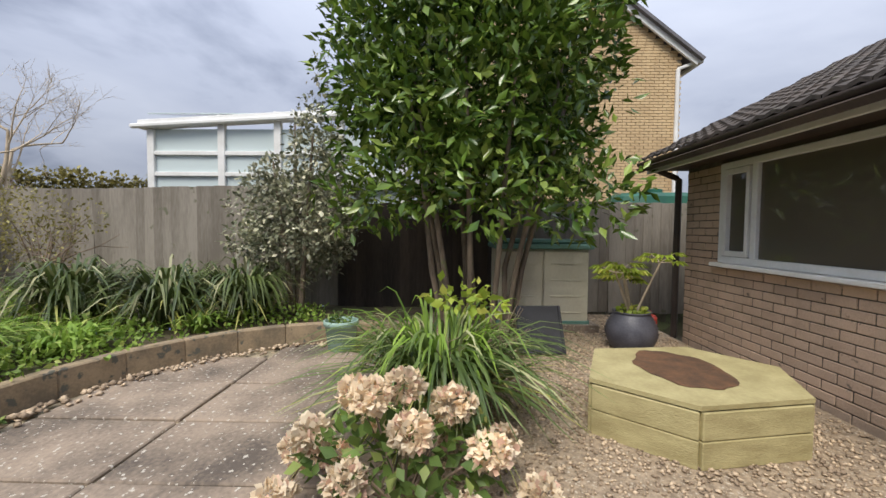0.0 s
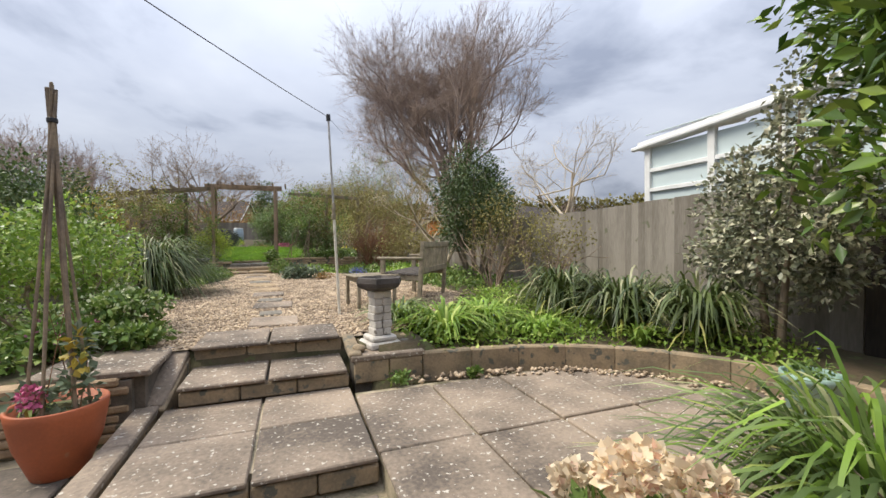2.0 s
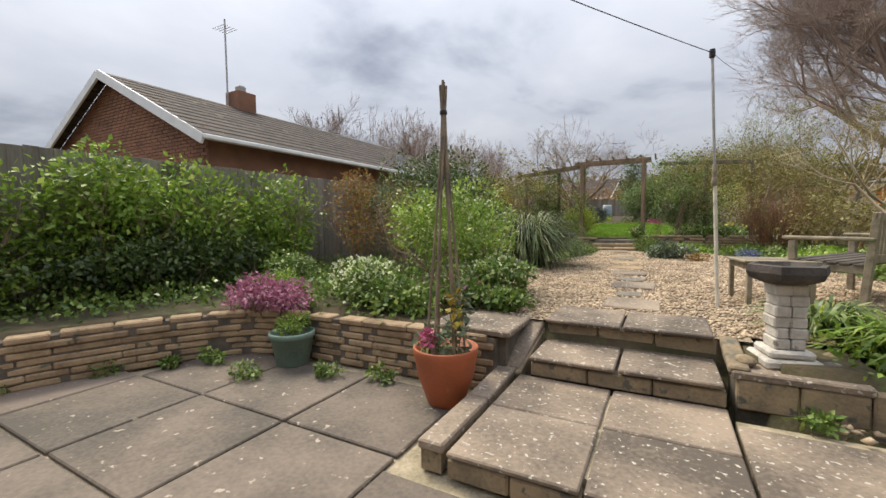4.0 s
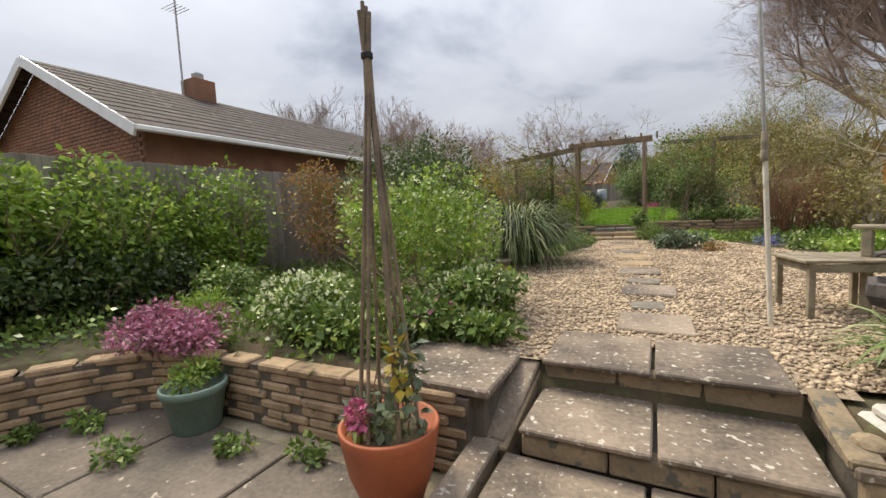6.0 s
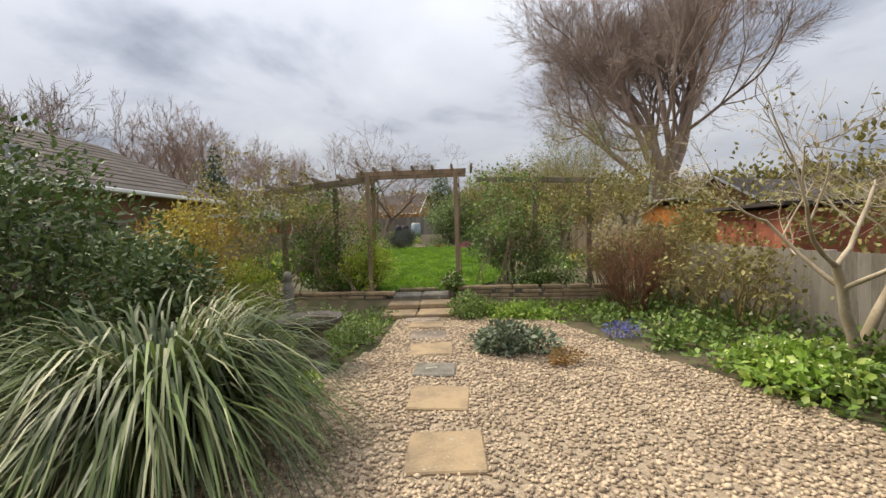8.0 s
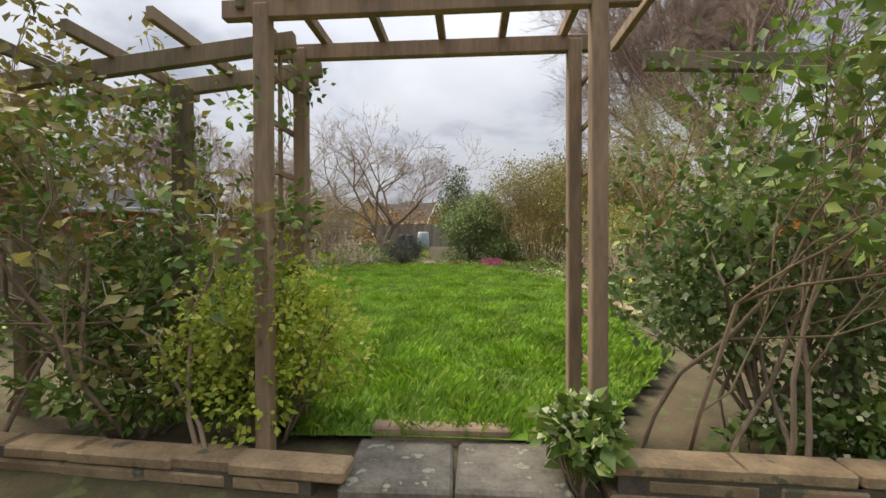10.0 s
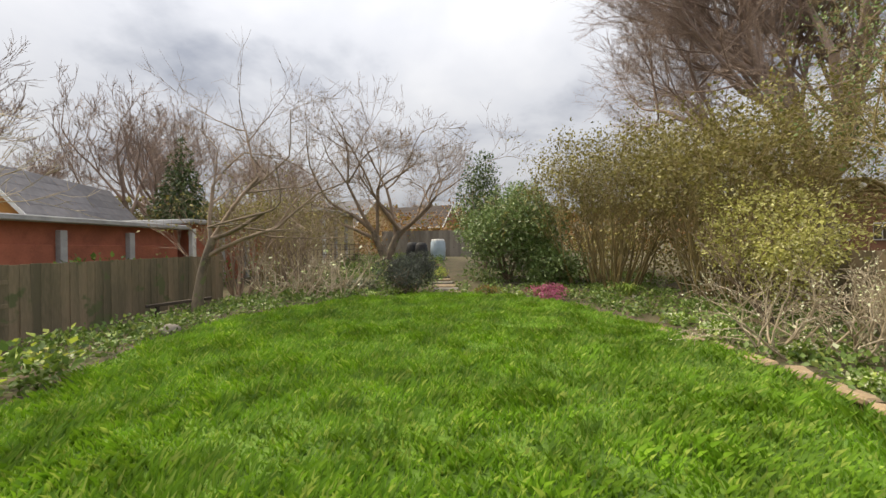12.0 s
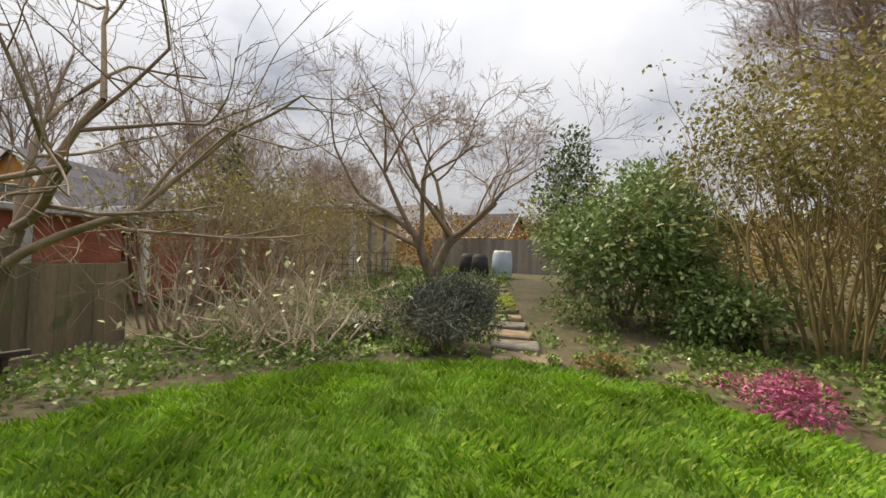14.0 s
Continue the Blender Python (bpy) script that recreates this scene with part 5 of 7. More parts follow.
rg = [(0, 0.515), (0.12, 0.515), (0.205, 0.55), (0.22, 0.585), (0.215, 0.63), (0.185, 0.635), (0.155, 0.60), (0, 0.585)]
v, f = lathe(rg, 6)
v = [(x * (1 + 0.06 * noise.noise((x * 9, y * 9, z * 9))), y * (1 + 0.06 * noise.noise((y * 9, x * 9, z * 5))), z) for x, y, z in v]
raw("bowl", v, f, M_DARKSTONE, bath)
raw("basin", *lathe([(0, 0.606), (0.155, 0.606)], 6), material("rusty_silt", (0.13, 0.055, 0.04), (0.07, 0.035, 0.03), 9, 0.5, 0.3, 40), bath)

bench = thing("garden_bench", "silvered teak garden bench with slatted back", "bench", (2.88, 5.0, 0.33), 56)
BL = 1.45  # the back runs along x, the seat reaches to +y
for x in (0.03, BL - 0.03):
    part("back_post", bar_bm((x, 0.05, -0.03), (x, -0.02, 0.86), 0.06, 0.055), M_TEAK, bench)
    part("front_leg", box_bm(0.06, 0.06, 0.64, (x, 0.56, -0.03), 0.006), M_TEAK, bench)
    part("armrest", bar_bm((x, -0.02, 0.63), (x, 0.64, 0.635), 0.08, 0.035, 0.01), M_TEAK, bench)
    part("side_rail", bar_bm((x, 0.04, 0.36), (x, 0.56, 0.38), 0.035, 0.07), M_TEAK, bench)
for z in (0.46, 0.82):
    part("back_rail", bar_bm((0.0, 0.0 if z < 0.6 else -0.02, z), (BL, 0.0 if z < 0.6 else -0.02, z), 0.03, 0.075), M_TEAK, bench)
for k in range(16):
    x = 0.1 + k * (BL - 0.2) / 15
    part("back_slat", bar_bm((x, 0.0, 0.48), (x, -0.018, 0.80), 0.045, 0.014), M_TEAK, bench)
for k in range(6):
    part("seat_slat", bar_bm((0.0, 0.08 + 0.092 * k, 0.405 + 0.004 * k), (BL, 0.08 + 0.092 * k, 0.405 + 0.004 * k), 0.075, 0.022, 0.005), M_DARKTEAK, bench, "dark seat slat")
part("front_rail", bar_bm((0.0, 0.56, 0.37), (BL, 0.56, 0.37), 0.03, 0.06), M_TEAK, bench)

table = thing("garden_table", "small low silvered teak slatted table", "table", (2.04, 5.06, 0.32), 10)
for k in range(9):
    part("top_slat", box_bm(0.56, 0.05, 0.02, (0.28, 0.04 + 0.06 * k, 0.405), 0.004), M_TEAK, table)
for x in (0.0, 0.56):
    part("top_rail", box_bm(0.05, 0.56, 0.022, (x, 0.28, 0.404), 0.004), M_TEAK, table)
for x in (0.03, 0.53):
    for y in (0.04, 0.52):
        part("leg", box_bm(0.042, 0.042, 0.43, (x, y, -0.025), 0.004), M_TEAK, table)
for a, b in (((0.03, 0.04), (0.53, 0.04)), ((0.03, 0.52), (0.53, 0.52)), ((0.03, 0.04), (0.03, 0.52)), ((0.53, 0.04), (0.53, 0.52))):
    part("apron", bar_bm((*a, 0.365), (*b, 0.365), 0.02, 0.06), M_TEAK, table)

pole = thing("washing_line_pole", "tall galvanised washing line pole with a worn clamp", "pole", (1.79, 4.88, 0.30))
raw("lower_tube", *tube([(0.004, 0, -0.1), (-0.055, 0.02, 1.32)], [0.0165, 0.0165], 14), M_POLE, pole, smooth=True)
raw("upper_tube", *tube([(-0.054, 0.02, 1.3), (-0.10, 0.04, 2.40)], [0.0125, 0.0125], 14), M_METAL, pole, smooth=True)
raw("clamp", *lathe([(0.016, 1.16), (0.025, 1.165), (0.025, 1.23), (0.021, 1.235), (0.021, 1.25), (0.021, 1.255), (0.021, 1.27), (0.021, 1.275), (0.024, 1.29), (0.024, 1.31), (0.021, 1.315), (0.021, 1.36), (0.016, 1.365)], 16), M_TEAK, pole, smooth=True).location = (-0.053, 0.02, 0)
raw("cap", *lathe([(0, 2.44), (0.024, 2.44), (0.026, 2.42), (0.026, 2.37), (0.016, 2.36)], 12), M_BLACK, pole).location = (-0.10, 0.04, 0)
wire = thing("washing_line", "thin taut washing line running to the house", "washing line", (0, 0, 0))
wp = []
for k in range(25):
    u = k / 24
    wp.append((1.69 - 5.0 * u, 4.92 - 9.12 * u, 2.71 + 0.1 * u - 0.6 * u * (1 - u)))
raw("line", *tube(wp, [0.004] * 25, 5), M_GUTTER, wire)
raw("loose_end", *tube([(1.69, 4.92, 2.71), (1.78, 4.95, 2.62), (1.88, 5.0, 2.54)], [0.002, 0.002, 0.002], 3), M_GUTTER, wire)
home = thing("bungalow_back_wall", "brick rear wall of the bungalow behind the patio", "wall", kind="structure")
part("wall", box_bm(8.0, 0.3, 3.6, (-3.4, -4.35, -0.4)), M_BRICK, home)
part("eaves", box_bm(8.4, 0.5, 0.12, (-3.4, -4.3, 3.2)), M_OAK, home)

# ---- the left border ----
shrub("green_shrub", "airy shrub with fresh green leaves and pale flowers", on_land(-0.95, 4.75), 0.78, 0.75, 0.55, L_BRIGHT, 5200, 0.06, 11, 0.25, 9, 0.5, 22, flowers=(L_WHITE, 260, 0.05))
shrub("green_shrub", "low leafy shrub with pink and white hellebore flowers", on_land(-0.28, 4.35), 0.5, 0.45, 0.20, L_MID, 2000, 0.07, 12, 0.06, 6, 0.55, 12, flowers=(L_WHITE, 200, 0.055))
shrub("hellebore", "hellebores with many cream white flowers", on_land(-1.65, 3.75), 0.42, 0.4, 0.22, L_MID, 1200, 0.07, 13, 0.05, 6, 0.5, 10, flowers=(L_WHITE, 420, 0.055), category="flowers")
shrub("hellebore", "leafy hellebores spilling over the platform edge", (-0.15, 3.86, 0.27), 0.42, 0.16, 0.12, L_MID, 900, 0.07, 15, 0.0, 5, 0.55, 10, flowers=(L_WHITE, 50, 0.05), category="flowers")
shrub("hellebore", "hellebore leaves growing against the retaining wall", on_land(-1.0, 3.55), 0.5, 0.3, 0.15, L_MID, 1300, 0.065, 36, 0.02, 6, 0.55, 12, flowers=(L_WHITE, 30, 0.05), category="flowers")
shrub("hellebore", "low hellebores with dusky pink flowers by the platform", on_land(-0.45, 3.85), 0.34, 0.24, 0.16, L_MID, 900, 0.065, 37, 0.02, 5, 0.55, 10, flowers=(L_PINK, 40, 0.05), category="flowers")
shrub("hellebore", "hellebores with a few cream white flowers", on_land(-3.3, 4.2), 0.4, 0.4, 0.2, L_MID, 1000, 0.07, 14, 0.05, 6, 0.5, 10, flowers=(L_WHITE, 60, 0.06), category="flowers")
shrub("dark_evergreen", "broad dark evergreen shrub", on_land(-3.35, 8.2), 1.6, 1.25, 1.12, L_DEEP, 16000, 0.075, 15, 0.1, 9, 0.45, 26)
shrub("dark_evergreen", "rounded dark evergreen shrub at the pond edge", on_land(-3.15, 10.1), 1.0, 1.0, 0.72, L_DEEP, 6500, 0.09, 16, 0.1, 9, 0.5, 22)
shrub("olive_shrub", "upright olive-brown shrub with fine leaves", on_land(-2.5, 6.0), 0.55, 0.6, 0.75, L_OLIVE, 2600, 0.045, 17, 0.2, 8, 0.45, 14)
shrub("russet_shrub", "red-tipped spring shrub by the fence", on_land(-3.7, 6.3), 0.6, 0.8, 0.75, L_RUSSET, 2600, 0.06, 18, 0.3, 8, 0.5, 14)
shrub("golden_shrub", "golden-orange leaved rounded shrub", on_land(-3.3, 11.6), 1.15, 0.9, 0.85, L_GOLD, 5600, 0.06, 19, 0.5, 8, 0.5, 20)
shrub("lime_shrub", "yellow-green spurge shrub near the bowl", on_land(-2.45, 11.6), 0.5, 0.5, 0.45, L_LIME, 1800, 0.06, 20, 0.15, 6, 0.5, 12)
for k, (y, h) in enumerate(((1.2, 0.8), (2.5, 0.88), (3.7, 0.95), (5.0, 0.9))):
    shrub("fence_climber", "thick green climber hanging over the fence", (-4.35, y, 0.27), 0.45, 0.85, h, L_BRIGHT, 4600, 0.08, 21 + k, 0.02, 7, 0.55, 24, category="climber", group="climbers on the fence")
shrub("dark_evergreen", "dark ivy mass below the climber", (-4.1, 3.2, 0.27), 0.5, 1.6, 0.42, L_DARK, 4000, 0.07, 29, 0, 7, 0.6, 20)
shrub("grassy_tuft", "soft bright green feathery tuft", on_land(-2.75, 3.55), 0.3, 0.3, 0.16, L_BRIGHT, 1100, 0.06, 30, 0, 4, 0.2, 8, category="plant")
ground_cover("border_plants", "low mixed green border plants", [(-4.5, 0), (-3.7, 0.2), (-3.4, 1.9), (-2.5, 2.95), (-0.5, 3.3), (-0.5, 3.7), (0.2, 3.72), (0.25, 4.3), (-1.3, 5.4), (-2, 6.8), (-4.5, 7)], 0.22, L_MID, 9000, 0.065, 31, (L_WHITE, 60, 0.05, "scattered white spring flowers"))
grass_a = thing("grass_clump", "large fountain of arching grey-green sedge", "ornamental grass", on_land(-0.98, 7.75))
blades("leaves", 1300, 1.05, 1.2, 0.017, L_STRAP_D, grass_a, 21, 0.36, 8, 1.15)
blades("dry_leaves", 380, 1.15, 1.15, 0.015, L_STRAP, grass_a, 22, 0.3, 8, 1.3)
for k, (x, y, s) in enumerate(((-1.35, 6.75, 1.0), (-2.0, 6.9, 0.8))):
    p = thing("clay_pot", "small weathered clay flower pot on the gravel", "plant pot", (x + 0.5, y + 0.02, gravel_z(x, y) - 0.01))
    raw("body", *lathe([(0, 0), (0.075 * s, 0), (0.105 * s, 0.17 * s), (0.115 * s, 0.175 * s), (0.115 * s, 0.21 * s), (0.1 * s, 0.21 * s), (0.095 * s, 0.16 * s), (0, 0.16 * s)], 24), M_OLDSTONE, p, smooth=True)
for k, (x, y) in enumerate(((-1.15, 6.25), (-0.75, 6.4), (-1.6, 6.1))):
    shrub("primula", "small clump of pink and cream primulas", (x, y, gravel_z(x, y)), 0.16, 0.14, 0.07, L_BRIGHT, 160, 0.07, 50 + k, 0, 2, 0.6, 5, flowers=(L_PINK if k < 2 else L_WHITE, 70, 0.035), category="flowers", group="primulas on the gravel")
part_edge = thing("pond_edge", "rough stone slab edging beside the grass clump", "stone edging", on_land(-2.1, 6.75), 8)
part("slab", box_bm(0.9, 0.3, 0.07, (0, 0, 0.0), 0.015), M_OLDSTONE, part_edge)
part("slab", box_bm(0.7, 0.3, 0.06, (-0.82, 0.06, 0.0), 0.015, 5), M_OLDSTONE, part_edge)

# ---- the right border ----
for k, (x, y, n, rch, hh) in enumerate(((2.75, 3.75, 260, 0.55, 0.42), (3.3, 3.95, 220, 0.5, 0.36), (2.35, 4.15, 160, 0.42, 0.34), (3.7, 3.5, 120, 0.35, 0.26))):
    g = thing("iris_clump", "clump of bright green arching sword leaves", "plant", on_land(x, y), group="leaf clumps in the right border")
    blades("leaves", n, rch, hh, 0.026, L_BRIGHT if k != 2 else L_STRAP, g, 60 + k, 0.16, 6, 0.8)
for k, (x, y) in enumerate(((4.75, 3.35), (5.15, 2.75), (4.55, 4.2))):
    g = thing("strap_clump", "dark clump of drooping strap leaves by the fence", "plant", on_land(x, y), group="strap clumps by the fence")
    blades("leaves", 320, 0.66, 0.78, 0.028, L_STRAP_D, g, 70 + k, 0.22, 6, 0.95)
    blades("dry_leaves", 36, 0.68, 0.5, 0.022, L_CREAMLEAF, g, 90 + k, 0.22, 6, 1.15, "faded straw-coloured strap leaves")
g = thing("lily_clump", "fresh green upright lily leaves", "plant", on_land(4.45, 2.85))
blades("leaves", 46, 0.26, 0.24, 0.032, L_BRIGHT, g, 77, 0.06, 6, 0.7)
shrub("yellow_green_shrub", "twiggy shrub with yellow-green new leaves", on_land(5.0, 5.2), 0.6, 0.8, 0.6, L_OLIVE, 1700, 0.05, 78, 0.25, 12, 0.5, 14)
shrub("yellow_green_shrub", "thin shrub with sparse yellow-green leaves", on_land(4.7, 6.4), 0.5, 0.7, 0.75, L_OLIVE, 1400, 0.05, 79, 0.3, 14, 0.5, 14)
ever = thing("yew_tree", "broad dark conical evergreen tree by the fence", "tree", on_land(4.95, 7.7))
lo = []
for k in range(9):
    a = 0.7 * k
    lo.append(tube([(0.1 * math.cos(a), 0.1 * math.sin(a), -0.05), (0.35 * math.cos(a), 0.35 * math.sin(a), 0.6), (0.6 * math.cos(a), 0.6 * math.sin(a), 1.3), (0.3 * math.cos(a), 0.3 * math.sin(a), 2.4)], [0.035, 0.03, 0.024, 0.01], 6))
raw("trunk", *join_raw(lo), M_BARK, ever, smooth=True)
cl = [(x, y, z, a, b, c) for x, y, z, a, b, c in clump_ball(1.05, 1.1, 0.9, 30, 33, 0.65, 0.34)] + [(x * 0.7, y * 0.7, z + 0.75, a * 0.8, b * 0.8, c) for x, y, z, a, b, c in clump_ball(0.9, 0.9, 0.75, 18, 34, 0.75, 0.36)]
leaf_cloud("crown", cl, 15000, 0.075, L_DARK, ever, 0.4, 0.2, 0.55, seed=34)
ground_cover("border_plants", "low green ground cover with forget-me-nots", [(2.3, 3.3), (3.3, 3.2), (4.2, 2.8), (4.9, 1.9), (6.2, 2.2), (6.1, 6), (4.2, 6.2), (3.5, 4.9), (2.4, 4.1)], 0.20, L_BRIGHT, 9500, 0.055, 80, (L_BLUE, 50, 0.03, "tiny blue forget-me-not flowers"))
ground_cover("border_plants", "leafy border beside the gravel", [(3.9, 6.4), (5.5, 7), (5.2, 12), (3.6, 12.6), (2.6, 11.4), (3.3, 9.2)], 0.26, L_MID, 7500, 0.075, 81, (L_WHITE, 80, 0.05, "scattered white border flowers"))
ground_cover("border_plants", "low green growth round the stone bowl", [(-2.8, 8.6), (-0.7, 8.8), (-0.25, 10.3), (-0.25, 11.9), (-2.8, 12.4)], 0.16, L_MID, 5000, 0.06, 94, (L_WHITE, 40, 0.05, "a few pale primroses"))
ground_cover("border_plants", "green growth at the foot of the lawn wall", [(0.8, 11.7), (2.4, 11.4), (3.4, 12.2), (0.9, 12.3)], 0.12, L_BRIGHT, 2200, 0.06, 95)
shrub("geranium", "fresh green mound with white flowers", on_land(3.75, 8.9), 0.55, 0.5, 0.2, L_BRIGHT, 1500, 0.08, 82, 0, 5, 0.6, 12, flowers=(L_WHITE, 60, 0.05))
shrub("lime_spurge", "pale yellow-green flowering spurge", on_land(4.25, 8.25), 0.28, 0.26, 0.13, L_LIME, 420, 0.06, 83, 0.02, 4, 0.6, 8)
shrub("poppy_leaves", "mound of soft green leaves in the gravel", (1.45, 9.95, gravel_z(1.4, 9.9)), 0.48, 0.4, 0.17, L_GREY, 1500, 0.08, 84, 0, 4, 0.5, 12)
shrub("green_mound", "bright green mound at the wall foot", on_land(1.75, 11.75), 0.55, 0.35, 0.13, L_BRIGHT, 1500, 0.07, 85, 0, 4, 0.5, 12)
shrub("green_mound", "rounded green mound beside the steps", on_land(0.95, 11.75), 0.33, 0.35, 0.22, L_MID, 1100, 0.05, 86, 0, 4, 0.5, 10)
shrub("heather_mound", "low dark green heather mound by the bowl", on_land(-0.75, 10.3), 0.5, 0.75, 0.24, L_MID, 2600, 0.045, 87, 0, 5, 0.4, 14)
shrub("dead_tuft", "small brown dead tuft in the gravel", (1.95, 9.5, gravel_z(2, 9.5)), 0.2, 0.16, 0.09, L_RUSSET, 400, 0.05, 88, 0, 3, 0.25, 6, category="plant")
shrub("lavender_blue", "small clump of blue grape hyacinths", (2.85, 10.5, land(2.85, 10.5)), 0.3, 0.22, 0.11, L_BLUE, 350, 0.04, 89, 0, 3, 0.4, 6, category="flowers")
shrub("yellow_primrose", "yellow-flowered clump by the table", (2.55, 4.75, gravel_z(2.5, 4.8)), 0.13, 0.12, 0.05, L_LIME, 120, 0.06, 90, 0, 2, 0.6, 5, category="flowers")
coppice_late = []
bs = thing("russet_dogwood", "dense rounded russet-brown twiggy shrub", "shrub", on_land(3.5, 11.75))
out, tips = [], []
rr = np.random.default_rng(44)
for k in range(60):
    a = rr.uniform(0, 6.28)
    grow((0.25 * math.cos(a) * rr.random(), 0.25 * math.sin(a) * rr.random(), -0.05), (0.35 * math.cos(a), 0.35 * math.sin(a), 1), 0.75, 0.012, 2, rr, out, tips, 4, 0.2, 0.3, 0.6)
v, f = join_raw(out)
mesh_np("twig_mass", np.array(v), np.array(f), M_TWIG_RED, bs)["kind"] = "stuff"

for k, (x, y) in enumerate(((4.5, 10.9), (4.4, 12.3), (4.6, 13.6))):
    coppice_late.append((x, y, k))
bare_tree("bare_shrub_tree", "small pale bare tree beside the low fence", on_land(4.9, 9.6), 3.6, 0.05, 4, 2, 91, M_TWIG_PALE, 3, 0.55, leaf=L_OLIVE, leaf_n=500, leaf_s=0.05)

# ---- bowl, statue, lower steps ----
dish = thing("stone_bowl", "wide shallow stone bowl on a carved pedestal", "bird bath", on_land(-0.72, 9.55, 0.0))
raw("bowl", *lathe([(0, 0.40), (0.14, 0.40), (0.26, 0.45), (0.34, 0.53), (0.345, 0.555), (0.325, 0.56), (0.26, 0.50), (0, 0.47)], 36), M_DARKSTONE, dish, smooth=True)
raw("water", *lathe([(0, 0.525), (0.285, 0.525)], 32), M_WATER, dish)
v, f = lathe([(0, -0.03), (0.19, -0.03), (0.19, 0.05), (0.15, 0.08), (0.12, 0.14), (0.15, 0.2), (0.16, 0.28), (0.12, 0.33), (0.14, 0.4), (0, 0.41)], 24)
v = [(x * (1 + 0.25 * noise.noise((x * 14, y * 14, z * 12))), y * (1 + 0.25 * noise.noise((y * 14, x * 14, z * 12))), z) for x, y, z in v]
raw("pedestal", v, f, M_OLDSTONE, dish)
v, f = lathe([(0, -0.05), (0.12, -0.05), (0.12, 0.03), (0.09, 0.05), (0.10, 0.2), (0.075, 0.36), (0.095, 0.5), (0.085, 0.58), (0.04, 0.62), (0.06, 0.66), (0.07, 0.71), (0.05, 0.77), (0, 0.79)], 20)
v = [(x * (1 + 0.18 * noise.noise((x * 16, y * 16, z * 9))), y * 0.85, z) for x, y, z in v]
st = raw("garden_statue", v, f, M_OLDSTONE, smooth=True)
st.location = on_land(-1.75, 11.35, 0.1)
tagged(st, "small weathered stone garden statue", "statue")
shrub("primrose", "pale primrose clump at the gravel edge", on_land(-0.5, 8.75), 0.2, 0.2, 0.1, L_BRIGHT, 260, 0.06, 92, 0, 3, 0.6, 6, flowers=(L_WHITE, 70, 0.04), category="flowers")

lst = thing("lawn_steps", "three rough stone slab steps up to the lawn", "steps", kind="structure")
for k, (y, z, w) in enumerate(((11.95, 0.44, 1.2), (12.38, 0.53, 1.1), (12.76, 0.62, 1.05))):
    for i in range(2):
        PIECES.append(("slab", slab_mesh(w / 2 - 0.02, 0.46, 0.09, bevel=0.015), M_SANDSLAB if k < 2 else M_OLDSTONE, lst, pose(0.14 + (i - 0.5) * w / 2, y, z + 0.008 * i, 0.6, 0.5 * (1 - 2 * i), 2 - 3 * i)))
    part("core", box_bm(w - 0.1, 0.4, z - 0.28, (0.14, y + 0.03, 0.2)), M_MORTAR, lst)
part("edging_plank", box_bm(0.75, 0.1, 0.1, (0.05, 13.02, 0.59), 0.01), M_PINE, lst)

# ---- arch and pergola ----
arch = thing("garden_arch", "weathered softwood arch with trellis sides and pergola beams", "arch", (0, 0, 0))
AX = ((-0.80, 1), (0.81, -1))
for x, sg in AX:
    for y in (12.75, 13.20):
        part("post", box_bm(0.075, 0.075, 2.35, (x, y, 0.5), 0.006), M_PINE, arch)
    for k in range(8):
        part("trellis_batten", bar_bm((x - 0.045 * sg, 12.75, 0.78 + 0.26 * k), (x - 0.045 * sg, 13.20, 0.78 + 0.26 * k), 0.016, 0.032, 0.003), M_PINE, arch)
    for y in (12.90, 13.05):
        part("trellis_upright", box_bm(0.016, 0.032, 2.1, (x - 0.06 * sg, y, 0.65), 0.003), M_PINE, arch)
for y in (12.75, 13.20):
    part("beam", bar_bm((-1.0, y, 2.83), (1.0, y, 2.83), 0.05, 0.09), M_PINE, arch)
for k in range(6):
    part("rafter", bar_bm((-0.65 + 0.35 * k, 12.55, 2.90), (-0.65 + 0.35 * k, 13.40, 2.90), 0.04, 0.06), M_PINE, arch)
perg = thing("pergola", "old dark timber pergola overgrown with climbing stems", "pergola", (0, 0, 0))
for x in (-2.6, -1.55, 2.3, 3.3):
    part("post", box_bm(0.09, 0.09, 2.2, (x, 13.2, 0.45), 0.006), M_FENCE_B, perg)
for a, b in (((-2.9, 13.0, 2.58), (-0.75, 13.0, 2.80)), ((-2.9, 13.4, 2.60), (-0.75, 13.4, 2.82)), ((1.2, 13.2, 2.72), (3.5, 13.2, 2.62))):
    part("beam", bar_bm(a, b, 0.05, 0.1), M_FENCE_B, perg)
for k in range(5):
    part("rafter", bar_bm((-2.7 + 0.45 * k, 12.7, 2.68 + 0.045 * k), (-2.7 + 0.45 * k, 13.7, 2.68 + 0.045 * k), 0.04, 0.07), M_FENCE_B, perg)


def blocks(points, at):
    """True where a stem would hang into the way through the arch."""
    return any((-0.72 < p[0] + at[0] < 0.74 and 10 < p[1] + at[1] < 16 and p[2] + at[2] < 2.6) or 13.4 < p[1] + at[1] < 15 for p in points)


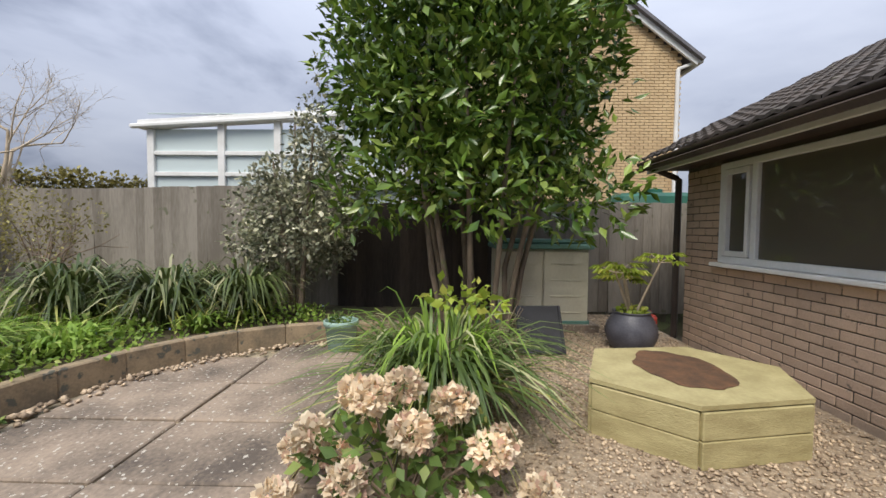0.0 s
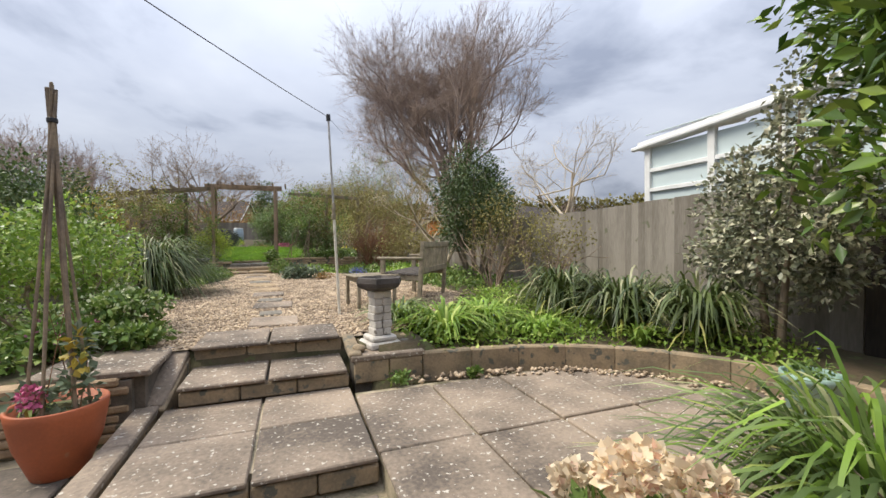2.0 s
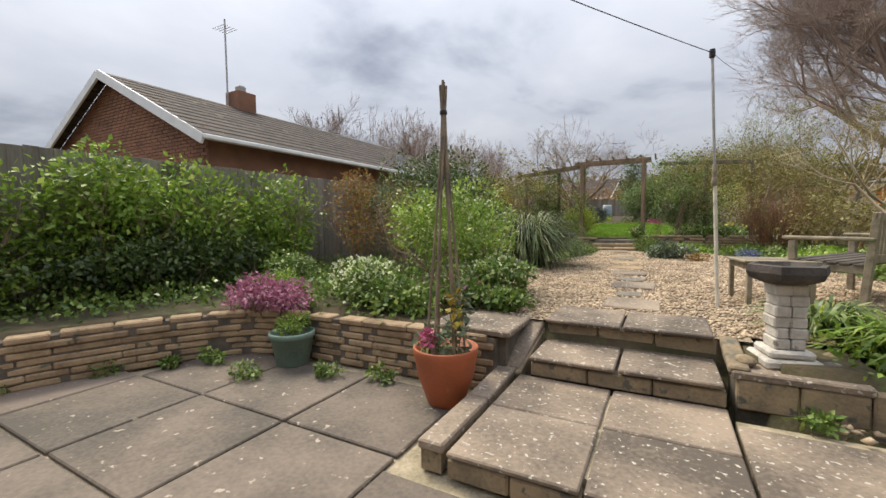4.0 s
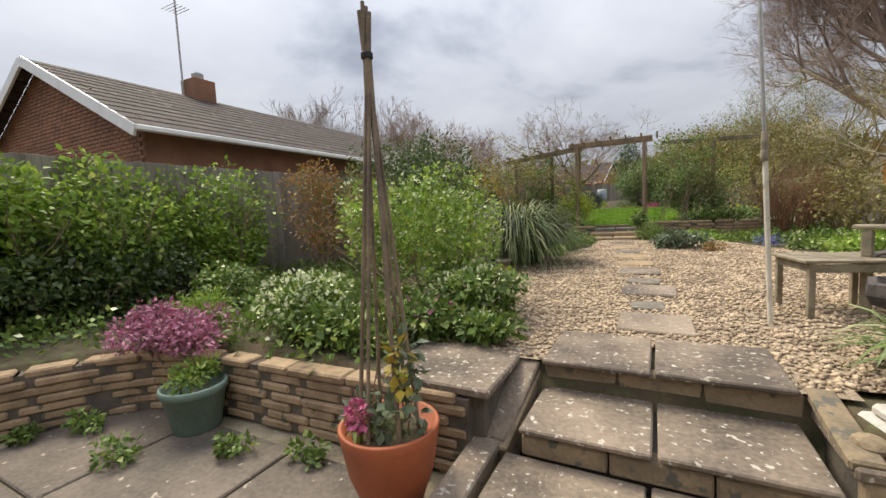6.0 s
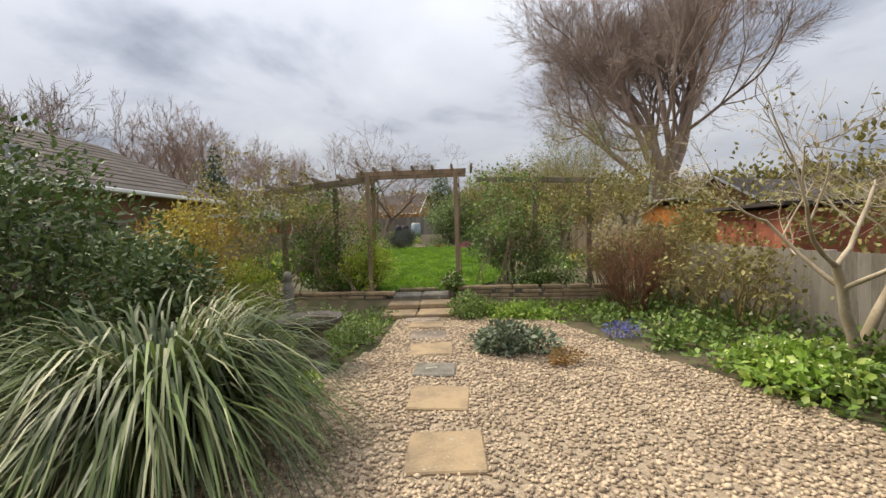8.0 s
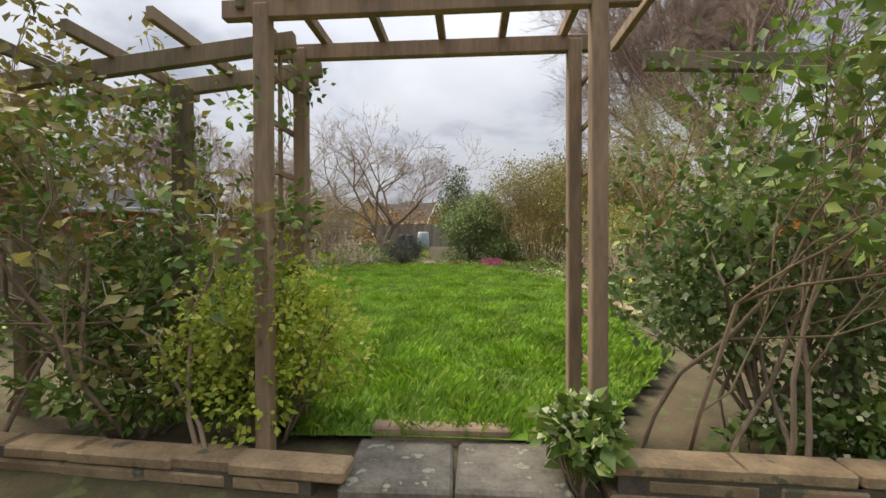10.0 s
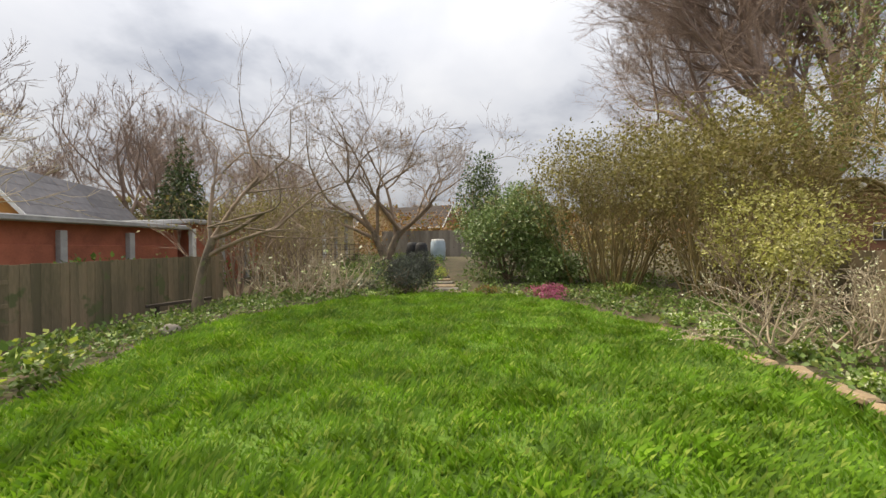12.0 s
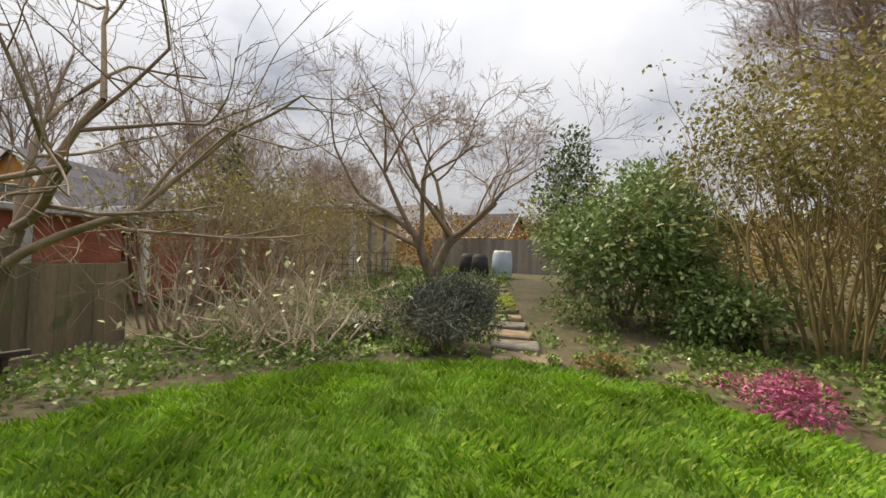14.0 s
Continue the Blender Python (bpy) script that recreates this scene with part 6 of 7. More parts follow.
def rambler(name, label, at, w, h, n, seed, leafmat, count, size, twig=M_TWIG, flop=0.35, depth=3, thick=0.014):
    """A tangle of climbing stems with leaves at their tips."""
    ob = thing(name, label, "climber", at)
    r = np.random.default_rng(seed)
    out, tips = [], []
    for k in range(n):
        b = (r.uniform(-w, w), r.uniform(-0.3, 0.3), -0.05)
        one, ends = [], []
        grow(b, (r.normal() * flop, r.normal() * flop, 1), h * 0.48, thick, depth, r, one, ends, 3, 0.15, 0.5, 0.62, 0.5)
        out += [q for q in one if not blocks(q[0], at)]
        tips += [e for e in ends if not blocks([e[0]], at)]
    v, f = join_raw(out)
    mesh_np("stem_mass", np.array(v), np.array(f), twig, ob)["kind"] = "stuff"
    c = [(*t[0], 0.11, 0.11, 0.11) for t in tips]
    leaf_cloud("leaves", c, count, size, leafmat, ob, 0.6, seed=seed)
    return ob


rambler("climbing_rose", "tangled climbing rose over the arch with green leaves", on_land(-1.35, 12.9), 0.42, 2.3, 13, 101, L_MID, 2600, 0.06)
rambler("climbing_rose", "bare climbing stems with new leaves on the trellis", on_land(1.4, 12.95), 0.45, 2.3, 12, 102, L_MID, 2400, 0.06)
rambler("climbing_rose", "old climber covering the pergola", on_land(-2.5, 13.1), 0.6, 2.6, 12, 103, L_OLIVE, 4000, 0.06)
rambler("climbing_rose", "old climber on the pergola's end post", on_land(3.0, 13.1), 0.6, 2.3, 12, 104, L_OLIVE, 4000, 0.06)
shrub("leafy_shrub", "fresh yellow-green shrub beside the arch", on_land(-0.90, 12.98, 0.0), 0.52, 0.36, 0.56, L_LIME, 5200, 0.042, 105, 0.05, 7, 0.65, 14)
shrub("leafy_shrub", "green shrub with many small leaves beside the trellis", on_land(1.95, 13.2), 0.85, 0.42, 0.72, L_BAY, 6000, 0.06, 106, 0.1, 9, 0.6, 14)
shrub("leafy_shrub", "mixed green and olive shrub under the pergola", on_land(-1.8, 13.35), 0.8, 0.4, 0.58, L_MID, 4200, 0.06, 110, 0.1, 8, 0.6, 16)
shrub("hellebore", "hellebores with large cream green flowers at the arch foot", on_land(0.72, 12.66, 0.05), 0.2, 0.2, 0.16, L_MID, 500, 0.09, 107, 0.03, 5, 0.55, 8, flowers=(L_WHITE, 90, 0.07), category="flowers")
shrub("hellebore", "row of white hellebores above the low wall", on_land(2.3, 12.85, 0.05), 1.0, 0.2, 0.15, L_MID, 1300, 0.07, 108, 0.02, 6, 0.55, 14, flowers=(L_WHITE, 170, 0.05), category="flowers")
shrub("hellebore", "white flowering plants above the low wall", on_land(-1.6, 12.95, 0.05), 0.8, 0.2, 0.2, L_MID, 1200, 0.07, 109, 0.02, 6, 0.55, 14, flowers=(L_WHITE, 90, 0.05), category="flowers")

# ---- the lawn ----
pts = scatter(LAWN, 125000, 20)
r = np.random.default_rng(21)
n = len(pts)
z = np.array([lawn_z(x, y) for x, y in pts])
patch = np.array([noise.noise((x * 1.5, y * 1.5, 7)) for x, y in pts])
tuft = np.array([noise.noise((x * 5, y * 5, 3)) for x, y in pts])
h = 0.064 * r.uniform(0.5, 1.35, n) * np.clip(1 + 0.7 * patch + 0.6 * tuft, 0.4, 1.9)
a = 6.28 * np.array([noise.noise((x * 1.3, y * 1.3, 11)) for x, y in pts]) + r.normal(0, 1.3, n)
lean = r.uniform(0.3, 1.1, n) * h
wd = 0.006 * r.uniform(0.7, 1.5, n)
sx, sy = -np.sin(a) * wd, np.cos(a) * wd
b0 = np.stack([pts[:, 0] - sx, pts[:, 1] - sy, z - 0.01], 1)
b1 = np.stack([pts[:, 0] + sx, pts[:, 1] + sy, z - 0.01], 1)
m0 = np.stack([pts[:, 0] + np.cos(a) * lean * 0.35 + sx * 0.8, pts[:, 1] + np.sin(a) * lean * 0.35 + sy * 0.8, z + h * 0.62], 1)
tp = np.stack([pts[:, 0] + np.cos(a) * lean, pts[:, 1] + np.sin(a) * lean, z + h], 1)
v = np.stack([b0, b1, m0, tp], 1).reshape(-1, 3)
i = np.arange(n) * 4
f = np.concatenate([np.stack([i, i + 1, i + 2], 1), np.stack([i, i + 2, i + 3], 1)])
tagged(mesh_np("lawn_grass", v, f, M_GRASS), "long lush bright green lawn grass", "grass", kind="stuff")
edge = thing("lawn_edging", "row of flat pale stones edging the lawn", "edging", kind="structure")
for k in range(13):
    y = 16.3 + 0.42 * k
    x = 2.30 + (0.12 if k < 9 else 0.12 - 0.12 * (k - 8)) + 0.03 * math.sin(k * 2)
    PIECES.append(("stone", slab_mesh(0.17, 0.36, 0.07, bevel=0.02), M_SANDSLAB, edge, pose(x, y, lawn_z(x, y) + 0.05, 4 * math.sin(k), 5 * math.cos(k), 12 * math.sin(k * 3))))

# lawn borders
ground_cover("border_plants", "low green border with yellow spurge beside the lawn", [(-6, 14.5), (-3.3, 14.8), (-3.9, 17), (-4.3, 19.5), (-6.2, 19.5)], 0.38, L_MID, 5200, 0.09, 120, (L_LIME, 420, 0.08, "lime-yellow spurge heads"))
ground_cover("border_plants", "sparse low plants on the border soil", [(-6.2, 19.5), (-4.7, 19.6), (-4.7, 22.2), (-4.0, 23.6), (-2, 25.2), (-5.5, 26)], 0.16, L_MID, 6500, 0.07, 121, (L_WHITE, 90, 0.05, "scattered white spring flowers"))
ground_cover("border_plants", "low plants with daffodils by the edging stones", [(2.35, 15.5), (4.9, 15), (5.0, 24), (2.0, 24.5), (1.5, 23.6), (2.2, 21.5)], 0.17, L_MID, 8500, 0.07, 122, (L_WHITE, 130, 0.06, "pale primrose flowers"))
ground_cover("border_plants", "thin low growth at the lawn's end", [(-1.0, 25.3), (1.0, 24.3), (2.2, 23.2), (5, 24), (5, 30), (-1.2, 30)], 0.14, L_MID, 9500, 0.07, 123, (L_WHITE, 40, 0.05, "a few white flowers"))
ground_cover("border_plants", "greyish low growth beyond the lawn", [(-6, 25.6), (-1.6, 25.4), (-2.4, 36), (-7, 36)], 0.3, L_MID, 8500, 0.09, 124)
for k, (x, y, s) in enumerate(((-4.9, 17.3, 0.5), (-5.1, 18.4, 0.45), (-4.3, 16.2, 0.45), (-3.9, 15.0, 0.5))):
    shrub("spurge", "leafy spurge clump with lime-yellow heads", on_land(x, y), s, s, 0.26, L_MID, 900, 0.1, 125 + k, 0.02, 5, 0.4, 9, flowers=(L_LIME, 90, 0.09), group="spurge clumps on the border")
for k, (x, y) in enumerate(((3.3, 17.4), (3.1, 18.6), (3.7, 16.4))):
    g = thing("daffodil_clump", "clump of daffodil leaves with a few blooms", "flowers", on_land(x, y), group="daffodils by the lawn")
    blades("leaves", 70, 0.34, 0.3, 0.018, L_MID, g, 130 + k, 0.1, 6, 0.7)
    leaf_cloud("blooms", [(0.05, 0.0, 0.3, 0.14, 0.14, 0.05)], 14, 0.07, L_YELLOW, g, 1.0, seed=k)
sp = rambler("spiraea", "arching tangle of pale twigs with white blossom", on_land(3.35, 20.4), 0.75, 1.25, 34, 140, L_WHITE, 900, 0.03, M_TWIG_PALE, 0.75)
sp["category"] = "shrub"
shrub("golden_privet", "yellow-green loose shrub by the fence", on_land(3.95, 22.4), 1.15, 1.1, 0.9, L_CREAMLEAF, 6500, 0.06, 141, 0.35, 10, 0.5, 20)
shrub("pink_heather", "small heather in magenta bloom at the lawn edge", on_land(0.95, 24.2), 0.48, 0.38, 0.19, L_MAGENTA, 1500, 0.05, 142, 0.0, 5, 0.4, 10, leaf_name="blossom_mass")
shrub("lavender_mound", "rounded slate-green lavender mound", on_land(-2.1, 25.3), 0.74, 0.66, 0.50, L_LAV, 11000, 0.06, 143, 0.0, 12, 0.25, 20)
shrub("laurel_bush", "tall glossy laurel bush with light green leaves", on_land(0.3, 28.0), 1.5, 1.3, 1.3, L_BAY, 12500, 0.11, 144, 0.05, 12, 0.45, 44)
shrub("laurel_bush", "low spreading laurel growth beside the glossy bush", on_land(1.5, 27.0), 0.8, 0.7, 0.55, L_BAY, 3600, 0.10, 146, 0.02, 8, 0.45, 18)
shrub("laurel_bush", "upright pale laurel shoots above the glossy bush", on_land(0.9, 28.3), 0.75, 0.8, 0.75, L_BAY, 2200, 0.11, 147, 1.6, 9, 0.42, 16)
shrub("laurel_bush", "tall dark laurel behind the glossy bush", on_land(-0.35, 31.6), 1.0, 1.2, 1.75, L_DEEP, 5200, 0.12, 145, 0.6, 9, 0.5, 24)


def coppice(name, label, at, w, height, n, seed, twig, leafmat, count):
    ob = thing(name, label, "shrub", at)
    r = np.random.default_rng(seed)
    out, tips = [], []
    for k in range(n):
        a, d = r.uniform(0, 6.28), r.random()
        grow((w * 0.55 * math.cos(a) * d, w * 0.55 * math.sin(a) * d, -0.05), (0.45 * math.cos(a), 0.45 * math.sin(a), 1.25), height * 0.42, 0.022, 3, r, out, tips, 3, 0.22, 0.38, 0.66, 0.3)
    v, f = join_raw(out)
    mesh_np("stem_mass", np.array(v), np.array(f), twig, ob)["kind"] = "stuff"
    leaf_cloud("bud_mass", [(*t[0], 0.2, 0.2, 0.2) for t in tips], count, 0.075, leafmat, ob, 0.6, seed=seed)
    return ob


coppice("hazel_coppice", "dense olive-brown hazel coppice of many thin stems", on_land(2.9, 26.9), 1.9, 4.2, 60, 150, M_TWIG_OLIVE, L_OLIVE, 15000)
coppice("hazel_coppice", "tall olive-brown coppiced shrub by the fence", on_land(4.5, 24.4), 1.6, 4.0, 50, 151, M_TWIG_OLIVE, L_OLIVE, 14000)
coppice("hazel_coppice", "olive thicket beyond the lawn", on_land(7.0, 28.0), 1.8, 4.6, 36, 152, M_TWIG_OLIVE, L_OLIVE, 5000)
for k, (x, y, hgt) in enumerate(((-5.5, 26.6, 3.0), (-7.0, 28.0, 2.9), (-6.4, 25.2, 2.8), (-9.2, 31.0, 3.2), (-7.3, 30.2, 3.2))):
    coppice("bare_thicket", "brown bare thicket of thin stems", on_land(x, y), 1.1, hgt, 20, 155 + k, M_TWIG_OLIVE if k % 2 else M_TWIG, L_OLIVE, 1300)
for x, y, k in coppice_late:
    coppice("twiggy_shrub", "thin brown twiggy shrub against the low fence", on_land(x, y), 0.6, 1.25, 14, 180 + k, M_TWIG_OLIVE, L_OLIVE, 900)
rambler("magnolia_shrub", "low spreading pale-twigged magnolia with white flowers", on_land(-4.5, 24.7), 1.1, 1.35, 40, 161, L_WHITE, 110, 0.09, M_TWIG_PALE, 0.95, thick=0.021)
bare_tree("birch_tree", "slender bare tree on the lawn's border", on_land(-5.6, 22.7), 5.2, 0.085, 5, 1, 170, M_TWIG, 3, 0.72, 0.1, 0.27, 0.72)
bare_tree("young_birch", "thin leaning pale-stemmed young birch", on_land(-5.1, 18.2), 3.2, 0.035, 4, 1, 171, M_TWIG_PALE, 3, 0.5, 0.2, 0.4, 0.68, lean=0.35)
bare_tree("apple_tree", "old bare apple tree with a crooked trunk", on_land(-4.6, 33.0), 7.6, 0.17, 6, 2, 172, M_TWIG, 3, 0.55, 0.14, 0.2, 0.70, least=0.006)
shrub("fern_tuft", "bright yellow-green tuft beside the stepping path", on_land(-1.75, 28.4), 0.3, 0.3, 0.18, L_LIME, 500, 0.06, 173, 0, 3, 0.3, 6, category="plant")

for k in range(16):
    u = k / 15
    x, y = -3.6 + 4.6 * u, 24.15 + 1.15 * math.sin(math.pi * min(1, 0.15 + 0.62 * u)) + 0.1 * math.sin(k * 2.7)
    shrub("primrose", "small pale yellow primrose at the lawn edge", on_land(x, y), 0.10, 0.09, 0.05, L_BRIGHT, 70, 0.06, 300 + k, 0, 2, 0.6, 4, flowers=(L_WHITE, 26, 0.04), category="flowers", group="primroses along the lawn edge")
for k, (x, y) in enumerate(((2.75, 19.4), (2.85, 20.3), (2.6, 21.4), (2.45, 22.1), (3.0, 18.0))):
    shrub("primrose", "cream primrose clump behind the edging stones", on_land(x, y), 0.2, 0.18, 0.08, L_BRIGHT, 200, 0.07, 330 + k, 0, 2, 0.6, 6, flowers=(L_WHITE, 70, 0.05), category="flowers", group="primroses behind the edging stones")
shrub("lambs_ear", "pale variegated ground plant under the magnolia", on_land(-3.5, 25.7), 0.5, 0.35, 0.16, L_HOLLY, 900, 0.11, 340, 0, 4, 0.45, 12, category="plant")
shrub("dead_tuft", "red-brown dying heather by the stone path", on_land(-0.35, 25.0), 0.3, 0.25, 0.12, L_RUSSET, 600, 0.05, 341, 0, 4, 0.3, 8, category="plant")
g = thing("daffodil_clump", "clump of fresh green daffodil leaves under the coppice", "flowers", on_land(2.7, 25.0))
blades("leaves", 90, 0.36, 0.34, 0.02, L_BRIGHT, g, 342, 0.12, 6, 0.7)
bm = bmesh.new()
bmesh.ops.create_icosphere(bm, subdivisions=3, radius=0.13)
for vt in bm.verts:
    vt.co *= 1 + 0.2 * noise.noise(vt.co * 9)
    vt.co.z *= 0.75
boulder = part("boulder", bm, M_OLDSTONE)
boulder.location = on_land(-4.85, 21.2, 0.05)
tagged(boulder, "rounded pale grey stone on the lawn border", "stone")
rail_low = thing("low_rail", "low dark timber rail on short legs by the fence", "rail", on_land(-5.95, 22.0))
part("beam", bar_bm((0, 0, 0.24), (0.35, 1.1, 0.25), 0.07, 0.05), M_FENCE_D, rail_low)
for u in (0.15, 0.85):
    part("leg", box_bm(0.05, 0.05, 0.27, (0.35 * u, 1.1 * u, -0.05), 0.004), M_FENCE_D, rail_low)

upath = thing("stepping_path", "rising line of worn stone slabs beyond the lawn", "path", kind="structure")
for k in range(13):
    y = 25.2 + 0.68 * k
    x = -1.2 - 0.125 * k
    PIECES.append(("slab", slab_mesh(0.62, 0.44, 0.09, bevel=0.02), M_OLDSTONE if k % 2 else M_SANDSLAB, upath, pose(x, y, bank(y) + 0.07, 1.5 * math.sin(k), math.cos(k), 6 * math.sin(k * 2))))
bin_ = thing("water_butt", "pale blue plastic barrel beside the path", "barrel", on_land(-2.55, 34.6), 0)
raw("body", *lathe([(0, 0), (0.30, 0), (0.33, 0.08), (0.36, 0.45), (0.33, 0.82), (0.29, 0.9), (0, 0.9)], 28), M_BLUEBIN, bin_, smooth=True)
raw("lid", *lathe([(0, 0.96), (0.28, 0.95), (0.31, 0.9), (0.31, 0.87)], 28), M_WHITE, bin_, smooth=True)
for k, x in enumerate((-3.3, -3.75)):
    cb = thing("compost_bin", "black plastic compost bin beside the barrel", "compost bin", on_land(x, 34.4 + 0.2 * k))
    raw("body", *lathe([(0, 0), (0.36, 0), (0.27, 0.7), (0.22, 0.76), (0, 0.76)], 20), M_BLACK, cb, smooth=True)
    raw("lid", *lathe([(0, 0.82), (0.2, 0.8), (0.235, 0.74)], 20), M_BLACK, cb, smooth=True)


# ---- buildings past the fences ----
def gabled(name, label, at, rz, w, length, eave, ridge, wall, tile, windows=(), tiles=False):
    """A long house; its gable faces -y at the base point, the ridge runs along +y."""
    ob = thing(name, label, "house", at, rz)
    part("wall", box_bm(w, length, eave + 1.2, (0, length / 2, -1.2)), wall, ob)
    bm = bmesh.new()
    vv = [bm.verts.new(c) for y in (0.0, length) for c in ((-w / 2, y, eave), (w / 2, y, eave), (0, y, ridge))]
    for q in ((0, 1, 2), (3, 5, 4), (0, 3, 4, 1), (1, 4, 5, 2), (2, 5, 3, 0)):
        bm.faces.new([vv[i] for i in q])
    part("gable", bm, wall, ob)
    for s in (-1, 1):
        sl = math.atan2(ridge - eave, w / 2)
        vts, fcs = [], []
        run = math.hypot(w / 2 + 0.4, (ridge - eave) * (1 + 0.8 / w))
        rows = 12 if tiles else 6
        for k in range(rows):
            u0, u1 = k / rows, (k + 1) / rows
            x0, x1 = s * (w / 2 + 0.4) * (1 - u0), s * (w / 2 + 0.4) * (1 - u1)
            z0 = eave - 0.4 * math.tan(sl) + (ridge - eave + 0.4 * math.tan(sl)) * u0
            z1 = eave - 0.4 * math.tan(sl) + (ridge - eave + 0.4 * math.tan(sl)) * u1
            step = 0.33 if tiles else 2.0
            y = -0.35
            while y < length + 0.3:
                o = len(vts)
                e = min(step - 0.012, length + 0.35 - y)
                for yy in (y, y + e):
                    vts += [(x0, yy, z0), (x0, yy, z0 + 0.045), (x1, yy, z1 + 0.03)]
                fcs += [(o + 1, o + 4, o + 5, o + 2), (o, o + 3, o + 4, o + 1)]
                y += step
        raw("roof", vts, fcs, tile, ob)["kind"] = "stuff"
        part("verge", bar_bm((s * (w / 2 + 0.4), -0.34, eave - 0.4 * math.tan(sl) - 0.08), (0, -0.34, ridge - 0.04), 0.05, 0.2), M_WHITE, ob)
        part("gutter", bar_bm((s * (w / 2 + 0.42), -0.35, eave - 0.4 * math.tan(sl) - 0.03), (s * (w / 2 + 0.42), length + 0.3, eave - 0.4 * math.tan(sl) - 0.03), 0.11, 0.1, 0.02), M_WHITE, ob)
    if tiles:
        bv, bf = [], []
        for r in range(int((ridge + 0.6) / 0.075)):
            z = -0.6 + 0.075 * r
            half = w / 2 if z < eave else w / 2 * (ridge - z) / (ridge - eave)
            x = -half + (0.11 if r % 2 else 0)
            while x < half - 0.2:
                o = len(bv)
                bv += [(x + dx, -dy, z + dz) for dx in (0.005, 0.213) for dy in (0.0, 0.025) for dz in (0.005, 0.066)]
                bf += [tuple(o + i for i in q) for q in ((2, 6, 7, 3), (3, 7, 5, 1), (0, 4, 6, 2), (2, 3, 1, 0), (6, 4, 5, 7))]
                x += 0.225
        raw("bricks", bv, bf, wall, ob)["kind"] = "stuff"
    for (x, z, ww, hh) in windows:
        wd = part("window", box_bm(ww, 0.08, hh, (x, -0.03, z)), M_WHITE, ob)
        k = max(2, round(ww / 0.5))
        for i in range(k):
            part("pane", box_bm(ww / k - 0.07, 0.03, hh - 0.14, (x - ww / 2 + (i + 0.5) * ww / k, -0.08, z + 0.07)), M_GLASS, wd)
    return ob


bung = gabled("brick_bungalow", "red brick bungalow with brown tiled roof and chimney", (-10.5, 5.4, 0.62), 0, 7.2, 12, 2.45, 4.15, M_BRICK_R, M_ROOF_B, (), True)
ch = part("chimney", box_bm(0.62, 0.62, 0.95, (0.0, 3.4, 3.7), 0.01), M_BRICK_R, bung)
part("chimney_pot", box_bm(0.26, 0.26, 0.24, (0, 3.4, 4.65), 0.05), M_FELT, ch)
aer = part("aerial", bar_bm((-0.1, 3.02, 3.9), (-0.1, 3.02, 6.8), 0.04, 0.04), M_METAL, bung)
for k in range(5):
    part("aerial_rod", bar_bm((-0.4, 2.82 + 0.1 * k, 6.5), (0.2, 2.82 + 0.1 * k, 6.5), 0.015, 0.015), M_METAL, aer)
part("vent_post", box_bm(0.16, 0.16, 0.9, (3.95, 6.4, 1.9), 0.01), M_FELT, bung)
gabled("far_house", "orange rendered house with a steep slate roof", (-27.5, 34.7, 0.6), 18, 5.2, 12, 3.5, 6.5, M_PLASTER, M_SLATE, ((0, 3.3, 1.7, 1.3),))
gabled("far_house", "long house with a grey slate roof", (-12.0, 58, 1.0), 62, 7, 18, 3.0, 6.4, M_BRICK_Y, M_SLATE, ((0, 1.2, 1.6, 1.2),))
gabled("far_house", "low brick house with dark roof beyond the trees", (-5.0, 70, 2.0), 75, 7, 16, 3.0, 5.8, M_BRICK_R, M_ROOF_B, ((0, 1.2, 1.6, 1.2),))
gabled("far_house", "brown brick house with dark roof across the gardens", (24.0, 44, 0.8), -62, 7, 14, 3.0, 5.2, M_BRICK_R, M_ROOF_B, ((0.5, 1.4, 1.3, 1.1), (-1.8, 1.4, 1.0, 1.1)))
for k, (x, y, w, hgt, mt) in enumerate(((-10.6, 24.2, 4.6, 1.8, M_REDSHED), (-10.2, 28.6, 3.6, 1.85, M_REDSHED), (-8.6, 34.2, 3.4, 2.25, M_YELLOW))):
    sh = thing("garage", ("red-brown timber garage with a pale flat roof", "brick garage with a pale flat roof", "cream painted shed with a flat roof")[k], "garage", on_land(x, y), -4)
    part("wall", box_bm(3.0, w, hgt, (0, 0, -0.1)), mt, sh)
    part("roof", box_bm(3.5, w + 0.5, 0.12, (0, 0, hgt - 0.1), 0.02), M_FELT, sh)
    for q in range(3):
        part("door", box_bm(0.05, w / 3 - 0.15, hgt - 0.5, (1.52, -w / 2 + (q + 0.5) * w / 3, -0.05), 0.01), mt, sh)
        part("corner_post", box_bm(0.14, 0.14, hgt - 0.2, (1.56, -w / 2 + q * w / 3 + 0.05, -0.05), 0.01), M_WHITE if q == 0 else M_FELT, sh)
trel = thing("trellis_fence", "brown lattice fence panel by the cream shed", "fence", (-6.6, 31.8, 1.1), -6, kind="structure")
for k in range(13):
    part("slat", box_bm(0.03, 0.02, 1.15, (-1.2 + 0.2 * k, 0, 0.0), 0.003), M_FENCE_B, trel)
for k in range(6):
    part("slat", box_bm(2.6, 0.02, 0.03, (0, 0.022, 0.1 + 0.2 * k), 0.003), M_FENCE_B, trel)
hut = thing("orange_shed", "orange stained shed with dark roof past the fence", "shed", on_land(11.5, 25.5), 8)
part("wall", box_bm(2.4, 3.0, 1.7, (0, 0, 0)), material("orange_stain", (0.55, 0.20, 0.035), (0.42, 0.15, 0.03), 3, 0.8, 0.2, 30), hut)
part("roof", bar_bm((-1.5, 0, 1.95), (1.5, 0, 1.65), 3.5, 0.07), M_FELT, hut)
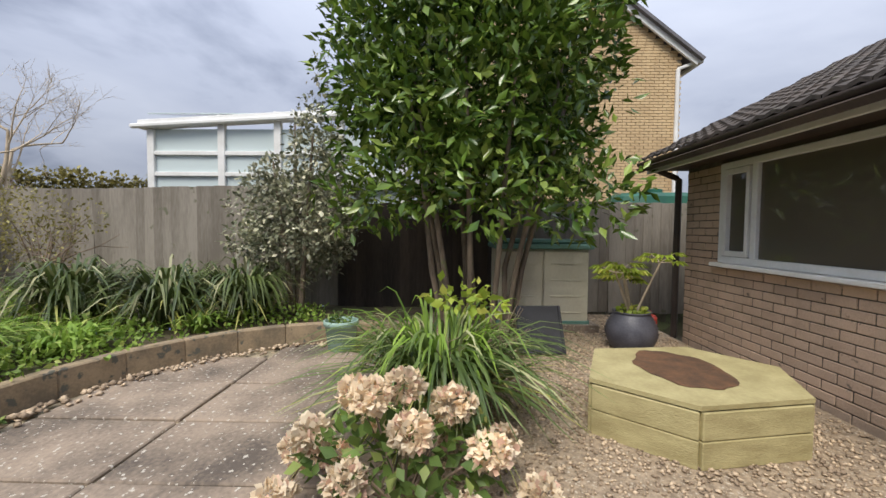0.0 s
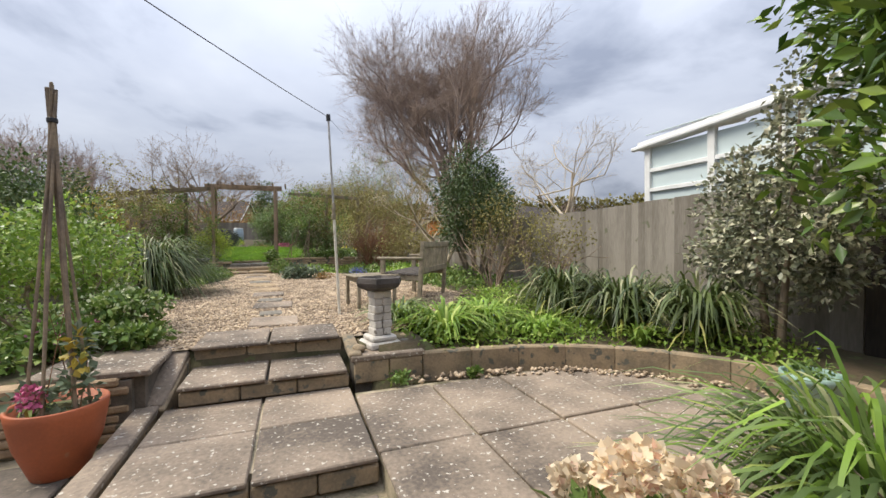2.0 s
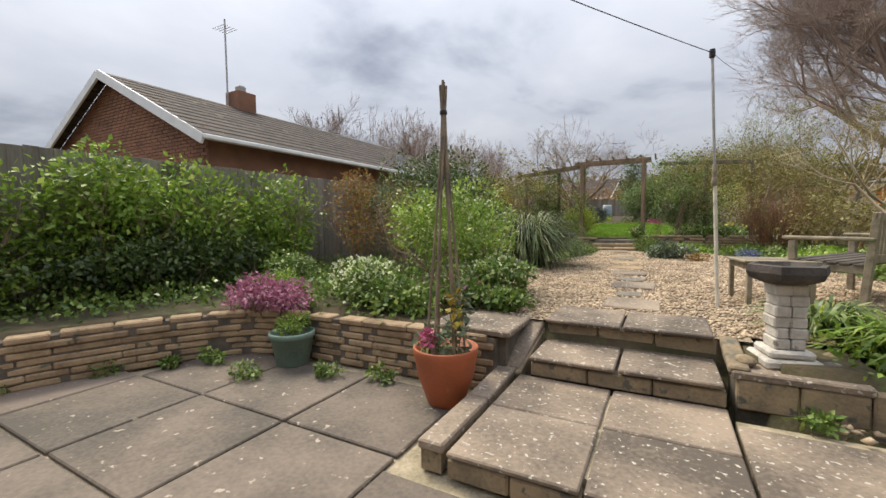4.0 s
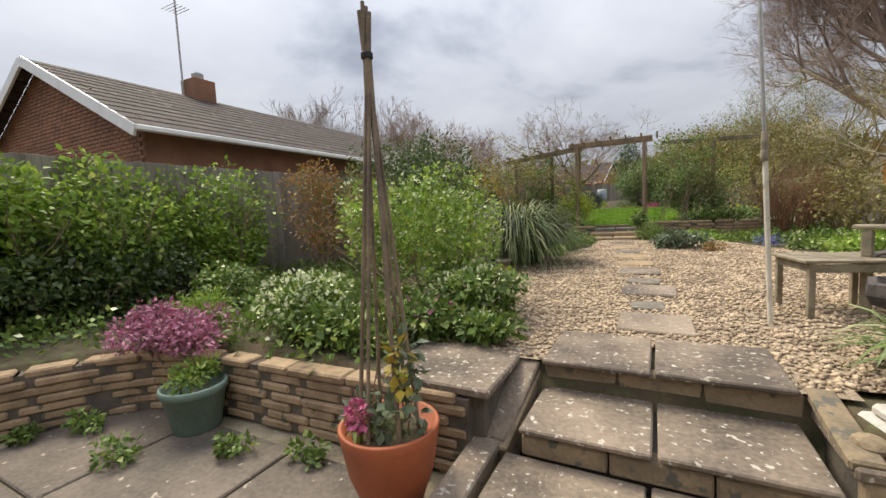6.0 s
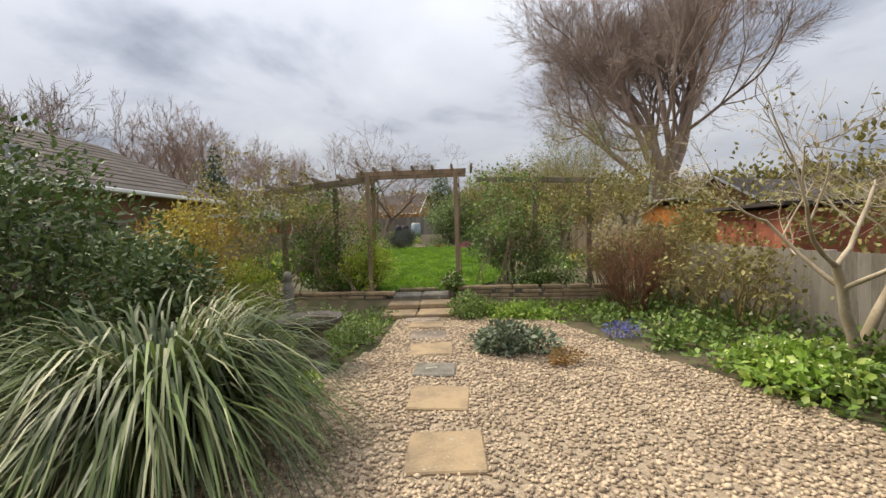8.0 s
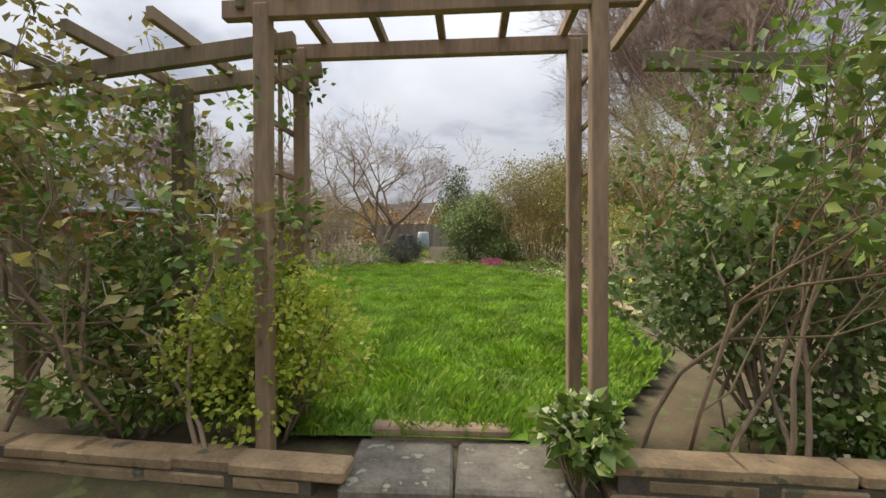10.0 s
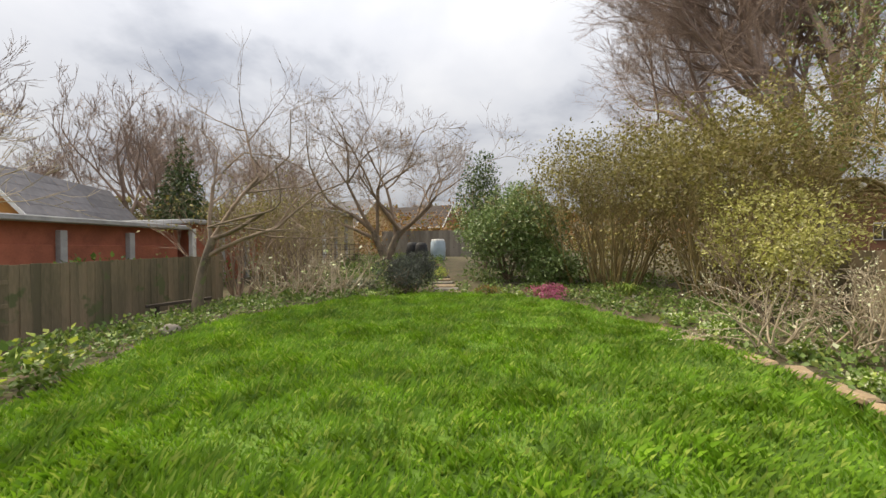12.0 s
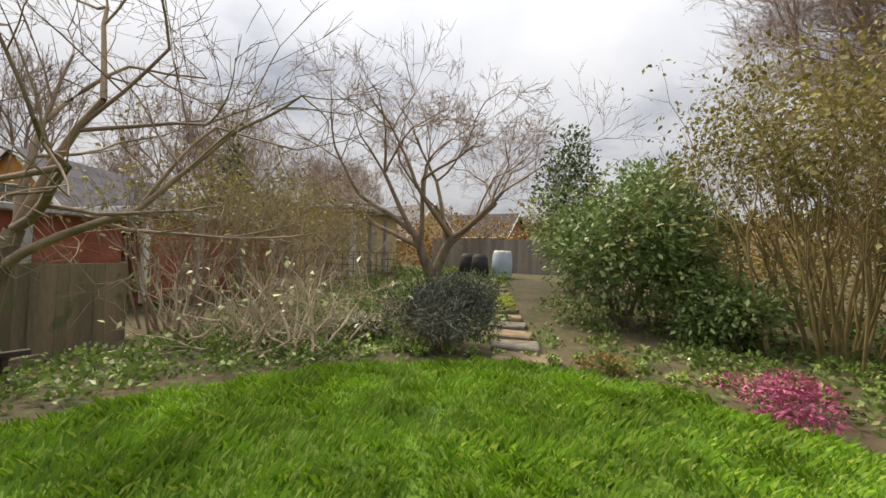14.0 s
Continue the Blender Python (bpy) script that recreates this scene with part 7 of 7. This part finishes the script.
wallr = thing("red_shed", "red brick outbuilding beyond the low fence", "shed", on_land(9.4, 15.8), -8)
part("wall", box_bm(2.6, 3.4, 1.35, (0, 0, 0)), M_REDSHED, wallr)
part("roof", bar_bm((-1.6, 0, 1.45), (1.6, 0, 1.40), 3.8, 0.08), M_ROOF_B, wallr)
back = thing("back_fence", "grey board fence closing the far end", "fence", kind="structure")
for k in range(44):
    part("board", box_bm(0.2, 0.02, 1.5, (-6 + 0.2 * k, 38.0, bank(38) - 0.05), 0), M_FENCE, back)
tp_ = thing("telegraph_pole", "thin grey utility pole beyond the gardens", "pole", on_land(10.6, 27.0))
raw("pole", *tube([(0, 0, -0.2), (0, 0, 4.6)], [0.08, 0.06], 8), M_FELT, tp_)

# ---- trees ----
bare_tree("beech_tree", "huge bare tree with many upright limbs", on_land(16.6, 38.5), 23, 0.62, 6, 2, 200, M_TWIG_FAR, 4, 0.41, 0.2, 0.17, 0.70, lean=-0.16, least=0.009)
bare_tree("budding_tree", "tree with pale green spring buds", on_land(8.3, 23.8), 6.0, 0.12, 5, 2, 201, M_TWIG_OLIVE, 3, 0.62, 0.12, 0.25, 0.7, leaf=L_OLIVE, leaf_n=5200, leaf_s=0.06)
bare_tree("budding_tree", "small airy tree with pale green buds", on_land(4.65, 21.0), 5.6, 0.07, 5, 2, 202, M_TWIG_OLIVE, 3, 0.62, 0.1, 0.27, 0.7, leaf=L_BAY, leaf_n=6500, leaf_s=0.05)
bare_tree("bare_tree", "pale bare tree behind the fence", on_land(9.0, 9.8), 5.4, 0.09, 5, 1, 203, M_TWIG_PALE, 3, 0.62, 0.15, 0.3, 0.7)
kinds = [bare_tree("woodland_tree", "tall bare winter tree in the distant wood", (-40, 75, 3), 15, 0.28, 5, 1, 210, M_TWIG_FAR, 3, 0.5, 0.25, 0.33, 0.7, group="distant bare trees", least=0.018),
         bare_tree("woodland_tree", "broad bare winter tree in the distant wood", (-46, 70, 3), 13, 0.25, 5, 1, 211, M_TWIG_FAR, 3, 0.6, 0.2, 0.28, 0.7, group="distant bare trees", least=0.018),
         bare_tree("woodland_tree", "slim bare winter tree in the distant wood", (-34, 80, 3), 16, 0.24, 5, 2, 212, M_TWIG_FAR, 3, 0.42, 0.3, 0.34, 0.68, group="distant bare trees", least=0.018)]
tr = random.Random(9)
for k in range(26):
    ang = tr.uniform(-6, 70) if k < 22 else tr.uniform(-48, -8)
    d = tr.uniform(46, 66) if ang > 16 else tr.uniform(62, 100)
    x, y = -d * math.sin(radians(ang)), 12 + d * math.cos(radians(ang))
    m = pose(x, y, land(x, y) - 0.3, 0, 0, tr.uniform(0, 360)) @ Matrix.Scale(tr.uniform(0.95, 1.3) * (0.80 if ang > 22 else 0.56), 4)
    c = copy_thing(kinds[k % 3], m)
    c.matrix_basis = m
fir = thing("conifer", "dark pointed conifer in the distance", "tree", on_land(-24.5, 46))
raw("trunk", *tube([(0, 0, -0.5), (0, 0, 9.5)], [0.25, 0.03], 8), M_BARK, fir)
leaf_cloud("crown", [(0, 0, 1.6 + 0.72 * k, 2.6 * (1 - k / 12), 2.6 * (1 - k / 12), 0.7) for k in range(12)], 5200, 0.4, L_DARK, fir, 0.35, 0.4, seed=5)


def hedge(name, label, line, height, mat, leafmat, seed, n, size=0.22):
    """A far hedge or thicket of uneven height."""
    r = np.random.default_rng(seed)
    c = []
    for p, a, d in along(line, 0.9):
        h = height * r.uniform(0.6, 1.15)
        c.append((p.x + r.normal() * 0.3, p.y + r.normal() * 0.3, land(p.x, p.y) + h * 0.45, 0.9, 0.9, h * 0.55))
    return tagged(leaf_cloud(name, c, n, size, leafmat, None, 0.6, 0.1, seed=seed), label, "hedge", kind="stuff")


hedge("far_hedge", "tangled brown-olive hedge beyond the right fence", [(7.5, 12), (9, 20), (14, 30), (26, 34)], 2.6, M_TWIG_OLIVE, L_OLIVE, 220, 9000, 0.14)
hedge("far_hedge", "brown winter thicket at the garden's end", [(-9, 38), (-2, 40), (6, 39), (14, 37)], 3.2, M_TWIG, L_RUSSET, 221, 9000, 0.16)
hedge("far_hedge", "brown hedge in front of the distant houses", [(-32, 50), (-20, 52), (-8, 50), (4, 52), (16, 50)], 3.4, M_TWIG, L_RUSSET, 222, 8000, 0.3)
hedge("thicket", "olive undergrowth behind the coppiced shrubs", [(1.5, 32), (3.5, 30.5), (5.0, 28.5), (5.2, 25.5)], 1.7, M_TWIG_OLIVE, L_OLIVE, 225, 5000, 0.1)
hedge("far_hedge", "green hedge behind the left fence", [(-7.5, 20), (-8.4, 24), (-8.0, 30)], 0.9, M_TWIG, L_MID, 223, 1800, 0.12)
hedge("far_hill_wood", "wooded hillside in the far distance", [(-190, 150), (-110, 200), (-30, 225), (60, 220), (150, 190), (220, 120)], 9, M_TWIG, L_OLIVE, 224, 14000, 2.2)


# ---- single stones, slabs and bricks ----
for p_name, p_mesh, p_mat, p_parent, p_pose in PIECES:
    piece(p_name, p_mesh, p_mat, p_parent, p_pose)
